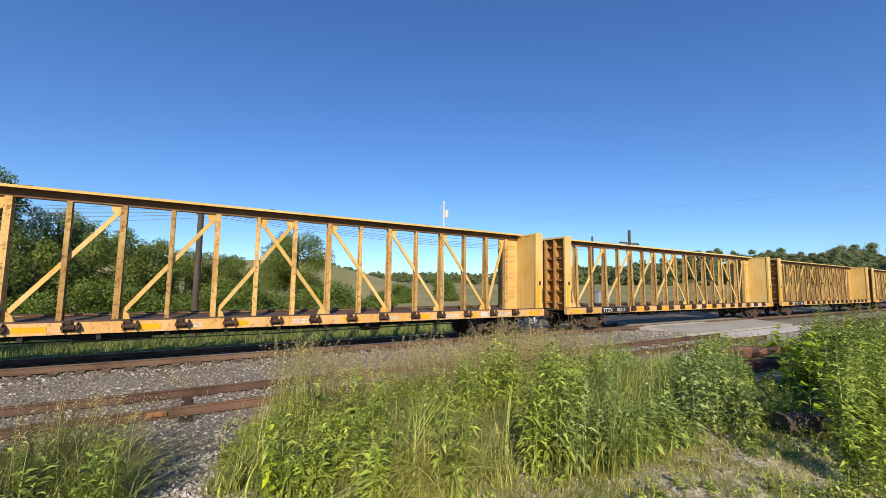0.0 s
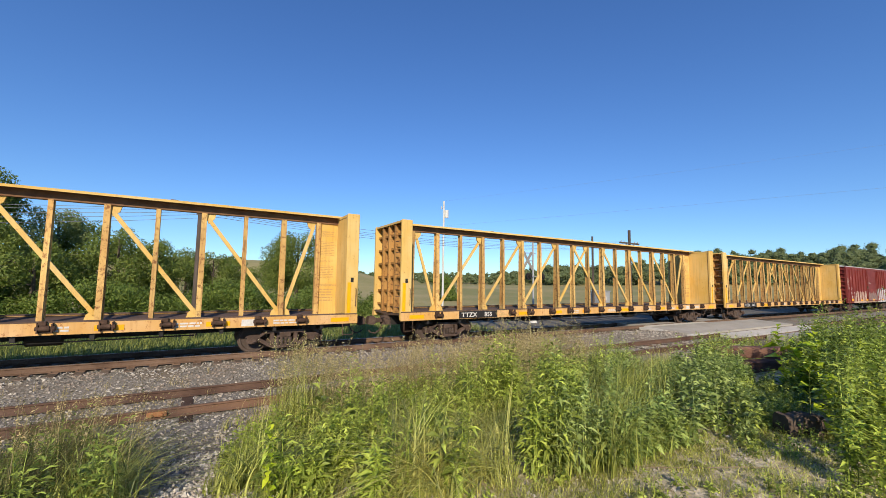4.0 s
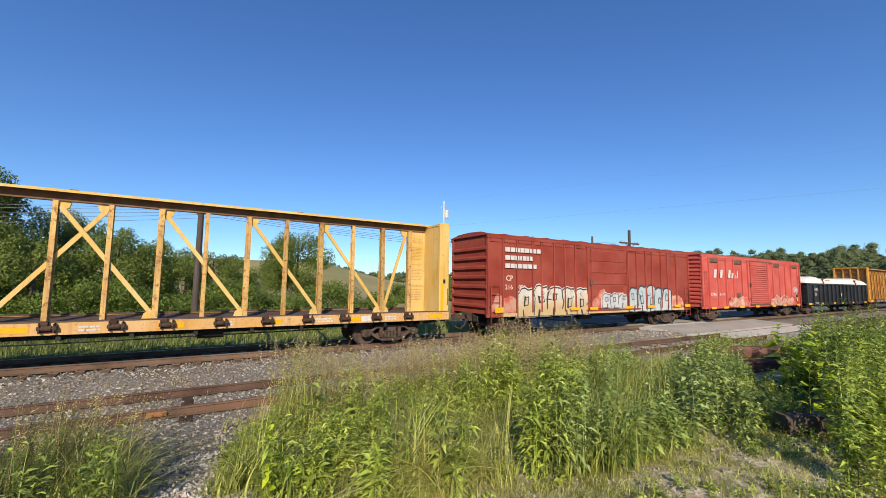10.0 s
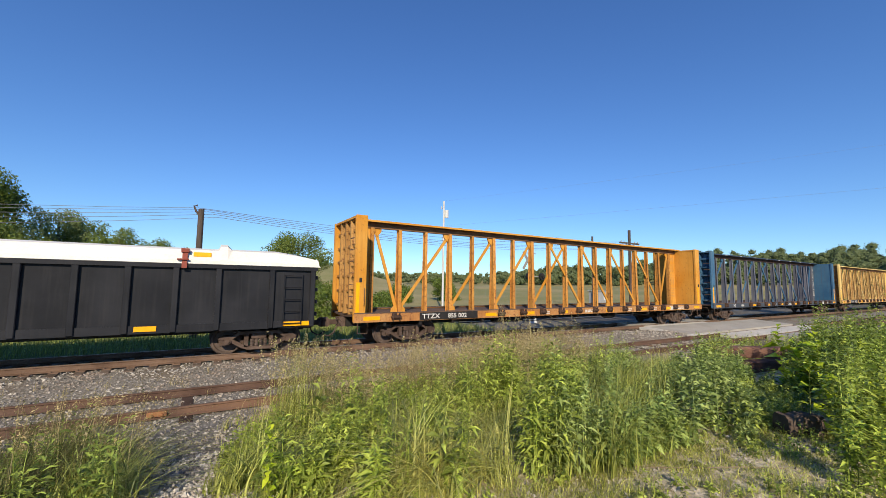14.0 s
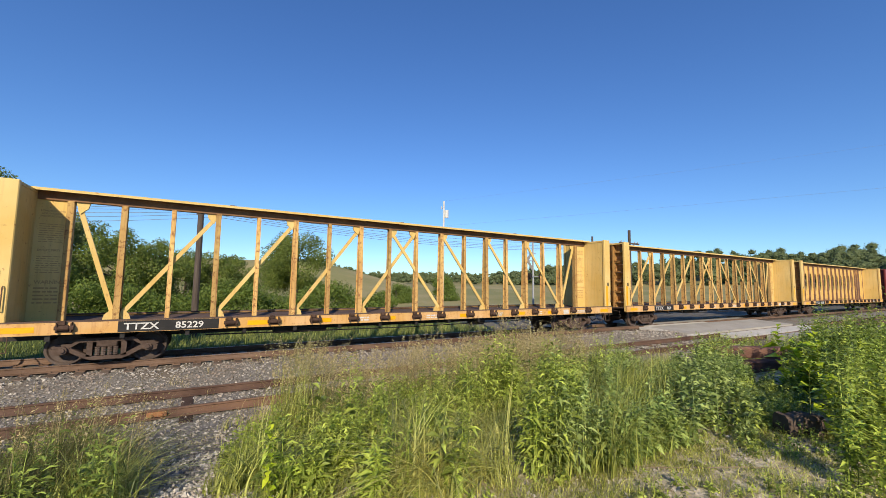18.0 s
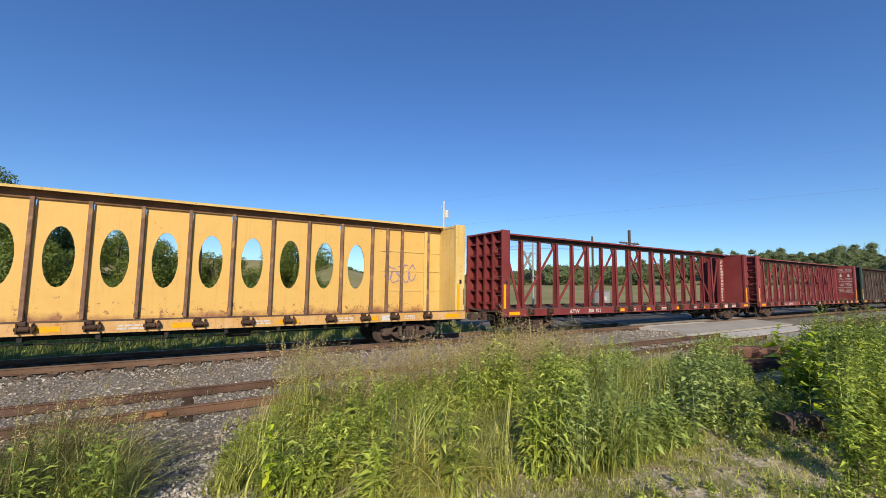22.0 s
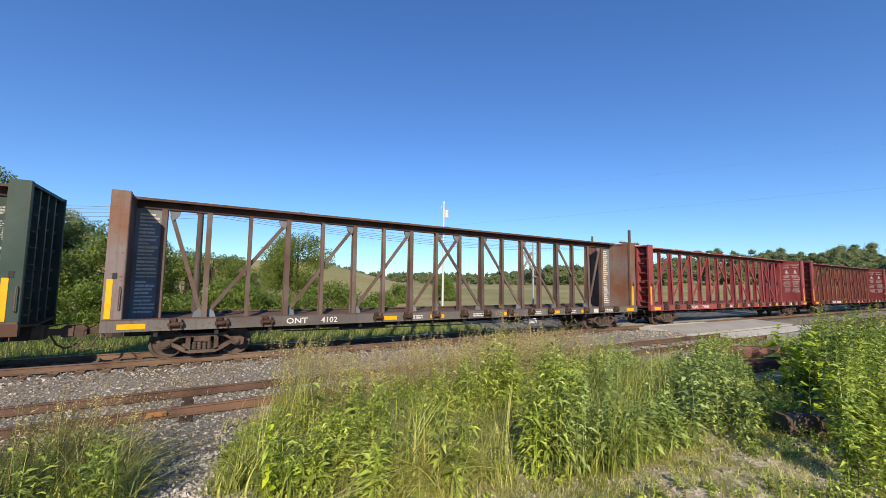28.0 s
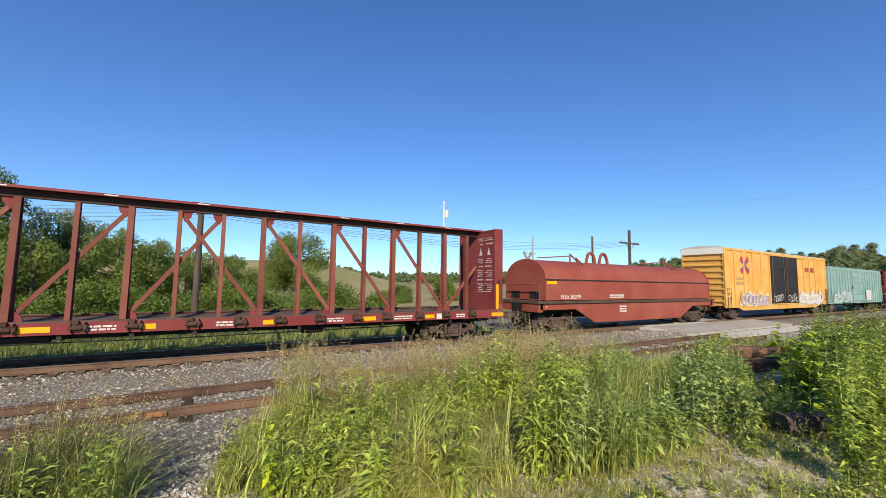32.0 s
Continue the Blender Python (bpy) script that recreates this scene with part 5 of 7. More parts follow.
def make_truck_meshes():
    f = Solid()
    for s in (-1, 1):
        y = 1.0 * s
        # arch bars round two windows and the spring pocket
        f.slab([(-1.14, 0.50), (-1.02, 0.57), (-0.72, 0.57), (-0.58, 0.70), (0.58, 0.70), (0.72, 0.57), (1.02, 0.57), (1.14, 0.50), (1.06, 0.46), (0.76, 0.46), (0.56, 0.60), (-0.56, 0.60), (-0.76, 0.46), (-1.06, 0.46)], y - 0.09, y + 0.09)
        f.slab([(-1.12, 0.46), (-1.10, 0.33), (-0.96, 0.29), (-0.76, 0.36), (-0.50, 0.20), (-0.33, 0.13), (0.33, 0.13), (0.50, 0.20), (0.76, 0.36), (0.96, 0.29), (1.10, 0.33), (1.12, 0.46), (0.74, 0.47), (0.48, 0.32), (0.30, 0.23), (-0.30, 0.23), (-0.48, 0.32), (-0.74, 0.47)], y - 0.08, y + 0.08)
        for x in (-0.36, 0.36):
            f.box(x - 0.06, x + 0.06, y - 0.08, y + 0.08, 0.22, 0.62)
        for x in (-0.889, 0.889):
            f.cyl((x, y - 0.15, 0.42), (x, y + 0.15, 0.42), 0.10, 12)
            f.cyl((x, y + 0.15 * s, 0.42), (x, y + 0.19 * s, 0.42), 0.06, 8)
    f.soft(-0.22, 0.22, -1.1, 1.1, 0.46, 0.64, 0.02)
    f.box(-0.55, 0.55, -0.35, 0.35, 0.40, 0.60)
    for x in (-0.46, 0.46):
        f.box(x - 0.05, x + 0.05, -0.9, 0.9, 0.30, 0.40)
    frame_me = f.mesh("truck", M_TRUCK)
    sp = Solid()
    prof = [(r, 0.24 + 0.046 * k + dz) for k in range(5) for r, dz in ((0.045, 0.0), (0.062, 0.008), (0.062, 0.030))] + [(0.045, 0.462)]
    n = 8
    sp.add([(r * math.cos(0.7854 * i), r * math.sin(0.7854 * i), z) for r, z in prof for i in range(n)],
           [(j * n + i, j * n + (i + 1) % n, (j + 1) * n + (i + 1) % n, (j + 1) * n + i) for j in range(len(prof) - 1) for i in range(n)])
    spring_me = sp.mesh("spring", M_WHEEL)
    w = Solid()
    for s in (-1, 1):
        prof = [(0.02, 0.655), (0.456, 0.67), (0.456, 0.70), (0.425, 0.715), (0.42, 0.80), (0.37, 0.80), (0.34, 0.765), (0.16, 0.745), (0.13, 0.80), (0.02, 0.80)]
        n = 24
        vs = [(r * math.cos(6.28319 * i / n), s * y, r * math.sin(6.28319 * i / n)) for r, y in prof for i in range(n)]
        fs = [(j * n + i, j * n + (i + 1) % n, (j + 1) * n + (i + 1) % n, (j + 1) * n + i) for j in range(len(prof) - 1) for i in range(n)]
        w.add(vs, [q if s < 0 else q[::-1] for q in fs])
        for i in range(6):
            a = 6.28319 * i / 6
            w.cyl((0.24 * math.cos(a), s * 0.73, 0.24 * math.sin(a)), (0.24 * math.cos(a), s * 0.765, 0.24 * math.sin(a)), 0.03, 6)
    w.cyl((0, -0.85, 0), (0, 0.85, 0), 0.08, 12)
    wheel_me = w.mesh("wheelset", M_WHEEL)
    return frame_me, spring_me, wheel_me


TRUCK_ME, SPRING_ME, WHEEL_ME = make_truck_meshes()


def add_trucks(car, front, xs):
    for x in xs:
        tr = part("truck", TRUCK_ME, M_TRUCK, car, "brown dusty cast-iron bogie frame", at=pose(x, 0, 0))
        for y in (-1.05, 1.05):
            for sx in (-0.19, -0.065, 0.065, 0.19):
                part("spring", SPRING_ME, M_WHEEL, tr, at=pose(sx, y, 0))
        for d in (-0.889, 0.889):
            ws = part("wheelset", WHEEL_ME, M_WHEEL, tr, at=pose(d, 0, 0.42))
            WHEELS.append((ws, d, front + x + d))


def make_coupler_mesh():
    s = Solid()
    s.box(-0.16, 0.16, -0.19, 0.19, 0.62, 0.98)
    s.soft(-0.52, -0.16, -0.07, 0.07, 0.70, 0.88, 0.015)
    s.slab([(-0.78, 0.66), (-0.74, 0.95), (-0.56, 0.97), (-0.48, 0.90), (-0.48, 0.68), (-0.56, 0.63)], -0.16, 0.10)
    s.box(-0.76, -0.60, 0.10, 0.19, 0.68, 0.90)
    pts = [(-0.20, -0.20, 0.70), (-0.34, -0.21, 0.42), (-0.52, -0.20, 0.31), (-0.70, -0.18, 0.36), (-0.78, -0.17, 0.44)]
    s.path(pts, 0.025, 6)
    s.path([(-0.16, -0.2, 0.92), (-0.30, -0.24, 0.96), (-0.34, -0.9, 0.94), (-0.34, -1.25, 0.90), (-0.36, -1.32, 0.62), (-0.46, -1.32, 0.58)], 0.016, 6)
    return s.mesh("coupler", M_TRUCK)


COUPLER_ME = make_coupler_mesh()


def add_couplers(car, length, z=0.0):
    part("coupler", COUPLER_ME, M_TRUCK, car, at=pose(0, 0, z))
    part("coupler", COUPLER_ME, M_TRUCK, car, at=pose(length, 0, z, 0, 0, 180))


def make_winch():
    s = Solid()
    s.slab([(-0.15, 0.92), (-0.12, 0.92), (-0.12, 1.14), (-0.15, 1.17)], -0.11, 0)
    s.slab([(0.12, 0.92), (0.15, 0.92), (0.15, 1.17), (0.12, 1.14)], -0.11, 0)
    s.cyl((-0.18, -0.06, 1.03), (0.18, -0.06, 1.03), 0.05, 10)
    s.cyl((0.15, -0.06, 1.03), (0.19, -0.06, 1.03), 0.07, 10)
    s.cyl((-0.10, -0.06, 1.03), (0.09, -0.06, 1.03), 0.07, 10)
    s.box(-0.15, 0.15, -0.03, 0, 0.92, 0.97)
    s.soft(-0.13, 0.02, -0.08, 0.0, 1.10, 1.21, 0.01)
    return s.mesh("winch", M_WINCH)


WINCH_ME = make_winch()
W_BASE = 23.03


def make_stripe(w, h):
    return Solid().box(0, w, -0.005, 0, 0, h).mesh("reflector", M_STRIPE)


STRIPE_ME = make_stripe(0.62, 0.14)
STRIPE_TALL = make_stripe(0.13, 1.05)


def stroke_polys(s, pts, w, y):
    """A flat brush stroke with round joints in the xz plane."""
    for (x0, z0), (x1, z1) in zip(pts, pts[1:]):
        dx, dz = x1 - x0, z1 - z0
        l = math.hypot(dx, dz) or 1.0
        nx, nz = -dz / l * w / 2, dx / l * w / 2
        s.add([(x0 + nx, y, z0 + nz), (x1 + nx, y, z1 + nz), (x1 - nx, y, z1 - nz), (x0 - nx, y, z0 - nz)], [(3, 2, 1, 0)])
    for i, (x, z) in enumerate(pts):
        yy = y - 0.0006 * (1 + i % 2)
        s.add([(x + w / 2 * math.cos(0.7854 * k), yy, z + w / 2 * math.sin(0.7854 * k)) for k in range(8)], [tuple(range(8))])


def throwup(car, x0, x1, z0, z1, y, count, rnd, fill, edge, label, rim=0.06, halo=None):
    """A sprayed block of swollen interlocking forms with a lumpy outline; they spell nothing."""
    cw, h = (x1 - x0) / count, z1 - z0
    kx, kz = [], []
    for k in range(count):
        a = x0 + cw * k
        up = rnd.uniform(-0.12, 0.06)
        for u, d in ((0.0, -0.22), (0.14, -0.06), (0.38, 0.0), (0.62, rnd.uniform(-0.14, 0.0)), (0.88, -0.05)):
            kx.append(a + cw * min(0.97, u + rnd.uniform(0.0, 0.07)))
            kz.append(z1 + up + d * (0.6 + 0.8 * rnd.random()))
    kx.append(x1)
    kz.append(z1 - 0.35)

    def strip(s, a, b, low, up, yy):
        n = int((b - a) * 24)
        xs = [a + (b - a) * k / n for k in range(n + 1)]
        tops = [float(np.interp(t, kx, kz)) + up for t in xs]
        lows = [low + 0.05 * noise.noise((t * 1.7, x0, 3)) for t in xs]
        s.add([(t, yy, z) for t, z in zip(xs, lows)] + [(t, yy, z) for t, z in zip(xs, tops)], [(k, k + 1, n + 2 + k, n + 1 + k) for k in range(n)])
    if halo:
        g_ = Solid()
        strip(g_, x0 - rim - 0.04, x1 + rim + 0.04, z0 - 0.03, rim + 0.05, y - 0.002)
        tagged(part("graffiti_edge", g_, halo, car), kind="stuff")
    out, inn, cut, hi = Solid(), Solid(), Solid(), Solid()
    strip(out, x0 - rim, x1 + rim, z0 - 0.02, rim, y - 0.004)
    strip(inn, x0, x1, z0 + rim * 0.3, 0.0, y - 0.007)
    for k in range(count):
        xa = x0 + cw * k
        top = float(np.interp(xa, kx, kz))
        if k:
            # kinked seam between two forms
            w = rnd.uniform(0.05, 0.09)
            m = z0 + h * rnd.uniform(0.4, 0.7)
            b = rnd.uniform(-0.16, 0.16)
            stroke_polys(cut, [(xa, top), (xa + b * 0.4, m + 0.12), (xa + b, m), (xa + b * 0.8, m - 0.15), (xa + b * 0.2 + rnd.uniform(-0.12, 0.12), z0 + h * rnd.choice((0.03, 0.03, 0.25)))], w, y - 0.010)
            if rnd.random() < 0.6:
                stroke_polys(hi, [(xa + b, m), (xa + b + rnd.choice((-1, 1)) * cw * 0.3, m + rnd.uniform(-0.05, 0.12))], 0.05, y - 0.013)
        # hollow counter, square or round, some shaded on one side
        xm, zm = xa + cw * rnd.uniform(0.35, 0.6), z0 + h * rnd.uniform(0.35, 0.68)
        rw, rh, sl = cw * rnd.uniform(0.10, 0.18), h * rnd.uniform(0.09, 0.17), rnd.uniform(-0.07, 0.07)
        loop = [(xm - rw, zm - rh), (xm + rw, zm - rh * rnd.uniform(0.6, 1)), (xm + rw + sl, zm + rh), (xm - rw + sl, zm + rh * rnd.uniform(0.7, 1.1)), (xm - rw, zm - rh)]
        stroke_polys(hi, loop, 0.045, y - 0.015)
        if rnd.random() < 0.5:
            stroke_polys(cut, [(xm - rw, zm - rh), (xm - rw + sl, zm + rh)], rw * 0.8, y - 0.012)
        # foot notch and loose marks
        xb = xa + cw * rnd.uniform(0.3, 0.7)
        stroke_polys(cut, [(xb, z0 + 0.02), (xb + rnd.uniform(-0.05, 0.05), z0 + h * rnd.uniform(0.15, 0.3))], rnd.uniform(0.06, 0.14), y - 0.014)
        a = rnd.uniform(0, 6.28)
        xs, zs, r = xa + cw * rnd.uniform(0.2, 0.8), z0 + h * rnd.uniform(0.65, 0.85), rnd.uniform(0.06, 0.13)
        stroke_polys(hi, [(xs + r * math.cos(a + 0.7 * i), zs + r * 1.2 * math.sin(a + 0.7 * i)) for i in range(4)], 0.03, y - 0.017)
    tagged(part("graffiti_outline", out, edge, car, "outline of the sprayed forms"), kind="stuff")
    tagged(part("graffiti_fill", inn, fill, car, label), kind="stuff")
    tagged(part("graffiti_shading", cut, edge, car), kind="stuff")
    tagged(part("graffiti_line", hi, edge, car), kind="stuff")


def mural(car, x0, x1, z0, z1, y, material, label, seed, rough=0.25):
    """A sprayed patch with an uneven edge, flat on the car's side."""
    s = Solid()
    n = int((x1 - x0) * 16)
    top = [z1 + rough * (noise.noise((k * 0.11, seed, 0)) + 0.4 * noise.noise((k * 0.35, seed, 4)) + 0.15 * noise.noise((k * 1.1, seed, 2))) for k in range(n + 1)]
    low = [z0 + 0.3 * rough * noise.noise((k * 0.15, seed, 9)) for k in range(n + 1)]
    for k in range(n + 1):
        e = min(k, n - k) / 9.0
        if e < 1:
            top[k] = low[k] + (top[k] - low[k]) * (0.35 + 0.65 * math.sin(1.5708 * e))
    xs = [x0 + (x1 - x0) * k / n for k in range(n + 1)]
    s.add([(x, y, z) for x, z in zip(xs, low)] + [(x, y, z) for x, z in zip(xs, top)], [(k, k + 1, n + 2 + k, n + 1 + k) for k in range(n)])
    part("graffiti_ground", s, material, car, label)


def blocks(name, material, parent, x, y, z, h, widths, gap=0.05, lean=0.0, label=""):
    """A company name as one plain block for each letter."""
    for w in widths:
        if w:
            part(name, Solid().add([(x, y, z), (x + w, y, z), (x + w + lean, y, z + h), (x + lean, y, z + h)], [(0, 1, 2, 3)]), material, parent, label)
        x += (w or 0.1) + gap


def scrawl(car, x0, z0, w, h, y, rnd, material, loops=7, width=0.03):
    """A thin scribbled tag."""
    s = Solid()
    for k in range(loops):
        cx, cz = x0 + w * (k + 0.5) / loops, z0 + h * rnd.uniform(0.3, 0.7)
        a0 = rnd.uniform(0, 6)
        stroke_polys(s, [(cx + w / loops * rnd.uniform(0.5, 0.9) * math.cos(a0 + 0.8 * i), cz + h * rnd.uniform(0.25, 0.5) * math.sin(a0 + 0.8 * i)) for i in range(8)], width, y - 0.005 - 0.001 * k)
    tagged(part("scribbled_tag", s, material, car, "thin scribbled spray tag"), kind="stuff")


def bulkhead(car, paint_m, flip, ink, rnd, rib_m, L):
    """End wall: inner plate, ribbed outside, side posts."""
    def fx(x):
        return L - x if flip else x

    def bx(s, x0, x1, y0, y1, z0, z1):
        a, b = sorted((fx(x0), fx(x1)))
        s.box(a, b, y0, y1, z0, z1)
    s = Solid()
    bx(s, 0.34, 0.40, -1.36, 1.36, 1.10, 4.66)
    bh = part("bulkhead", s, paint_m, car)
    s = Solid()
    bx(s, 0.325, 0.338, -1.30, 1.30, 1.12, 4.58)
    part("back_plate", s, rib_m, bh, "ribbed outer face, paint darkened for shade on yellow and orange cars")
    s = Solid()
    bx(s, 0.02, 0.42, -1.40, 1.40, 4.60, 4.68)
    part("top_cap", s, paint_m, bh)
    for k in range(6):
        z, s = 1.35 + 0.56 * k, Solid()
        bx(s, 0.14, 0.325, -1.27, 1.27, z, z + 0.09)
        part("cross_rib", s, rib_m, bh)
    for y in (-0.62, 0.0, 0.62):
        s = Solid()
        bx(s, 0.05, 0.325, y - 0.05, y + 0.05, 1.10, 4.59)
        part("upright_rib", s, rib_m, bh)
    for side in (-1, 1):
        p = Solid()
        a, b = sorted((fx(0.0), fx(0.44)))
        y0, y1 = sorted((side * 1.28, side * 1.42))
        p.soft(a, b, y0, y1, 0.88, 4.70, 0.02)
        part("corner_post", p, paint_m, bh)
    # Black plate in place of a hole; its colour stands for the shade inside.
    h = Solid()
    a = fx(0.22)
    h.box(a - 0.05, a + 0.05, -1.432, -1.415, 2.28, 2.44)
    part("lashing_hole", h, M_BLACK, bh)
    part("reflector", STRIPE_TALL, M_STRIPE, bh, at=pose(a - 0.16, -1.424, 1.22))
    hr = Solid().path([(a + 0.13, -1.44, 1.45), (a + 0.13, -1.48, 1.47), (a + 0.13, -1.48, 2.05), (a + 0.13, -1.44, 2.07)], 0.014, 5)
    part("grab_iron", hr, M_RUST, bh)
    rung = Solid().path([(fx(0.06), -0.95, 0), (fx(-0.04), -0.95, 0), (fx(-0.04), -1.30, 0), (fx(0.06), -1.30, 0)], 0.015, 5).mesh("ladder_rung", M_RUST)
    for k in range(7):
        part("ladder_rung", rung, M_RUST, bh, at=pose(0, 0, 1.35 + 0.42 * k))
    return bh


# Rusty yellow, darkened further: the end walls' shade is put into this paint.
P_YBACK = paint("rusty_shade_yellow_ribs", (0.50, 0.26, 0.08), (0.14, 0.06, 0.032), 1.05, (0.60, 0.34, 0.12), 0.65, 0.8, 0.2, (0.13, 0.065, 0.038))
# The overhanging chord's shade is put into this dark colour.
M_SHADEWEB = surf("shade_dark_web", (0.045, 0.026, 0.022), (0.085, 0.048, 0.04), 2.0, 25.0, 0.85, 0, 0.3, 0.006, 0.15)
M_RUSTWHITE = surf("rust_stained_white_lettering", (0.58, 0.40, 0.24), (0.66, 0.58, 0.48), 2.5, 30.0, 0.7, 0, 0, 0.01, 0.2)
M_STIFF = surf("rusted_web_stiffener", (0.15, 0.085, 0.06), (0.27, 0.165, 0.115), 5.0, 40.0, 0.85, 0, 0.3, 0.006, 0.2, (0.42, 0.24, 0.10))
M_OVALWEB = two_tone("yellow_web_rusting_below", (0.26, 0.10, 0.05), (0.66, 0.41, 0.115), 1.02, 1.30, (0.62, 0.36, 0.10), (0.24, 0.10, 0.045))
# Rust brown that also carries the chord's shade over the web.
M_CHORDWEB = surf("rust_and_shade_chord_web", (0.15, 0.075, 0.04), (0.26, 0.14, 0.07), 2.0, 25.0, 0.85, 0, 0.3, 0.006, 0.15)


def centerbeam(front, mark, number, paint_m, label, ink=None, solid=False, newer=False, post_m=None, seed=1, sill_m=None, web_m=None, chord_m=None, at=(2.7, 3.85), bulk_m=None, L=W_BASE, web_paint=None, slots=False, worn=None, brace_m=None, gusset_m=None):
    """Centre-beam lumber flat car, 23 m over its bulkheads."""
    rnd = random.Random(seed)
    ink = ink or M_BROWNINK
    post_m = post_m or paint_m
    sill_m = sill_m or paint_m
    car = thing("flat_car", label, "railcar", "cars of the freight train")
    POSTS = [L / 2 + 1.225 * (k - 7.5) for k in range(16)]
    for s, nm in ((-1, "side_sill"), (1, "side_sill")):
        q = Solid()
        y = 1.44 * s
        q.run([(y, 0.86), (y + 0.02 * s, 0.86), (y + 0.02 * s, 1.165), (y - 0.10 * s, 1.165), (y - 0.10 * s, 1.145), (y, 1.145)][::s], 0.0, L)
        q.box(0, L, min(y, y - 0.09 * s), max(y, y - 0.09 * s), 0.86, 0.88)
        sl = part(nm, q, sill_m, car)
        part("deck_edge", Solid().box(0.02, L - 0.02, min(y + 0.024 * s, y - 0.12 * s), max(y + 0.024 * s, y - 0.12 * s), 1.165, 1.20), M_DECK, sl, "rusty deck edge")
    part("deck", Solid().run([(-1.36, 1.07), (0.0, 0.98), (1.36, 1.07), (1.36, 1.125), (0.0, 1.035), (-1.36, 1.125)], 0.02, L - 0.02), M_DECK, car, "worn brown deck")
    u = Solid().box(0.1, L - 0.1, -0.30, 0.30, 0.62, 0.97)
    for k in range(15):
        x = 1.2 + k * (L - 2.4) / 14
        u.slab([(x - 0.05, 0.70), (x + 0.05, 0.70), (x + 0.05, 0.97), (x - 0.05, 0.97)], -1.38, 1.38)
    u.cyl((6.5, -0.9, 0.72), (8.2, -0.9, 0.72), 0.14, 10).cyl((14.5, -0.6, 0.70), (15.2, -0.6, 0.70), 0.2, 10)
    u.path([(4.6, -1.1, 0.66), (11, -1.1, 0.60), (18.2, -1.1, 0.66)], 0.02, 5)
    part("underframe", u, M_BLACK, car)
    # top chord: wide inverted channel
    c = Solid().run([(-0.36, 4.66), (-0.335, 4.66), (-0.335, 4.70), (0.335, 4.70), (0.335, 4.66), (0.36, 4.66), (0.36, 4.735), (-0.36, 4.735)], 0.3, L - 0.3)
    ch = part("top_chord", c, chord_m or paint_m, car)
    part("chord_web", Solid().box(0.42, L - 0.42, -0.09, 0.09, 4.45, 4.70), web_m or M_SHADEWEB, ch, "web under the chord, coloured dark for the chord's shade")
    if newer or slots:
        for k in range(9):
            x = 2.2 + k * (L - 4.4) / 8
            part("chord_slot", Solid().box(x - 0.16, x + 0.16, -0.366, -0.36, 4.68, 4.71), M_WHITE, ch)
    for k in (2, 7, 12):
        part("chord_clip", Solid().soft(POSTS[k] + 0.3, POSTS[k] + 0.5, -0.30, -0.18, 4.735, 4.765), M_RUST, ch)
    # end webs on the centre line
    for flip in (False, True):
        a, b = (L - 1.12, L - 0.40) if flip else (0.40, 1.12)
        if newer:
            a, b = (L - 1.0, L - 0.40) if flip else (0.40, 1.0)
        else:
            w = part("end_web", Solid().box(a, b, -0.035, 0.035, 1.03, 4.50), web_paint or paint_m, car)
        e = a if flip else b
        part("web_post", Solid().soft(e - 0.08, e + 0.08, -0.11, 0.11, 1.035, 4.46, 0.012), post_m, car)
        if not newer and not solid:
            x0, y = a + 0.10, -0.04
            if worn:
                # weathered notices, no longer legible
                for tone, z0, rows, txt in ((worn, 2.36, 18, "lines of worn lettering"), (M_WHITE, 1.30, 9, "worn white lettering")):
                    q = Solid()
                    for k in range(rows):
                        z, end = z0 + 0.112 * k, x0 + rnd.uniform(0.26, 0.52)
                        h, cut = rnd.uniform(0.022, 0.038), rnd.uniform(x0 + 0.08, x0 + 0.24)
                        q.box(x0, cut, y - 0.003, y, z - h, z + h)
                        q.box(cut + 0.012, end, y - 0.003, y, z - h * rnd.uniform(0.6, 1), z + h)
                    tagged(part("notice_text", q, tone, w, txt), kind="stuff")
                continue
            letters("notice", "LOADING AND\n UNLOADING\nINSTRUCTIONS", 0.075, ink, w, x0, y, 4.12, 1.0)
            bars("notice_text", ink, w, x0, y, 3.25, 0.50, 0.55, 9, rnd, fill=0.3)
            letters("notice", "SAFETY FIRST", 0.08, ink, w, x0, y, 3.02, 1.0)
            bars("notice_text", ink, w, x0, y, 2.40, 0.50, 0.5, 8, rnd, fill=0.3)
            letters("notice", "WARNING", 0.13, ink, w, x0, y, 2.12, 1.0)
            bars("notice_text", ink, w, x0, y, 1.55, 0.50, 0.5, 5, rnd, fill=0.4)
    if newer:
        for flip in (False, True):
            x = L - 0.41 if flip else 0.41
            q = Solid()
            xa, xb = sorted((x, x - (0.004 if flip else -0.004)))
            for yy, wid in ((-0.95, 0.30), (-0.35, 0.22)):
                z = 4.35
                for big, count in ((0, 2), (1, 1), (2, 1), (0, 3), (1, 1), (0, 4), (1, 1), (0, 5)):
                    for k in range(count):
                        if big == 2:
                            q.add([(xa if flip else xb, yy - 0.12, z - 0.34), (xa if flip else xb, yy + 0.12, z - 0.34), (xa if flip else xb, yy + 0.02, z)], [(0, 1, 2) if not flip else (2, 1, 0)])
                            z -= 0.42
                            continue
                        y0 = yy - wid * rnd.uniform(0.5, 1.0)
                        while y0 < yy + wid * rnd.uniform(0.4, 1.0):
                            w = rnd.uniform(0.05, 0.16)
                            q.box(xa, xb, y0, y0 + w, z - (0.055 if big else 0.032), z)
                            y0 += w + 0.03
                        z -= 0.125 if big else 0.085
                    z -= 0.07
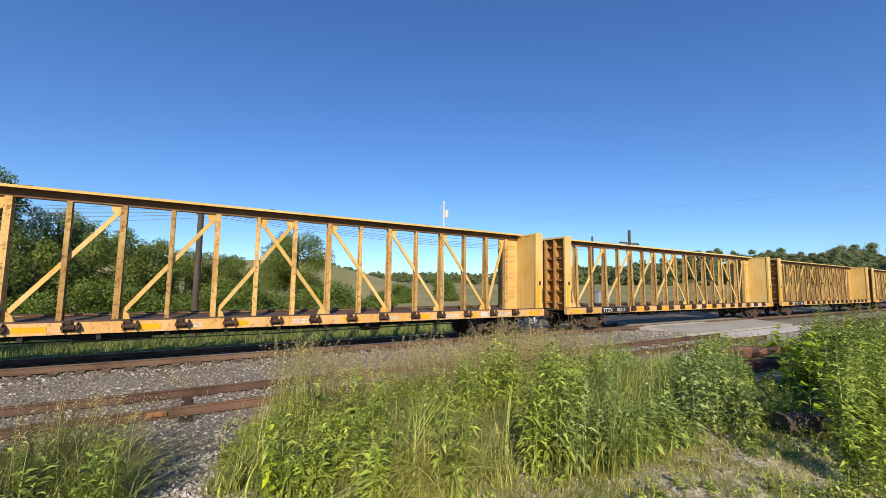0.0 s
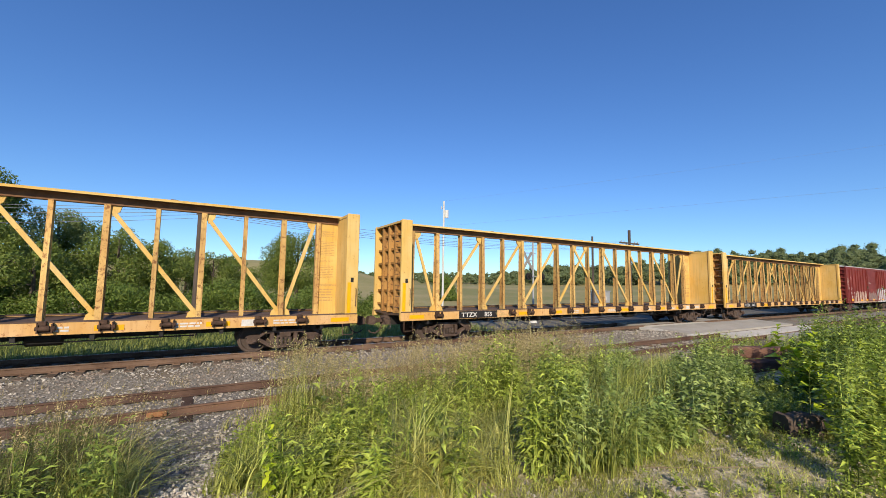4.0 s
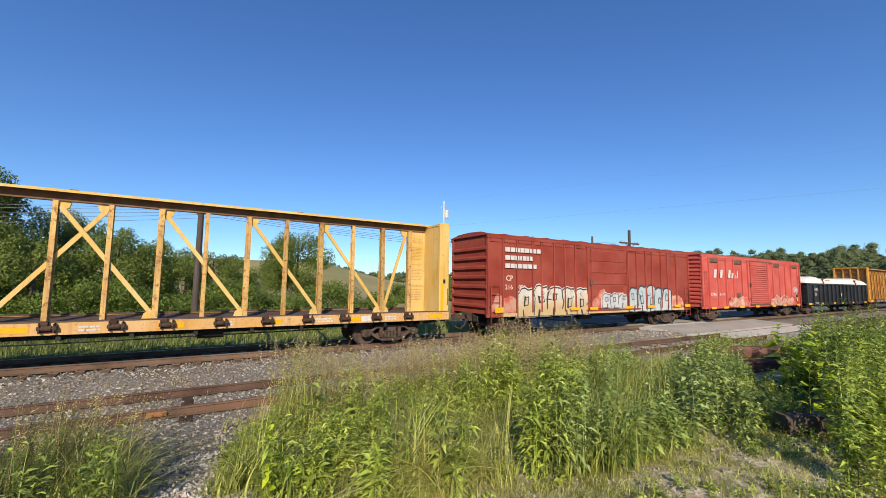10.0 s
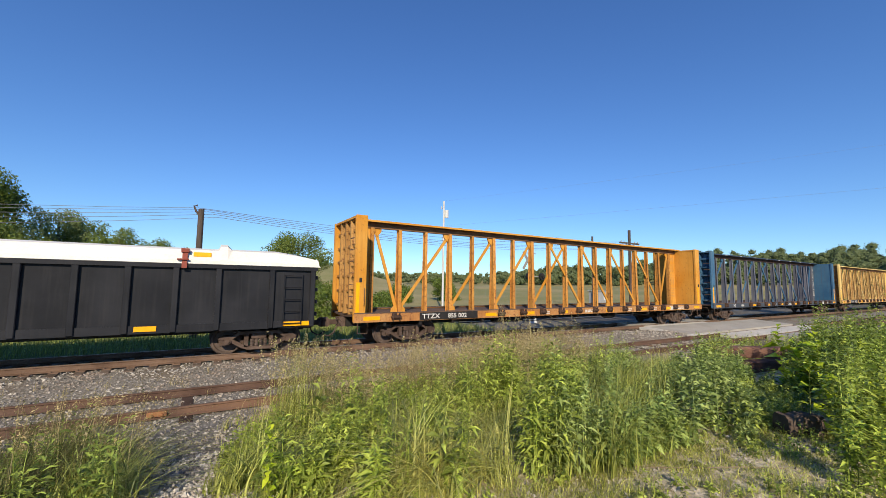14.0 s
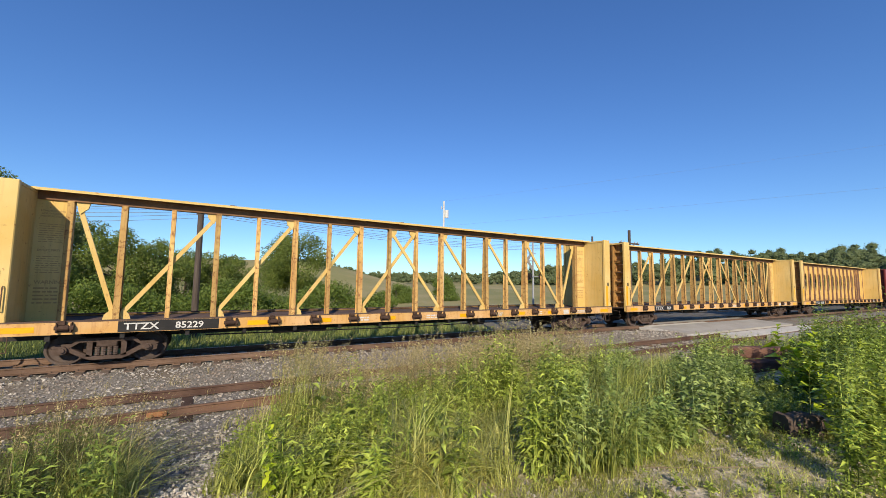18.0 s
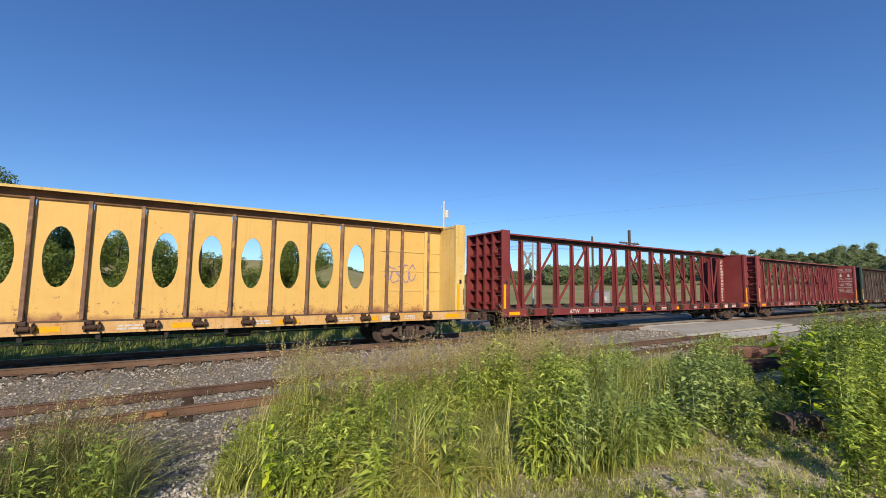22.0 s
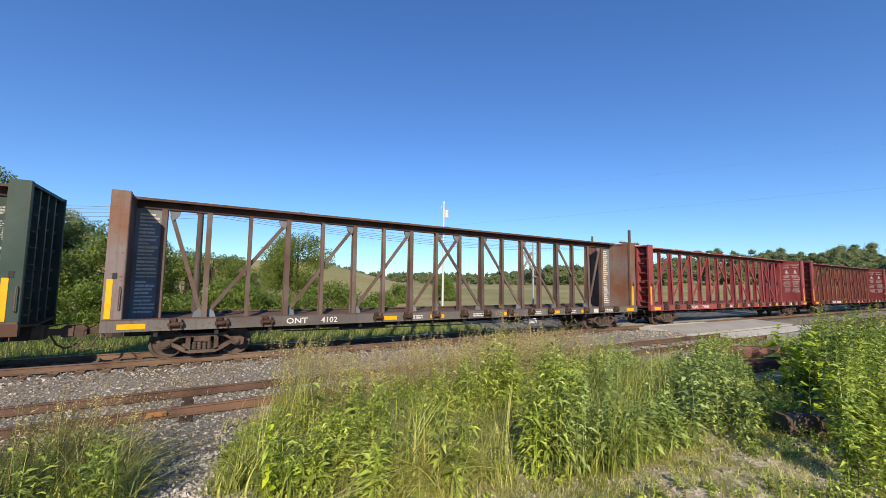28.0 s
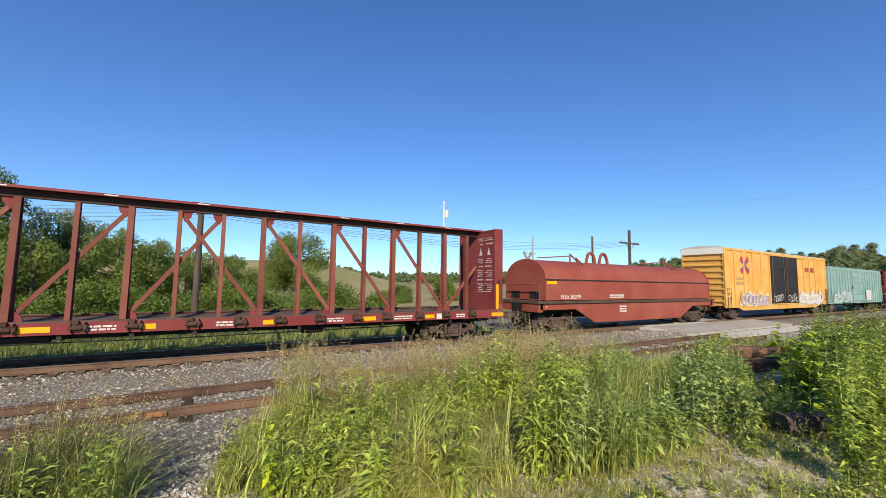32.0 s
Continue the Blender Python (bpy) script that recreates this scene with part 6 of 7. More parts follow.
            tagged(part("notice_text", q, M_WHITE, car, "white stencilled notices on the bulkhead"), kind="stuff")
    if solid:
        # opera-window car: full web with oval holes
        holes = 13
        step = 1.225
        xa = L / 2 - step * 6
        s = Solid()
        for k in range(holes):
            cx = xa + k * step
            n = 20
            ring = [(cx + 0.34 * math.cos(6.28319 * i / n), 2.88 + 0.86 * math.sin(6.28319 * i / n)) for i in range(n)]
            rect = []
            for i in range(n):
                a = 6.28319 * i / n
                dx, dz = math.cos(a), math.sin(a)
                t = min(step / 2 / abs(dx) if abs(dx) > 1e-6 else 1e9, 1.65 / abs(dz) if abs(dz) > 1e-6 else 1e9)
                rect.append((cx + dx * t, 2.82 + dz * t))
            for j, yy in ((0, -0.03), (1, 0.03)):
                vs = [(x, yy, z) for x, z in ring] + [(x, yy, z) for x, z in rect]
                fs = [(i, (i + 1) % n, n + (i + 1) % n, n + i) for i in range(n)]
                s.add(vs, [q[::-1] for q in fs] if j else fs)
            s.add([(x, yy, z) for yy in (-0.03, 0.03) for x, z in ring], [(i, (i + 1) % n, n + (i + 1) % n, n + i) for i in range(n)])
            for sx in (-1, 1):
                for sz in (-1, 1):
                    corner = (cx + sx * step / 2, 2.82 + sz * 1.65)
                    near_pts = sorted(rect, key=lambda p: (p[0] - corner[0]) ** 2 + (p[1] - corner[1]) ** 2)[:2]
                    s.add([(corner[0], -0.03, corner[1])] + [(p[0], -0.03, p[1]) for p in near_pts], [(0, 1, 2)])
        for a, b in ((0.40, xa - step / 2), (xa + step * 12.5, L - 0.40)):
            s.box(a, b, -0.03, 0.03, 1.125, 4.5)
        s.box(0.4, L - 0.4, -0.028, 0.028, 1.035, 1.18)
        s.box(0.4, L - 0.4, -0.028, 0.028, 4.46, 4.5)
        part("web_panel", s, M_OVALWEB, car, "full web plate with oval openings")
        xs = [xa + step * (k - 0.5) for k in range(14)] + [1.02, 2.25, 2.9, L - 1.02, L - 2.25, L - 2.9]
        for x in xs:
            part("web_stiffener", Solid().soft(x - 0.05, x + 0.05, -0.15, -0.03, 1.125, 4.5, 0.01), M_STIFF, car)
        for a, b in ((0.42, 3.2), (L - 3.2, L - 0.42)):
            for z in (1.95, 2.75, 3.55):
                part("web_rib", Solid().box(a, b, -0.06, -0.03, z, z + 0.04), paint_m, car)
    else:
        def post_mesh(w, d0, d1):
            q = Solid()
            for s in (-1, 1):
                a, b = (s * d0, s * d1)
                q.hexa([(-w, a - 0.012, 1.04), (w, a - 0.012, 1.04), (w, a + 0.012, 1.04), (-w, a + 0.012, 1.04),
                        (-w, b - 0.012, 4.46), (w, b - 0.012, 4.46), (w, b + 0.012, 4.46), (-w, b + 0.012, 4.46)])
            q.hexa([(-w * 0.55, -d0, 1.04), (w * 0.55, -d0, 1.04), (w * 0.55, d0, 1.04), (-w * 0.55, d0, 1.04),
                    (-w * 0.55, -d1, 4.46), (w * 0.55, -d1, 4.46), (w * 0.55, d1, 4.46), (-w * 0.55, d1, 4.46)])
            return q.mesh("post", post_m)
        wide_me, slim_me = post_mesh(0.078, 0.17, 0.09), post_mesh(0.06, 0.13, 0.08)
        for k, x in enumerate(POSTS):
            part("post", wide_me if (k % 2 == 0) == (k < 8) else slim_me, post_m, car, at=pose(x, 0, 0))
        pairs = [(1.2, 4.3, POSTS[0], 1.25)] if not newer else [(POSTS[0], 1.15, 0.32, 3.08)]
        for k in (0, 2, 4, 6):
            pairs.append((POSTS[k], 1.25, POSTS[k + 2], 4.3))
        allp = pairs + [(L - a, za, L - b, zb) for a, za, b, zb in pairs]
        for x0, z0, x1, z1 in allp:
            sg = 1 if x1 > x0 else -1
            part("diagonal", Solid().beam((x0 + 0.1 * sg, 0.028 * sg, z0), (x1 - 0.1 * sg, 0.028 * sg, z1), 0.12, 0.05), brace_m or paint_m, car)
            for x, z, d in ((x0, z0, sg), (x1, z1, -sg)):
                up = z > 2.8
                zz = 4.48 if up else 1.045
                w, hgt = 0.34, (-0.36 if up else 0.36)
                if newer and abs(x - (0.32 if x < L / 2 else L - 0.32)) < 0.1:
                    continue
                part("gusset", Solid().slab([(x, zz), (x + w * d, zz), (x + w * 0.85 * d, zz + hgt * 0.55), (x + 0.12 * d, zz + hgt)][::-d if up else d], -0.035, 0.035), gusset_m or paint_m, car)
    for flip in (False, True):
        bulkhead(car, bulk_m or paint_m, flip, ink, rnd, P_YBACK if ink is M_BROWNINK else bulk_m or paint_m, L)
    for k in range(17):
        x = POSTS[0] - 0.75 + 1.225 * k + rnd.uniform(-0.08, 0.08)
        if at[0] - 0.2 < x < at[1] + 0.22 * len(number):
            continue
        part("winch", WINCH_ME, M_WINCH, car, at=pose(x, -1.46, 0))
    for k, x in enumerate((0.35, 5.6, 7.6, 10.1, 13.3, 16.2, 18.6, 22.1)):
        x += rnd.uniform(-0.3, 0.3) if 0 < k < 7 else 0
        if not at[0] - 0.7 < x < at[1] + 0.22 * len(number):
            part("reflector", STRIPE_ME, M_STRIPE, car, at=pose(x, -1.461, 0.93))
    tone = M_WHITE
    if mark == "TTZX":
        part("number_patch", Solid().box(at[0] - 0.12, at[1] + 0.19 * len(number) + 0.12, -1.462, -1.46, 0.87, 1.16), M_BLACK, car, "black patch behind the number")
    if mark:
        letters("reporting_mark", mark, 0.25, tone, car, at[0], -1.466, 0.93, 1.2)
        letters("car_number", number, 0.25, tone, car, at[1], -1.466, 0.93, 1.1)
    else:
        bars("stencil_text", tone, car, at[0], -1.466, 0.92, 1.0, 0.2, 1, rnd, fill=0.9)
        bars("stencil_text", tone, car, at[1], -1.466, 0.92, 1.2, 0.2, 1, rnd, fill=0.9)
    for x in (8.9, 11.9, 15.0, 17.6, 20.3):
        bars("stencil_text", tone, car, x, -1.463, 0.92, rnd.uniform(0.4, 0.8), 0.16, 2, rnd, fill=0.6)
    part("stencil_plate", Solid().box(19.4, 19.75, -1.464, -1.46, 0.90, 1.10), M_WHITE, car, "white inspection stencil")
    for x in (0.15, L - 0.5):
        st = Solid().path([(x, -1.42, 0.88), (x, -1.43, 0.48), (x + 0.36, -1.43, 0.48), (x + 0.36, -1.42, 0.88)], 0.016, 5)
        part("sill_step", st, M_RUST, car)
    add_couplers(car, L)
    add_trucks(car, front, (2.33, L - 2.33))
    CARS.append((car, front))
    return car


def boxcar(front, L, top, paint_m, label, door, style, roof_m=None, posts=10, post_d=0.075, end_m=None, bottom=0.76, seams=None):
    """Box car with ribs, door, ladders, corrugated ends and a ribbed roof."""
    car = thing("box_car", label, "railcar", "cars of the freight train")
    hw = 1.42
    body = Solid()
    body.box(0.12, L - 0.12, -hw, hw, 0.98, top - 0.16)
    part("body", body, paint_m, car)
    # sills and side frame
    for s in (-1, 1):
        q = Solid()
        y0, y1 = sorted((s * (hw + 0.02), s * (hw - 0.06)))
        q.box(0.0, L, y0, y1, bottom + 0.1, 1.02)
        if style == "double":
            q.slab([(1.8, bottom + 0.1), (L - 1.8, bottom + 0.1), (L - 2.6, bottom - 0.12), (2.6, bottom - 0.12)][::-1], y0 + 0.005, y1 - 0.005)
        part("side_sill", q, paint_m, car)
        r = Solid().box(0.0, L, min(s * (hw + 0.05), s * (hw - 0.05)), max(s * (hw + 0.05), s * (hw - 0.05)), top - 0.30, top - 0.14)
        part("top_rail", r, paint_m, car)
    d0, d1 = door
    n = posts
    xs = [0.0 + (d0 - 0.1) * k / (n // 2) for k in range(n // 2 + 1)] + [d1 + 0.1 + (L - d1 - 0.1) * k / (n // 2) for k in range(n // 2 + 1)]
    xs = seams or xs
    rib = Solid().soft(-0.032 if style == "panel" else -0.055, 0.032 if style == "panel" else 0.055, -hw - post_d, -hw + 0.01, 1.02, top - 0.30, 0.012).mesh("side_post", paint_m)
    for x in xs:
        part("side_post", rib, paint_m, car, at=pose(min(max(x, 0.06), L - 0.06), 0, 0))
    if style in ("panel", "coral"):
        for a, b in zip(xs, xs[1:]):
            if b - a > 2.0 or b <= a + 0.3:
                continue
            part("panel_cap", Solid().slab([(a + 0.10, top - 0.45), (b - 0.10, top - 0.45), (b - 0.10, top - 0.30), (a + 0.10, top - 0.30)], -hw - 0.035, -hw), paint_m, car)
    # door
    if style == "double":
        mid = (d0 + d1) / 2
        for a, b in ((d0, mid - 0.01), (mid + 0.01, d1)):
            dd = Solid().soft(a, b, -hw - 0.07, -hw, 1.05, top - 0.32, 0.02)
            dr = part("door", dd, M_BLACK, car, "black plug door")
            for k in range(4):
                z = 1.35 + k * (top - 2.0) / 4
                part("door_rib", Solid().soft(a + 0.08, b - 0.08, -hw - 0.10, -hw - 0.07, z, z + (top - 2.2) / 4 - 0.06, 0.01), M_BLACK, dr)
            for x in (a + 0.25, b - 0.25):
                part("lock_bar", Solid().cyl((x, -hw - 0.13, 1.1), (x, -hw - 0.13, top - 0.4), 0.02, 6), M_RUST, dr)
    else:
        dr = part("door", Solid().soft(d0, d1, -hw - 0.06, -hw, 1.08, top - 0.34, 0.02), paint_m, car)
        if style == "coral":
            k, z = 0, 1.2
            while z < top - 0.55:
                part("door_rib", Solid().soft(d0 + 0.12, d1 - 0.12, -hw - 0.105, -hw - 0.06, z, z + 0.085, 0.02), paint_m, dr)
                z += 0.15
        else:
            rows = 5
            for k in range(rows):
                z = 1.15 + k * (top - 1.6) / rows
                part("door_rib", Solid().soft(d0 + 0.08, d1 - 0.08, -hw - 0.085, -hw - 0.06, z, z + (top - 1.6) / rows - 0.07, 0.012), paint_m, dr)
        for x in (d0 + 0.12, d1 - 0.12):
            part("lock_bar", Solid().cyl((x, -hw - 0.11, 1.1), (x, -hw - 0.11, top - 0.4), 0.02, 6), paint_m, dr)
        part("door_latch", Solid().soft(d0 + 0.02, d0 + 0.2, -hw - 0.14, -hw - 0.06, 2.3, 2.6, 0.01).beam((d0 - 0.25, -hw - 0.1, 1.35), (d0 + 0.2, -hw - 0.1, 1.6), 0.04, 0.03), M_RUST, dr)
    for z in (1.03, top - 0.34):
        part("door_track", Solid().box(d0 - 0.2, d1 + (d1 - d0) * 0.35, -hw - 0.08, -hw - 0.01, z - 0.035, z + 0.035), M_RUST if style == "coral" else paint_m, car)
    # roof
    rf = Solid().run([(-hw - 0.06, top - 0.16), (-hw - 0.06, top - 0.12), (-0.9, top - 0.02), (0, top + 0.02), (0.9, top - 0.02), (hw + 0.06, top - 0.12), (hw + 0.06, top - 0.16)][::-1], 0.0, L)
    roof = part("roof", rf, roof_m or paint_m, car)
    for k in range(13):
        x = 0.1 + k * (L - 0.2) / 12
        part("roof_rib", Solid().run([(-hw - 0.07, top - 0.13), (-0.9, top + 0.015), (0, top + 0.055), (0.9, top + 0.015), (hw + 0.07, top - 0.13)][::-1], x - 0.05, x + 0.05), roof_m or paint_m, roof)
    # ends
    for flip in (False, True):
        e = Solid()
        x0 = L - 0.12 if flip else 0.12
        dx = 1 if flip else -1
        e.box(min(x0, x0 + 0.02 * dx), max(x0, x0 + 0.02 * dx), -hw, hw, 0.98, top - 0.16)
        ew = part("end_wall", e, end_m or paint_m, car, "corrugated end wall")
        z = 1.2
        while z < top - 0.45:
            a = [(x0, z - 0.02), (x0 + 0.12 * dx, z + 0.06), (x0 + 0.12 * dx, z + 0.15), (x0, z + 0.23)]
            part("end_rib", Solid().slab(a if dx < 0 else a[::-1], -hw + 0.06, hw - 0.06), end_m or paint_m, ew)
            z += 0.42 if style != "coral" else 0.26
        for s in (-1, 1):
            part("corner_post", Solid().soft(min(x0, x0 + 0.1 * dx), max(x0, x0 + 0.1 * dx), min(s * hw, s * (hw - 0.1)), max(s * hw, s * (hw - 0.1)), 0.9, top - 0.16, 0.015), paint_m, car)
    # ladders
    for x in (0.16, L - 0.62):
        ld = Solid()
        rungs = 7 if style == "coral" else 4
        for k in range(rungs):
            z = 1.15 + 0.36 * k
            ld.cyl((x, -hw - 0.12, z), (x + 0.46, -hw - 0.12, z), 0.016, 5)
        for xx in (x, x + 0.46):
            ld.cyl((xx, -hw - 0.12, 0.55), (xx, -hw - 0.12, 1.15 + 0.36 * (rungs - 1)), 0.018, 5)
        ld.cyl((x, -hw - 0.12, 0.55), (x + 0.46, -hw - 0.12, 0.55), 0.016, 5)
        for xx in (x, x + 0.46):
            ld.cyl((xx, -hw - 0.12, 1.3), (xx, -hw, 1.3), 0.016, 5)
        part("ladder", ld, paint_m if style != "double" else M_BLACK, car)
    u = Solid().box(0.1, L - 0.1, -0.3, 0.3, 0.6, 0.98)
    for k in range(9):
        x = 1.0 + k * (L - 2) / 8
        u.box(x - 0.05, x + 0.05, -hw + 0.05, hw - 0.05, 0.74, 0.98)
    u.cyl((L * 0.4, -0.8, 0.72), (L * 0.4 + 0.9, -0.8, 0.72), 0.2, 10)
    part("underframe", u, M_BLACK, car)
    add_couplers(car, L)
    add_trucks(car, front, (1.85, L - 1.85))
    CARS.append((car, front))
    return car


STRIPE_BIG = make_stripe(0.48, 0.23)


def reflectors(car, xs, y, z, tall=0.14):
    for k, x in enumerate(xs):
        part("reflector", STRIPE_BIG if k == 0 and tall > 0.14 else STRIPE_ME, M_STRIPE, car, at=pose(x, y, z))


def gondola(front, L):
    car = thing("gondola_car", "black steel gondola with white fibreglass cover", "railcar", "cars of the freight train")
    hw, top = 1.45, 2.66
    for s in (-1, 1):
        y0, y1 = sorted((s * hw, s * (hw - 0.05)))
        part("side_wall", Solid().box(0.2, L, y0, y1, 0.80, top), P_BLACKCAR, car)
    part("floor", Solid().box(0.06, L - 0.06, -hw + 0.05, hw - 0.05, 0.98, 1.03), P_BLACKCAR, car)
    for s in (-1, 1):
        y = s * hw
        q = Solid().box(0.16, L + 0.04, min(y - 0.02 * s, y + 0.1 * s), max(y - 0.02 * s, y + 0.1 * s), top - 0.03, top + 0.09)
        part("top_chord", q, P_BLACKCAR, car)
        q = Solid().slab([(0, 0.94), (1.4, 0.80), (L - 1.4, 0.80), (L, 0.94), (L, 1.02), (0, 1.02)], min(y, y + 0.05 * s), max(y, y + 0.05 * s))
        part("side_sill", q, P_BLACKCAR, car)
    st = Solid().soft(-0.075, 0.075, -hw - 0.10, -hw, 0.82, top - 0.03, 0.015).mesh("side_post", P_BLACKCAR)
    for x in (0.27, 1.76, 3.18, 4.24, 5.3, 6.36, 7.42, 8.46, 9.5, 10.56, 11.64, 12.72, 13.78, 15.25, 16.5):
        part("side_post", st, P_BLACKCAR, car, at=pose(x, 0, 0))
    part("hatch_plate", Solid().soft(0.40, 1.0, -hw - 0.035, -hw, 1.62, 2.25, 0.012), P_BLACKCAR, car)
    # cover: shallow hipped lid with raised humps
    c = Solid()
    prof = [(-hw - 0.10, top + 0.09), (-hw - 0.09, top + 0.20), (-hw + 0.08, top + 0.52), (-hw + 0.5, top + 0.60), (hw - 0.5, top + 0.60), (hw - 0.08, top + 0.52), (hw + 0.09, top + 0.20), (hw + 0.10, top + 0.09)]
    n = len(prof)
    stations = [(-0.05, 0.12), (0.58, 0.96), (2.55, 0.96), (2.85, 1.22), (3.06, 1.24), (3.10, 0.97), (4.8, 0.95), (L - 2.9, 0.95), (L - 2.85, 0.98), (L - 2.8, 1.25), (L - 2.62, 1.25), (L - 2.5, 0.98), (L - 1.2, 0.98), (L - 0.55, 0.80), (L + 0.08, 0.55), (L + 0.12, 0.15)]
    vs = [(x, y, top + 0.09 + (z - top - 0.09) * k) for x, k in stations for y, z in prof]
    fs = [(j * n + i, (j + 1) * n + i, (j + 1) * n + i + 1, j * n + i + 1) for j in range(len(stations) - 1) for i in range(n - 1)]
    c.add(vs, fs + [tuple(range(n)), tuple(range((len(stations) - 1) * n, len(stations) * n))[::-1]])
    cv = part("cover", c, M_COVER, car, "white fibreglass cover")
    part("logo_plate", Solid().add([(4.75, -hw - 0.035, top + 0.33), (6.0, -hw - 0.035, top + 0.33), (6.0, -hw + 0.02, top + 0.45), (4.75, -hw + 0.02, top + 0.45)], [(0, 1, 2, 3)]), M_BROWNINK, cv)
    part("reflector", Solid().add([(13.1, -hw - 0.05, top + 0.30), (13.55, -hw - 0.05, top + 0.30), (13.55, -hw + 0.01, top + 0.43), (13.1, -hw + 0.01, top + 0.43)], [(0, 1, 2, 3)]), M_STRIPE, cv)
    part("warning_tag", Solid().box(1.24, 1.40, -hw - 0.064, -hw - 0.06, 0.88, 1.0), P_CORAL, car, "pink tag")
    for x in (4.0, 12.9):
        cl = Solid().beam((x, -hw - 0.16, top - 0.05), (x, -hw - 0.05, top + 0.42), 0.13, 0.05).beam((x, -hw - 0.05, top + 0.42), (x, -hw + 0.3, top + 0.5), 0.13, 0.05)
        cl.cyl((x - 0.18, -hw - 0.16, top + 0.2), (x + 0.1, -hw - 0.16, top + 0.2), 0.025, 6).soft(x - 0.1, x + 0.1, -hw - 0.12, -hw, top + 0.4, top + 0.52, 0.01)
        part("cover_clamp", cl, P_COIL, car, "rust-red cover clamp")
    for x, flip in ((0.2, -1), (L, 1)):
        e = Solid().box(min(x, x - 0.06 * flip), max(x, x - 0.06 * flip), -hw + 0.05, hw - 0.05, 0.8, top)
        for k in range(4):
            z = 1.15 + 0.4 * k
            e.box(min(x, x + 0.1 * flip), max(x, x + 0.1 * flip), -hw + 0.1, hw - 0.1, z, z + 0.12)
        part("end_wall", e, P_BLACKCAR, car)
    ld = Solid()
    for k in range(5):
        ld.cyl((L - 1.0, -hw - 0.12, 0.95 + 0.38 * k), (L - 0.45, -hw - 0.12, 0.95 + 0.38 * k), 0.016, 5)
    ld.cyl((L - 1.0, -hw - 0.12, 0.9), (L - 1.0, -hw - 0.12, 2.55), 0.016, 5).cyl((L - 0.45, -hw - 0.12, 0.9), (L - 0.45, -hw - 0.12, 2.55), 0.016, 5)
    part("ladder", ld, P_BLACKCAR, car)
    part("underframe", Solid().box(0.1, L - 0.1, -0.3, 0.3, 0.6, 0.98), M_BLACK, car)
    letters("reporting_mark", "MHFX", 0.35, M_WHITE, car, 1.98, -hw - 0.006, 2.06, 0.95)
    letters("car_number", "5781", 0.35, M_WHITE, car, 2.08, -hw - 0.006, 1.67, 0.9)
    letters("load_limit", "LD LMT 216000\nLT WT 70000", 0.13, M_WHITE, car, 1.90, -hw - 0.056, 1.02, 1.0)
    s = Solid().add([(8.98, -hw - 0.006, 1.52), (9.18, -hw - 0.006, 1.72), (8.98, -hw - 0.006, 1.92), (8.78, -hw - 0.006, 1.72)], [(0, 1, 2, 3)])
    part("placard", s, M_WHITE, car, "white diamond placard")
    for x in (0.3, 3.42, 6.55, 8.7, 11.85, L - 0.98):
        part("reflector", STRIPE_ME, M_STRIPE, car, at=pose(x, -hw - 0.06, 0.86) @ Matrix.Diagonal((1.4 if x in (0.3, L - 0.98) else 0.8, 1, 1, 1)))
    add_couplers(car, L)
    add_trucks(car, front, (1.6, L - 1.6))
    CARS.append((car, front))


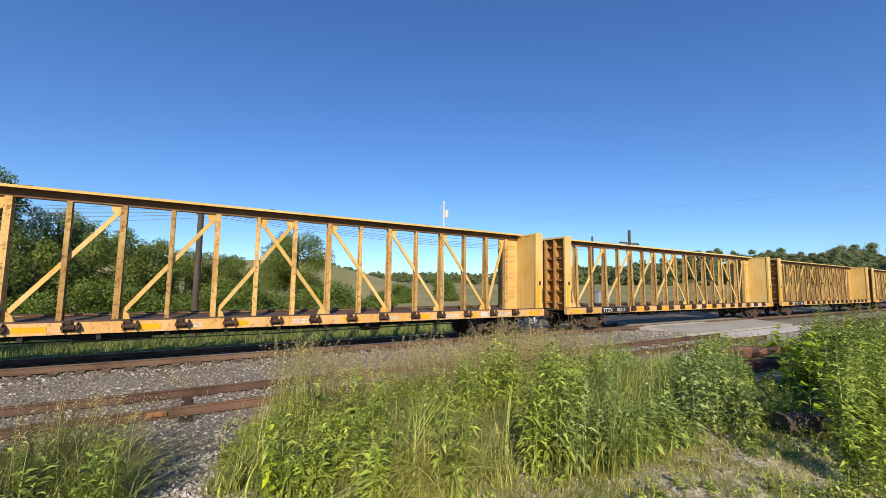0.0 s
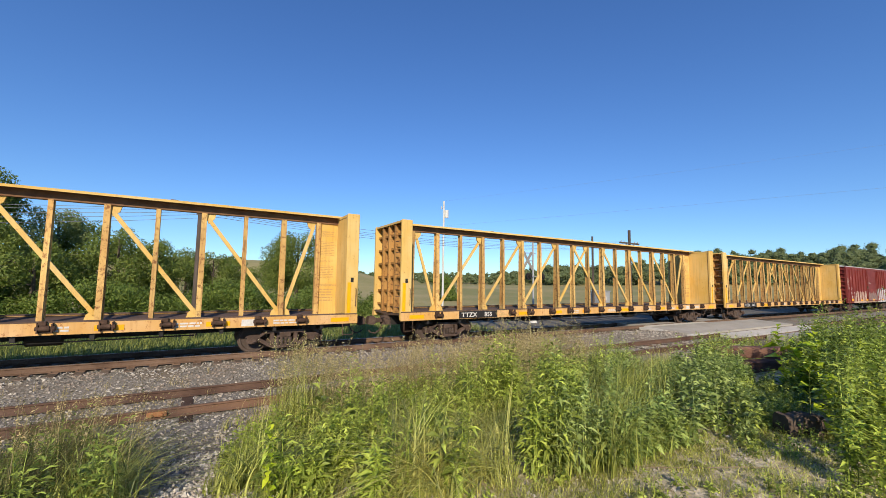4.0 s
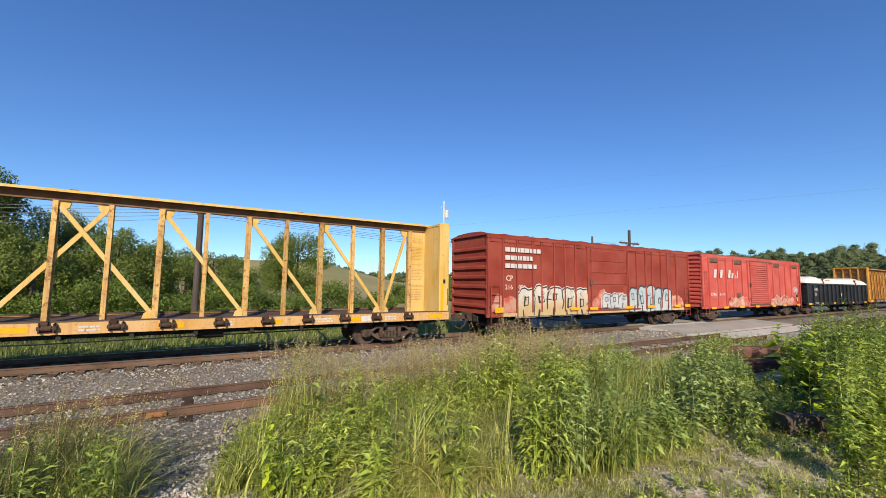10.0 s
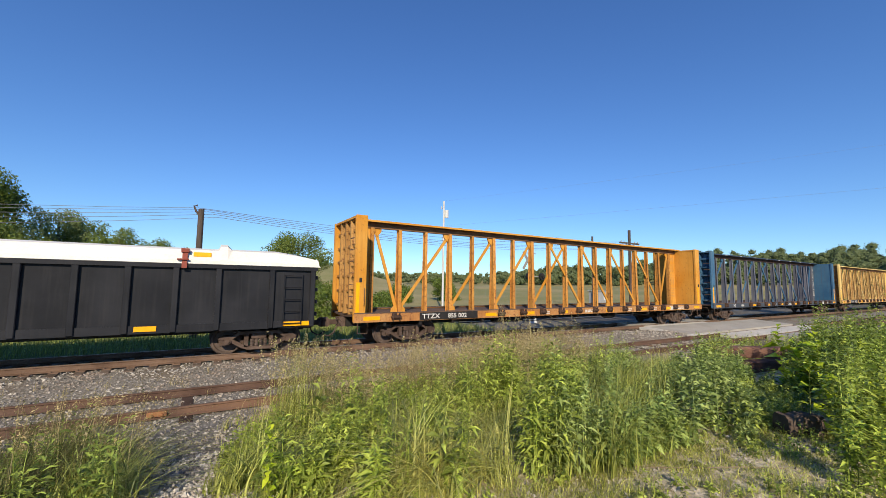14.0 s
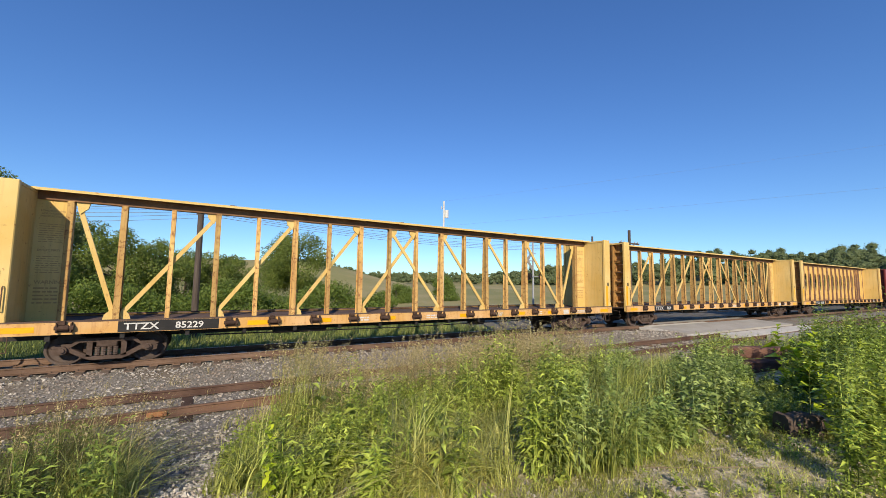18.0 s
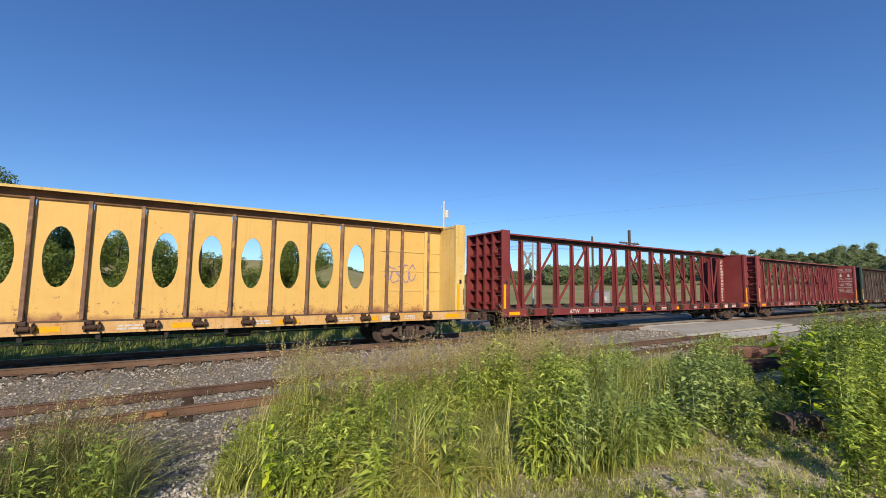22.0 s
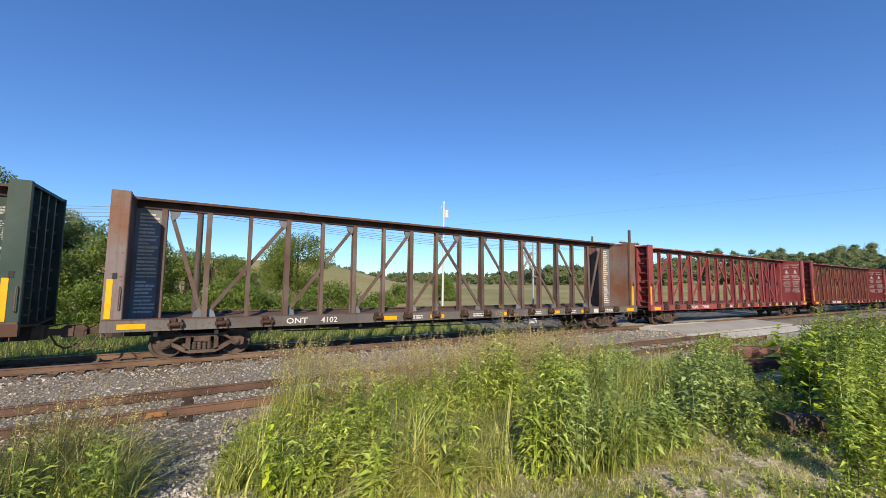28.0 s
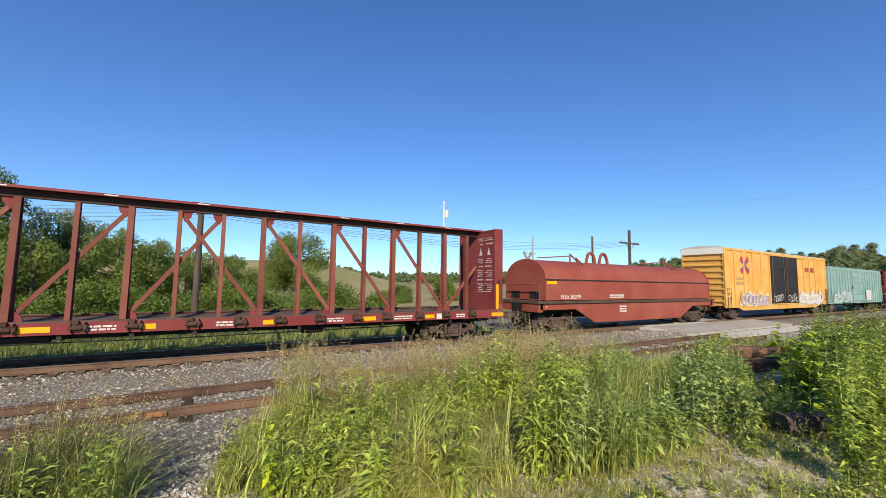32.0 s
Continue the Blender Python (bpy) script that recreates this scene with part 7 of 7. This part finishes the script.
def coil_car(front, L):
    car = thing("coil_car", "brick-red covered coil car with rounded hood", "railcar", "cars of the freight train")
    hw = 1.42
    hood = Solid()
    n = 12
    prof = [(-hw, 1.55), (-hw, 2.55)] + [(-hw * math.cos(math.pi * i / n), 2.55 + 1.0 * math.sin(math.pi * i / n)) for i in range(1, n)] + [(hw, 2.55), (hw, 1.55)]
    m = len(prof)
    xs = (0.55, L - 0.55)
    hood.add([(x, y, z) for x in xs for y, z in prof], [(i, i + 1, m + i + 1, m + i) for i in range(m - 1)] + [tuple(range(m))[::-1], tuple(range(m, 2 * m))])
    hd = part("hood", hood, P_COIL, car, "rounded brick-red hood")
    part("hood_seam", Solid().box(0.5, L - 0.5, -hw - 0.03, -hw, 2.50, 2.56), M_BLACK, hd)
    for x in (0.56, L - 0.56):
        part("hood_band", Solid().run([(y * 1.015, 1.55 + (z - 1.55) * 1.012) for y, z in prof][::-1], x - 0.04, x + 0.04), P_COIL, hd)
    for x in (3.6, L - 3.6):
        b = Solid().path([(x - 0.35, -0.5, 3.45), (x, -0.2, 3.95), (x + 0.35, -0.5, 3.45)], 0.045, 6).path([(x, -0.2, 3.85), (x - 2.2, 0.0, 3.66)], 0.03, 5).path([(x - 0.3, -1.1, 3.1), (x, -0.6, 3.72), (x + 0.3, -1.1, 3.1)], 0.045, 6)
        part("lifting_bracket", b, P_COIL, hd)
    for dx in (5.5, 6.6):
        pts = [(dx + 0.36 * math.cos(math.pi * i / 8), 0, 3.5 + 0.62 * math.sin(math.pi * i / 8)) for i in range(9)]
        part("lifting_eye", Solid().path(pts, 0.09, 8), P_COIL, hd)
    # Black plates painted as the shade inside the hood's end openings.
    for x in (0.52, L - 0.52):
        d = -1 if x < 1 else 1
        for y in (-1.0, 0.35):
            part("end_opening", Solid().box(min(x, x + 0.02 * d), max(x, x + 0.02 * d), y, y + 0.62, 1.62, 1.95), M_BLACK, hd)
    s = Solid().box(0, L, -hw - 0.1, hw + 0.1, 1.40, 1.52)
    part("walkway", s, M_TRUCK, car)
    for sd in (-1, 1):
        y0, y1 = sorted((sd * hw, sd * (hw - 0.06)))
        part("side_plate", Solid().slab([(0.2, 1.10), (2.6, 1.10), (4.0, 0.40), (L - 4.0, 0.40), (L - 2.6, 1.10), (L - 0.2, 1.10), (L - 0.2, 1.42), (0.2, 1.42)], y0, y1), P_COIL, car)
    part("underframe", Solid().box(0, L, -0.35, 0.35, 0.62, 1.4), M_BLACK, car)
    for x in (0.05, L - 0.35):
        e = Solid().box(x, x + 0.3, -hw, hw, 1.0, 1.42).path([(x + 0.1, -hw, 1.5), (x + 0.1, -hw, 2.3), (x + 0.1, hw, 2.3), (x + 0.1, hw, 1.5)], 0.025, 6)
        part("end_rail", e, P_COIL, car)
    letters("reporting_mark", "PLRX 302979", 0.24, M_WHITE, car, 1.55, -hw - 0.006, 1.62, 1.05)
    bars("stencil_text", M_WHITE, car, 5.2, -hw - 0.006, 1.62, 1.2, 0.22, 2, RND)
    bars("stencil_text", M_WHITE, car, 6.0, -hw - 0.006, 0.85, 0.6, 0.4, 3, RND)
    part("reflector", STRIPE_ME, M_STRIPE, car, at=pose(0.65, -hw - 0.006, 2.32))
    bars("notice_text", M_WHITE, car, 0.5, -hw - 0.03, 1.2, 0.1, 0.1, 1, RND)
    add_couplers(car, L)
    add_trucks(car, front, (1.7, L - 1.7))
    CARS.append((car, front))

P_GREYRUST = paint("rust_brown_bulkhead", (0.25, 0.11, 0.06), (0.15, 0.065, 0.035), 0.85, (0.24, 0.20, 0.19), 0.65, 0.6, 0.3)
P_REDPOST = paint("rust_stained_red_posts", (0.22, 0.055, 0.048), (0.17, 0.08, 0.045), 1.1, (0.30, 0.11, 0.08), 0.6, 0.6, 0.35)
P_SLATE = paint("slate_blue_grey_paint", (0.17, 0.19, 0.22), (0.20, 0.10, 0.06), 0.6, (0.24, 0.26, 0.29), 0.65, 0.6, 0.3)
M_SLATE = surf("slate_blue_spray", (0.07, 0.085, 0.12), (0.14, 0.16, 0.20), 3.0, 30.0, 0.6, 0, 0, 0.01, 0.05)


def sill_paint(car, x0, x1, material):
    part("graffiti_sill", Solid().add([(x0, -1.444, 0.87), (x1, -1.444, 0.87), (x1, -1.444, 1.015), (x0, -1.444, 1.015)], [(0, 1, 2, 3)]), material, car, "overspray on the sill")


# the consist, from the first car in view to the last
YEL = "faded yellow centre-beam lumber flat car, empty, rust-streaked"
centerbeam(-9.40, "TTZX", "852", P_YELLOW, YEL, post_m=P_YPOST, sill_m=P_YSILL, web_m=M_CHORDWEB, seed=1)
centerbeam(15.14, "TTZX", "85219", P_YELLOW2, YEL, post_m=P_YPOST, sill_m=P_YSILL, web_m=M_CHORDWEB, seed=2)
centerbeam(39.75, "TTZX", "864", P_YELLOW, YEL, post_m=P_YPOST, sill_m=P_YSILL, web_m=M_CHORDWEB, seed=3)
centerbeam(64.45, "TTZX", "855", P_YELLOW, YEL, post_m=P_YPOST, sill_m=P_YSILL, web_m=M_CHORDWEB, seed=4)
centerbeam(88.90, "TTZX", "865", P_YELLOW, YEL, post_m=P_YPOST, sill_m=P_YSILL, web_m=M_CHORDWEB, seed=5)

HW = 1.42
c = boxcar(113.45, 15.9, 4.70, P_BOXRED, "maroon box car with spray-painted lower side", (6.42, 9.62), "panel", roof_m=M_ROOF, seams=(0.06, 1.1, 1.95, 2.94, 3.75, 4.54, 5.42, 6.35, 9.7, 10.3, 10.89, 11.69, 12.4, 13.16, 14.37, 15.84))
letters("reporting_mark", "CP", 0.34, M_WHITE, c, 1.35, -HW - 0.006, 2.18)
letters("car_number", "214", 0.32, M_WHITE, c, 1.2, -HW - 0.006, 1.79)
letters("car_number", "714", 0.32, M_WHITE, c, 2.06, -HW - 0.006, 1.79)
bars("stencil_text", M_WHITE, c, 1.5, -HW - 0.006, 1.3, 0.35, 0.3, 3, RND)
scrawl(c, 0.15, 2.7, 0.75, 0.8, -HW, RND, M_PINK, 7, 0.02)
scrawl(c, 1.15, 3.2, 0.5, 0.4, -HW, RND, M_PINK, 6, 0.015)
scrawl(c, 15.0, 2.2, 0.7, 0.8, -HW, RND, M_PINK, 6, 0.03)
bars("stencil_text", M_WHITE, c, 6.9, -HW - 0.09, 2.9, 0.7, 0.12, 1, RND)
sill_paint(c, 2.0, 14.7, M_TANSPRAY)
mural(c, 2.1, 6.3, 1.03, 1.55, -HW - 0.001, M_FADE_RED, "worn tan sprayed ground", 5, 0.35)
M_MISTLINE = surf("pale_pink_line", (0.62, 0.48, 0.42), (0.46, 0.30, 0.26), 2.0, 30.0, 0.65, 0, 0, 0.01, 0.1)
M_LILAC = surf("lilac_grey_spray", (0.42, 0.38, 0.39), (0.52, 0.49, 0.48), 2.0, 30.0, 0.65, 0, 0, 0.01, 0.1)
throwup(c, 2.65, 6.2, 0.92, 2.12, -HW - 0.024, 4, RND, M_TANSPRAY, M_MISTLINE, "worn tan spray-painted forms with pale outlines", 0.03)
throwup(c, 6.62, 9.45, 1.12, 1.98, -HW - 0.088, 4, RND, M_GREYSPRAY, M_SMOKE, "worn grey spray-painted forms across the door", 0.03)
mural(c, 9.75, 15.0, 1.03, 2.35, -HW - 0.001, M_AQUA, "aqua sprayed ground", 8, 0.35)
sill_paint(c, 9.8, 14.7, M_LILAC)
throwup(c, 10.2, 14.75, 0.90, 2.15, -HW - 0.024, 4, RND, M_LILAC, M_WHITE, "lilac-grey spray-painted forms with white outlines", 0.05, M_SLATE)
scrawl(c, 14.95, 1.55, 0.7, 0.4, -HW, RND, M_PALE, 4, 0.035)
scrawl(c, 0.5, 2.2, 0.5, 0.3, -HW, RND, M_PINK, 5, 0.02)
reflectors(c, (1.13, 3.95, 5.7, 8.1, 11.4, 14.2), -HW - 0.10, 1.06, 0.2)

centerbeam(130.70, "TTZX", "845801", P_YELLOW, YEL, post_m=P_YPOST, sill_m=P_YSILL, web_m=M_CHORDWEB, seed=6)

c = boxcar(155.62, 15.85, 4.58, P_BOXRED2, "rust-red box car with large pale graffiti", (6.45, 9.62), "panel", seams=(0.06, 0.85, 1.67, 2.61, 3.18, 4.0, 4.72, 5.47, 6.38, 9.7, 10.46, 11.29, 11.92, 12.82, 13.5, 14.41, 15.79))
NAME = "white painted company name as plain blocks"
blocks("name_block", M_WHITE, c, 0.97, -HW - 0.064, 3.72, 0.20, (0.28, 0.24, 0.24, 0.24, 0.24, 0.12, 0.24, 0.24), 0.04, 0, NAME)
blocks("name_block", M_WHITE, c, 0.97, -HW - 0.064, 3.36, 0.20, (0.26, 0.24, 0.24, 0.12, 0.22, 0.12, 0.22), 0.04, 0, NAME)
blocks("name_block", M_WHITE, c, 0.97, -HW - 0.064, 3.00, 0.20, (0.26, 0.24, 0.12, 0.22, 0.30, 0.24, 0.24), 0.04, 0, NAME)
letters("reporting_mark", "CP", 0.34, M_PINK, c, 1.05, -HW - 0.006, 2.44)
letters("car_number", "216", 0.3, M_PINK, c, 1.0, -HW - 0.006, 2.06)
letters("car_number", "081", 0.3, M_PINK, c, 1.78, -HW - 0.006, 2.06)
sill_paint(c, 0.9, 15.2, M_CREAMWHITE)
mural(c, 0.25, 2.4, 1.03, 1.75, -HW - 0.001, M_FADE_CORAL, "pinkish sprayed patch", 13, 0.4)
throwup(c, 1.75, 6.35, 0.84, 2.18, -HW - 0.024, 5, RND, M_CREAMWHITE, M_INK, "cream and white spray-painted forms with black outlines", 0.07, M_WHITE)
mural(c, 6.6, 9.5, 1.12, 1.9, -HW - 0.087, M_FADE_CORAL, "pink sprayed ground on the door", 17, 0.3)
throwup(c, 7.4, 9.45, 1.12, 1.92, -HW - 0.090, 3, RND, M_PALE, M_SLATE, "grey-white spray-painted forms across the door", 0.05, M_WHITE)
mural(c, 9.75, 15.2, 1.03, 1.75, -HW - 0.001, M_FADE_CORAL, "faded pink sprayed patch", 19, 0.35)
throwup(c, 9.75, 13.8, 0.86, 2.25, -HW - 0.024, 5, RND, M_ICE, M_INK, "ice-blue spray-painted forms with black outlines", 0.09)
reflectors(c, (0.35, 5.0, 6.4, 9.3, 11.3, 14.0, 15.1), -HW - 0.13, 1.06, 0.2)

c = boxcar(173.05, 15.85, 4.58, P_CORAL, "faded coral-red box car with rust and graffiti", (6.55, 9.6), "coral", post_d=0.09, seams=(0.06, 0.88, 2.05, 3.17, 4.25, 5.52, 6.42, 9.72, 10.62, 11.8, 12.9, 14.1, 15.25, 15.79))
for x, w, h in ((1.42, 0.34, 0.55), (2.25, 0.32, 0.55), (3.38, 0.30, 0.55), (3.84, 0.26, 0.36), (4.42, 0.09, 0.40), (4.64, 0.09, 0.55)):
    blocks("name_block", M_WHITE, c, x, -HW - 0.066, 2.92, h, (w,), 0.03, 0.13 * h / 0.55, NAME)
letters("reporting_mark", "CPAA", 0.27, M_WHITE, c, 1.0, -HW - 0.066, 1.72, 1.05)
letters("car_number", "211166", 0.25, M_WHITE, c, 2.15, -HW - 0.066, 1.72)
for x in (0.93, 4.3, 10.68, 14.15):
    part("hatch_cap", Solid().soft(x, x + 1.1, -HW - 0.10, -HW, 3.95, 4.22, 0.015), M_RUST, c, "rust-brown hatch cover")
    part("hatch", Solid().soft(x + 0.05, x + 1.0, -HW - 0.06, -HW, 1.5, 3.9, 0.02), P_CORAL, c)
part("vent", Solid().soft(4.6, 5.15, -HW - 0.08, -HW - 0.055, 1.55, 1.9, 0.01), M_RUST, c)
mural(c, 3.2, 6.4, 0.92, 1.6, -HW - 0.098, M_FADE_CORAL, "faded beige sprayed patch", 23, 0.4)
mural(c, 9.8, 14.3, 0.95, 1.5, -HW - 0.098, M_FADE_CORAL, "faded beige sprayed patch", 29, 0.4)
for q in ([(9.9, 1.35), (10.6, 1.4), (10.95, 1.75), (11.75, 1.45)], [(11.7, 1.5), (12.4, 1.72), (13.0, 1.55)], [(12.7, 1.3), (13.3, 1.05), (13.85, 0.95)], [(10.9, 1.5), (10.8, 1.05), (11.6, 1.0)]):
    g = Solid()
    stroke_polys(g, q, 0.05, -HW - 0.104)
    tagged(part("graffiti_line", g, M_PINK, c, "faded cream spray-painted line"), kind="stuff")
for q in ([(11.3, 1.35), (11.75, 1.0), (12.3, 1.3)], [(12.4, 1.45), (12.6, 1.0)], [(10.2, 1.25), (10.45, 1.0)]):
    g = Solid()
    stroke_polys(g, q, 0.2, -HW - 0.101)
    tagged(part("graffiti_fill", g, M_TANSPRAY, c, "worn brown and beige spray"), kind="stuff")
part("stencil_plate", Solid().box(14.75, 15.2, -HW - 0.066, -HW - 0.06, 1.55, 1.78), M_BLACK, c, "black and white stencil box")
part("stencil_frame", Solid().box(14.72, 14.75, -HW - 0.066, -HW - 0.06, 1.52, 1.81).box(15.2, 15.23, -HW - 0.066, -HW - 0.06, 1.52, 1.81).box(14.75, 15.2, -HW - 0.066, -HW - 0.06, 1.78, 1.81).box(14.75, 15.2, -HW - 0.066, -HW - 0.06, 1.52, 1.55), M_WHITE, c)
part("reflector", STRIPE_BIG, M_STRIPE, c, at=pose(14.9, -HW - 0.066, 1.22))
scrawl(c, 14.4, 1.9, 0.75, 0.5, -HW - 0.06, RND, M_PALE, 6, 0.06)
reflectors(c, (0.87, 2.52, 4.8, 7.2, 10.0, 12.0, 14.75), -HW - 0.13, 0.84)

gondola(190.0, 16.6)
centerbeam(207.95, "TTZX", "855 002", P_ORANGE, "orange-yellow centre-beam lumber flat car, empty, rust-streaked", post_m=P_OPOST, sill_m=P_OSILL, web_m=M_CHORDWEB, seed=7)
centerbeam(232.50, "HS", "606", P_BLUE, "faded blue centre-beam lumber flat car, empty and rusty", newer=False, seed=8, ink=M_PALE, sill_m=P_BLUESILL, post_m=paint("greyed_blue_paint", (0.12, 0.13, 0.165), (0.15, 0.10, 0.08), 0.75, (0.19, 0.20, 0.23), 0.6, 0.6, 0.4), chord_m=P_NAVY, web_paint=P_BLUEWEB, slots=True)
centerbeam(257.05, "TTZX", "85229", P_YELLOW2, YEL, post_m=P_YPOST, sill_m=P_YSILL, web_m=M_CHORDWEB, seed=9)
centerbeam(281.34, "TTZX", "864", P_YELLOW2, YEL, post_m=P_YPOST, sill_m=P_YSILL, web_m=M_CHORDWEB, seed=10)
c = centerbeam(305.83, "TTZX", "86328", P_YELLOW2, "faded yellow centre-beam flat car with oval openings", solid=True, sill_m=P_YSILL, web_m=M_CHORDWEB, seed=11)
M_SILVER = surf("silver_spray", (0.40, 0.40, 0.42), (0.30, 0.30, 0.34), 2, 30, 0.5, 0, 0, 0.01, 0)
throwup(c, 0.95, 2.7, 2.0, 3.1, -0.036, 3, RND, M_SILVER, M_INK, "silver spray-painted forms with black outlines", 0.05)
ring = Solid()
stroke_polys(ring, [(3.02 + 0.46 * math.cos(0.449 * i), 2.8 + 0.40 * math.sin(0.449 * i)) for i in range(15)], 0.03, -0.036)
tagged(part("scribbled_tag", ring, M_INK, c, "black sprayed ring"), kind="stuff")
scrawl(c, 20.1, 2.2, 1.3, 0.8, -0.04, RND, M_PURPLE, 5, 0.03)
bars("scribbled_text", M_INK, c, 2.75, -0.036, 2.68, 0.55, 0.2, 1, RND, fill=0.7)
centerbeam(330.85, "ATW", "300  901", P_RED, "oxide-red centre-beam lumber flat car, empty", M_WHITE, seed=12, at=(4.15, 5.5), worn=M_WHITE)
centerbeam(355.52, "SOO", "600408", P_RED2, "faded red centre-beam lumber flat car, empty", M_WHITE, newer=True, seed=13, at=(4.3, 5.3), L=22.75)
centerbeam(380.00, "CN", "623", P_GREEN, "dark green rusty centre-beam lumber flat car, empty", M_WHITE, seed=14, post_m=P_RUSTPOST, sill_m=P_BROWN, chord_m=P_BROWN, at=(4.2, 5.2))
centerbeam(404.55, "ONT", "4102", P_GREY, "grey and rust-brown centre-beam lumber flat car, empty", M_WHITE, seed=15, post_m=P_RUSTPOST, chord_m=P_BROWN, bulk_m=P_GREYRUST, at=(4.6, 5.7), web_paint=P_SLATE, worn=M_RUSTWHITE, brace_m=P_RUSTPOST, gusset_m=P_SLATE)
centerbeam(428.88, "NOKL", "738183", P_RED2, "faded red centre-beam lumber flat car, empty", M_WHITE, newer=True, seed=16, at=(4.3, 5.6), L=22.75)
centerbeam(453.42, "", "000000", P_RED, "oxide-red centre-beam lumber flat car, empty", M_WHITE, newer=True, seed=17, post_m=P_REDPOST, brace_m=P_REDPOST, at=(4.3, 5.6), L=22.75)
coil_car(478.2, 15.9)
c = boxcar(495.7, 19.0, 5.2, P_BOXYEL, "bright yellow box car with black doors and graffiti", (7.2, 12.4), "double", roof_m=M_ROOF, end_m=P_BOXYEL)
part("logo_shape", Solid().beam((2.5, -HW - 0.006, 3.3), (3.6, -HW - 0.006, 4.5), 0.28, 0.004).beam((3.6, -HW - 0.012, 3.3), (2.5, -HW - 0.012, 4.5), 0.28, 0.004), plain("logo_red", (0.55, 0.04, 0.06)), c, "red crossed logo shape")
part("logo_shape", Solid().beam((2.35, -HW - 0.018, 3.5), (3.75, -HW - 0.018, 4.3), 0.1, 0.004).beam((2.35, -HW - 0.022, 4.3), (3.75, -HW - 0.022, 3.5), 0.1, 0.004), plain("logo_blue", (0.05, 0.09, 0.35)), c, "blue crossed logo shape")
part("name_bar", Solid().box(14.2, 16.2, -HW - 0.008, -HW - 0.004, 3.7, 4.1), P_BOXRED2, c, "red company name as a plain bar")
bars("stencil_text", M_BROWNINK, c, 1.5, -HW - 0.006, 2.4, 1.5, 0.7, 2, RND)
mural(c, 2.0, 6.9, 0.92, 2.0, -HW - 0.056, patchy("yellow_purple_mural", [(0.58, 0.34, 0.08), (0.55, 0.52, 0.50), (0.30, 0.22, 0.36), (0.62, 0.45, 0.12)], 1.2), "faded purple and white sprayed patch", 37, 0.4)
scrawl(c, 2.3, 1.05, 4.2, 0.85, -HW - 0.085, RND, M_CHALK, 7, 0.12)
scrawl(c, 2.3, 1.05, 4.2, 0.85, -HW - 0.10, RND, M_PURPLE, 8, 0.05)
mural(c, 12.3, 17.6, 0.9, 1.9, -HW - 0.056, M_PALE, "white sprayed patch", 31, 0.5)
scrawl(c, 12.7, 1.0, 4.8, 0.8, -HW - 0.085, RND, M_WHITE, 7, 0.16)
part("end_cap", Solid().box(-0.02, 0.0, -HW - 0.02, HW + 0.02, 4.62, 5.06), M_COVER, c, "white-painted top of the end wall")
scrawl(c, 7.5, 1.15, 1.6, 0.6, -HW - 0.12, RND, M_WHITE, 5, 0.05)
scrawl(c, 10.2, 1.15, 1.8, 0.6, -HW - 0.12, RND, M_WHITE, 5, 0.05)
c = boxcar(515.15, 16.8, 4.5, P_TEAL, "pale teal ribbed box car with aqua graffiti", (6.6, 10.2), "panel", posts=16, post_d=0.08)
mural(c, 1.0, 6.5, 0.95, 1.9, -HW - 0.085, M_AQUA, "aqua sprayed patch", 41, 0.5)
scrawl(c, 1.3, 1.0, 5.0, 0.9, -HW - 0.09, RND, M_PALE, 7, 0.10)
scrawl(c, 1.3, 1.0, 5.0, 0.9, -HW - 0.10, RND, M_SLATE, 6, 0.04)
part("door_patch", Solid().box(11.0, 12.6, -HW - 0.09, -HW - 0.085, 1.1, 2.2), M_PALE, c)
boxcar(533.6, 15.9, 4.5, P_BOXRED, "maroon box car at the rear of view", (6.4, 9.5), "panel")


# ---- what moves: the whole train rolls by at one speed, its wheels turning ----
def motions():
    for car, front in CARS:
        rows = [(t, pose(front - SPEED * t, TRACK_Y, 0)) for t in (0.0, 8.0, 16.0, 24.0, 32.0)]
        walk(car, rows)
    spin = SPEED / 0.42
    for ws, d, u in WHEELS:
        # turning while the axle is within sight and near; steps of one frame
        t0, t1 = max(0.0, (u - 34.0) / SPEED), min(32.0, (u + 8.0) / SPEED)
        rows = [(0.0, pose(d, 0, 0.42))]
        if t1 > t0:
            for k in range(frame(t0), frame(t1) + 1):
                t = (k - 1) / FPS
                if 0.0 < t < 32.0:
                    rows.append((t, pose(d, 0, 0.42, 0, -math.degrees(spin * (t - t0)) % 360.0, 0)))
        rows.append((32.0, rows[-1][1]))
        walk(ws, rows)
    # the wind rocks the tall tufts a little
    for k, (tf, x, y) in enumerate(SWAY):
        z = ground_z(x, y) - 0.02
        rows = []
        for i in range(65):
            t = i * 0.5
            a = 2.2 * math.sin(1.9 * t + 1.3 * k) + 1.3 * math.sin(3.1 * t + 0.7 * k)
            rows.append((t, pose(x, y, z, 0.5 * math.sin(1.3 * t + k), 2.0 + a, 0)))
        walk(tf, rows)


motions()
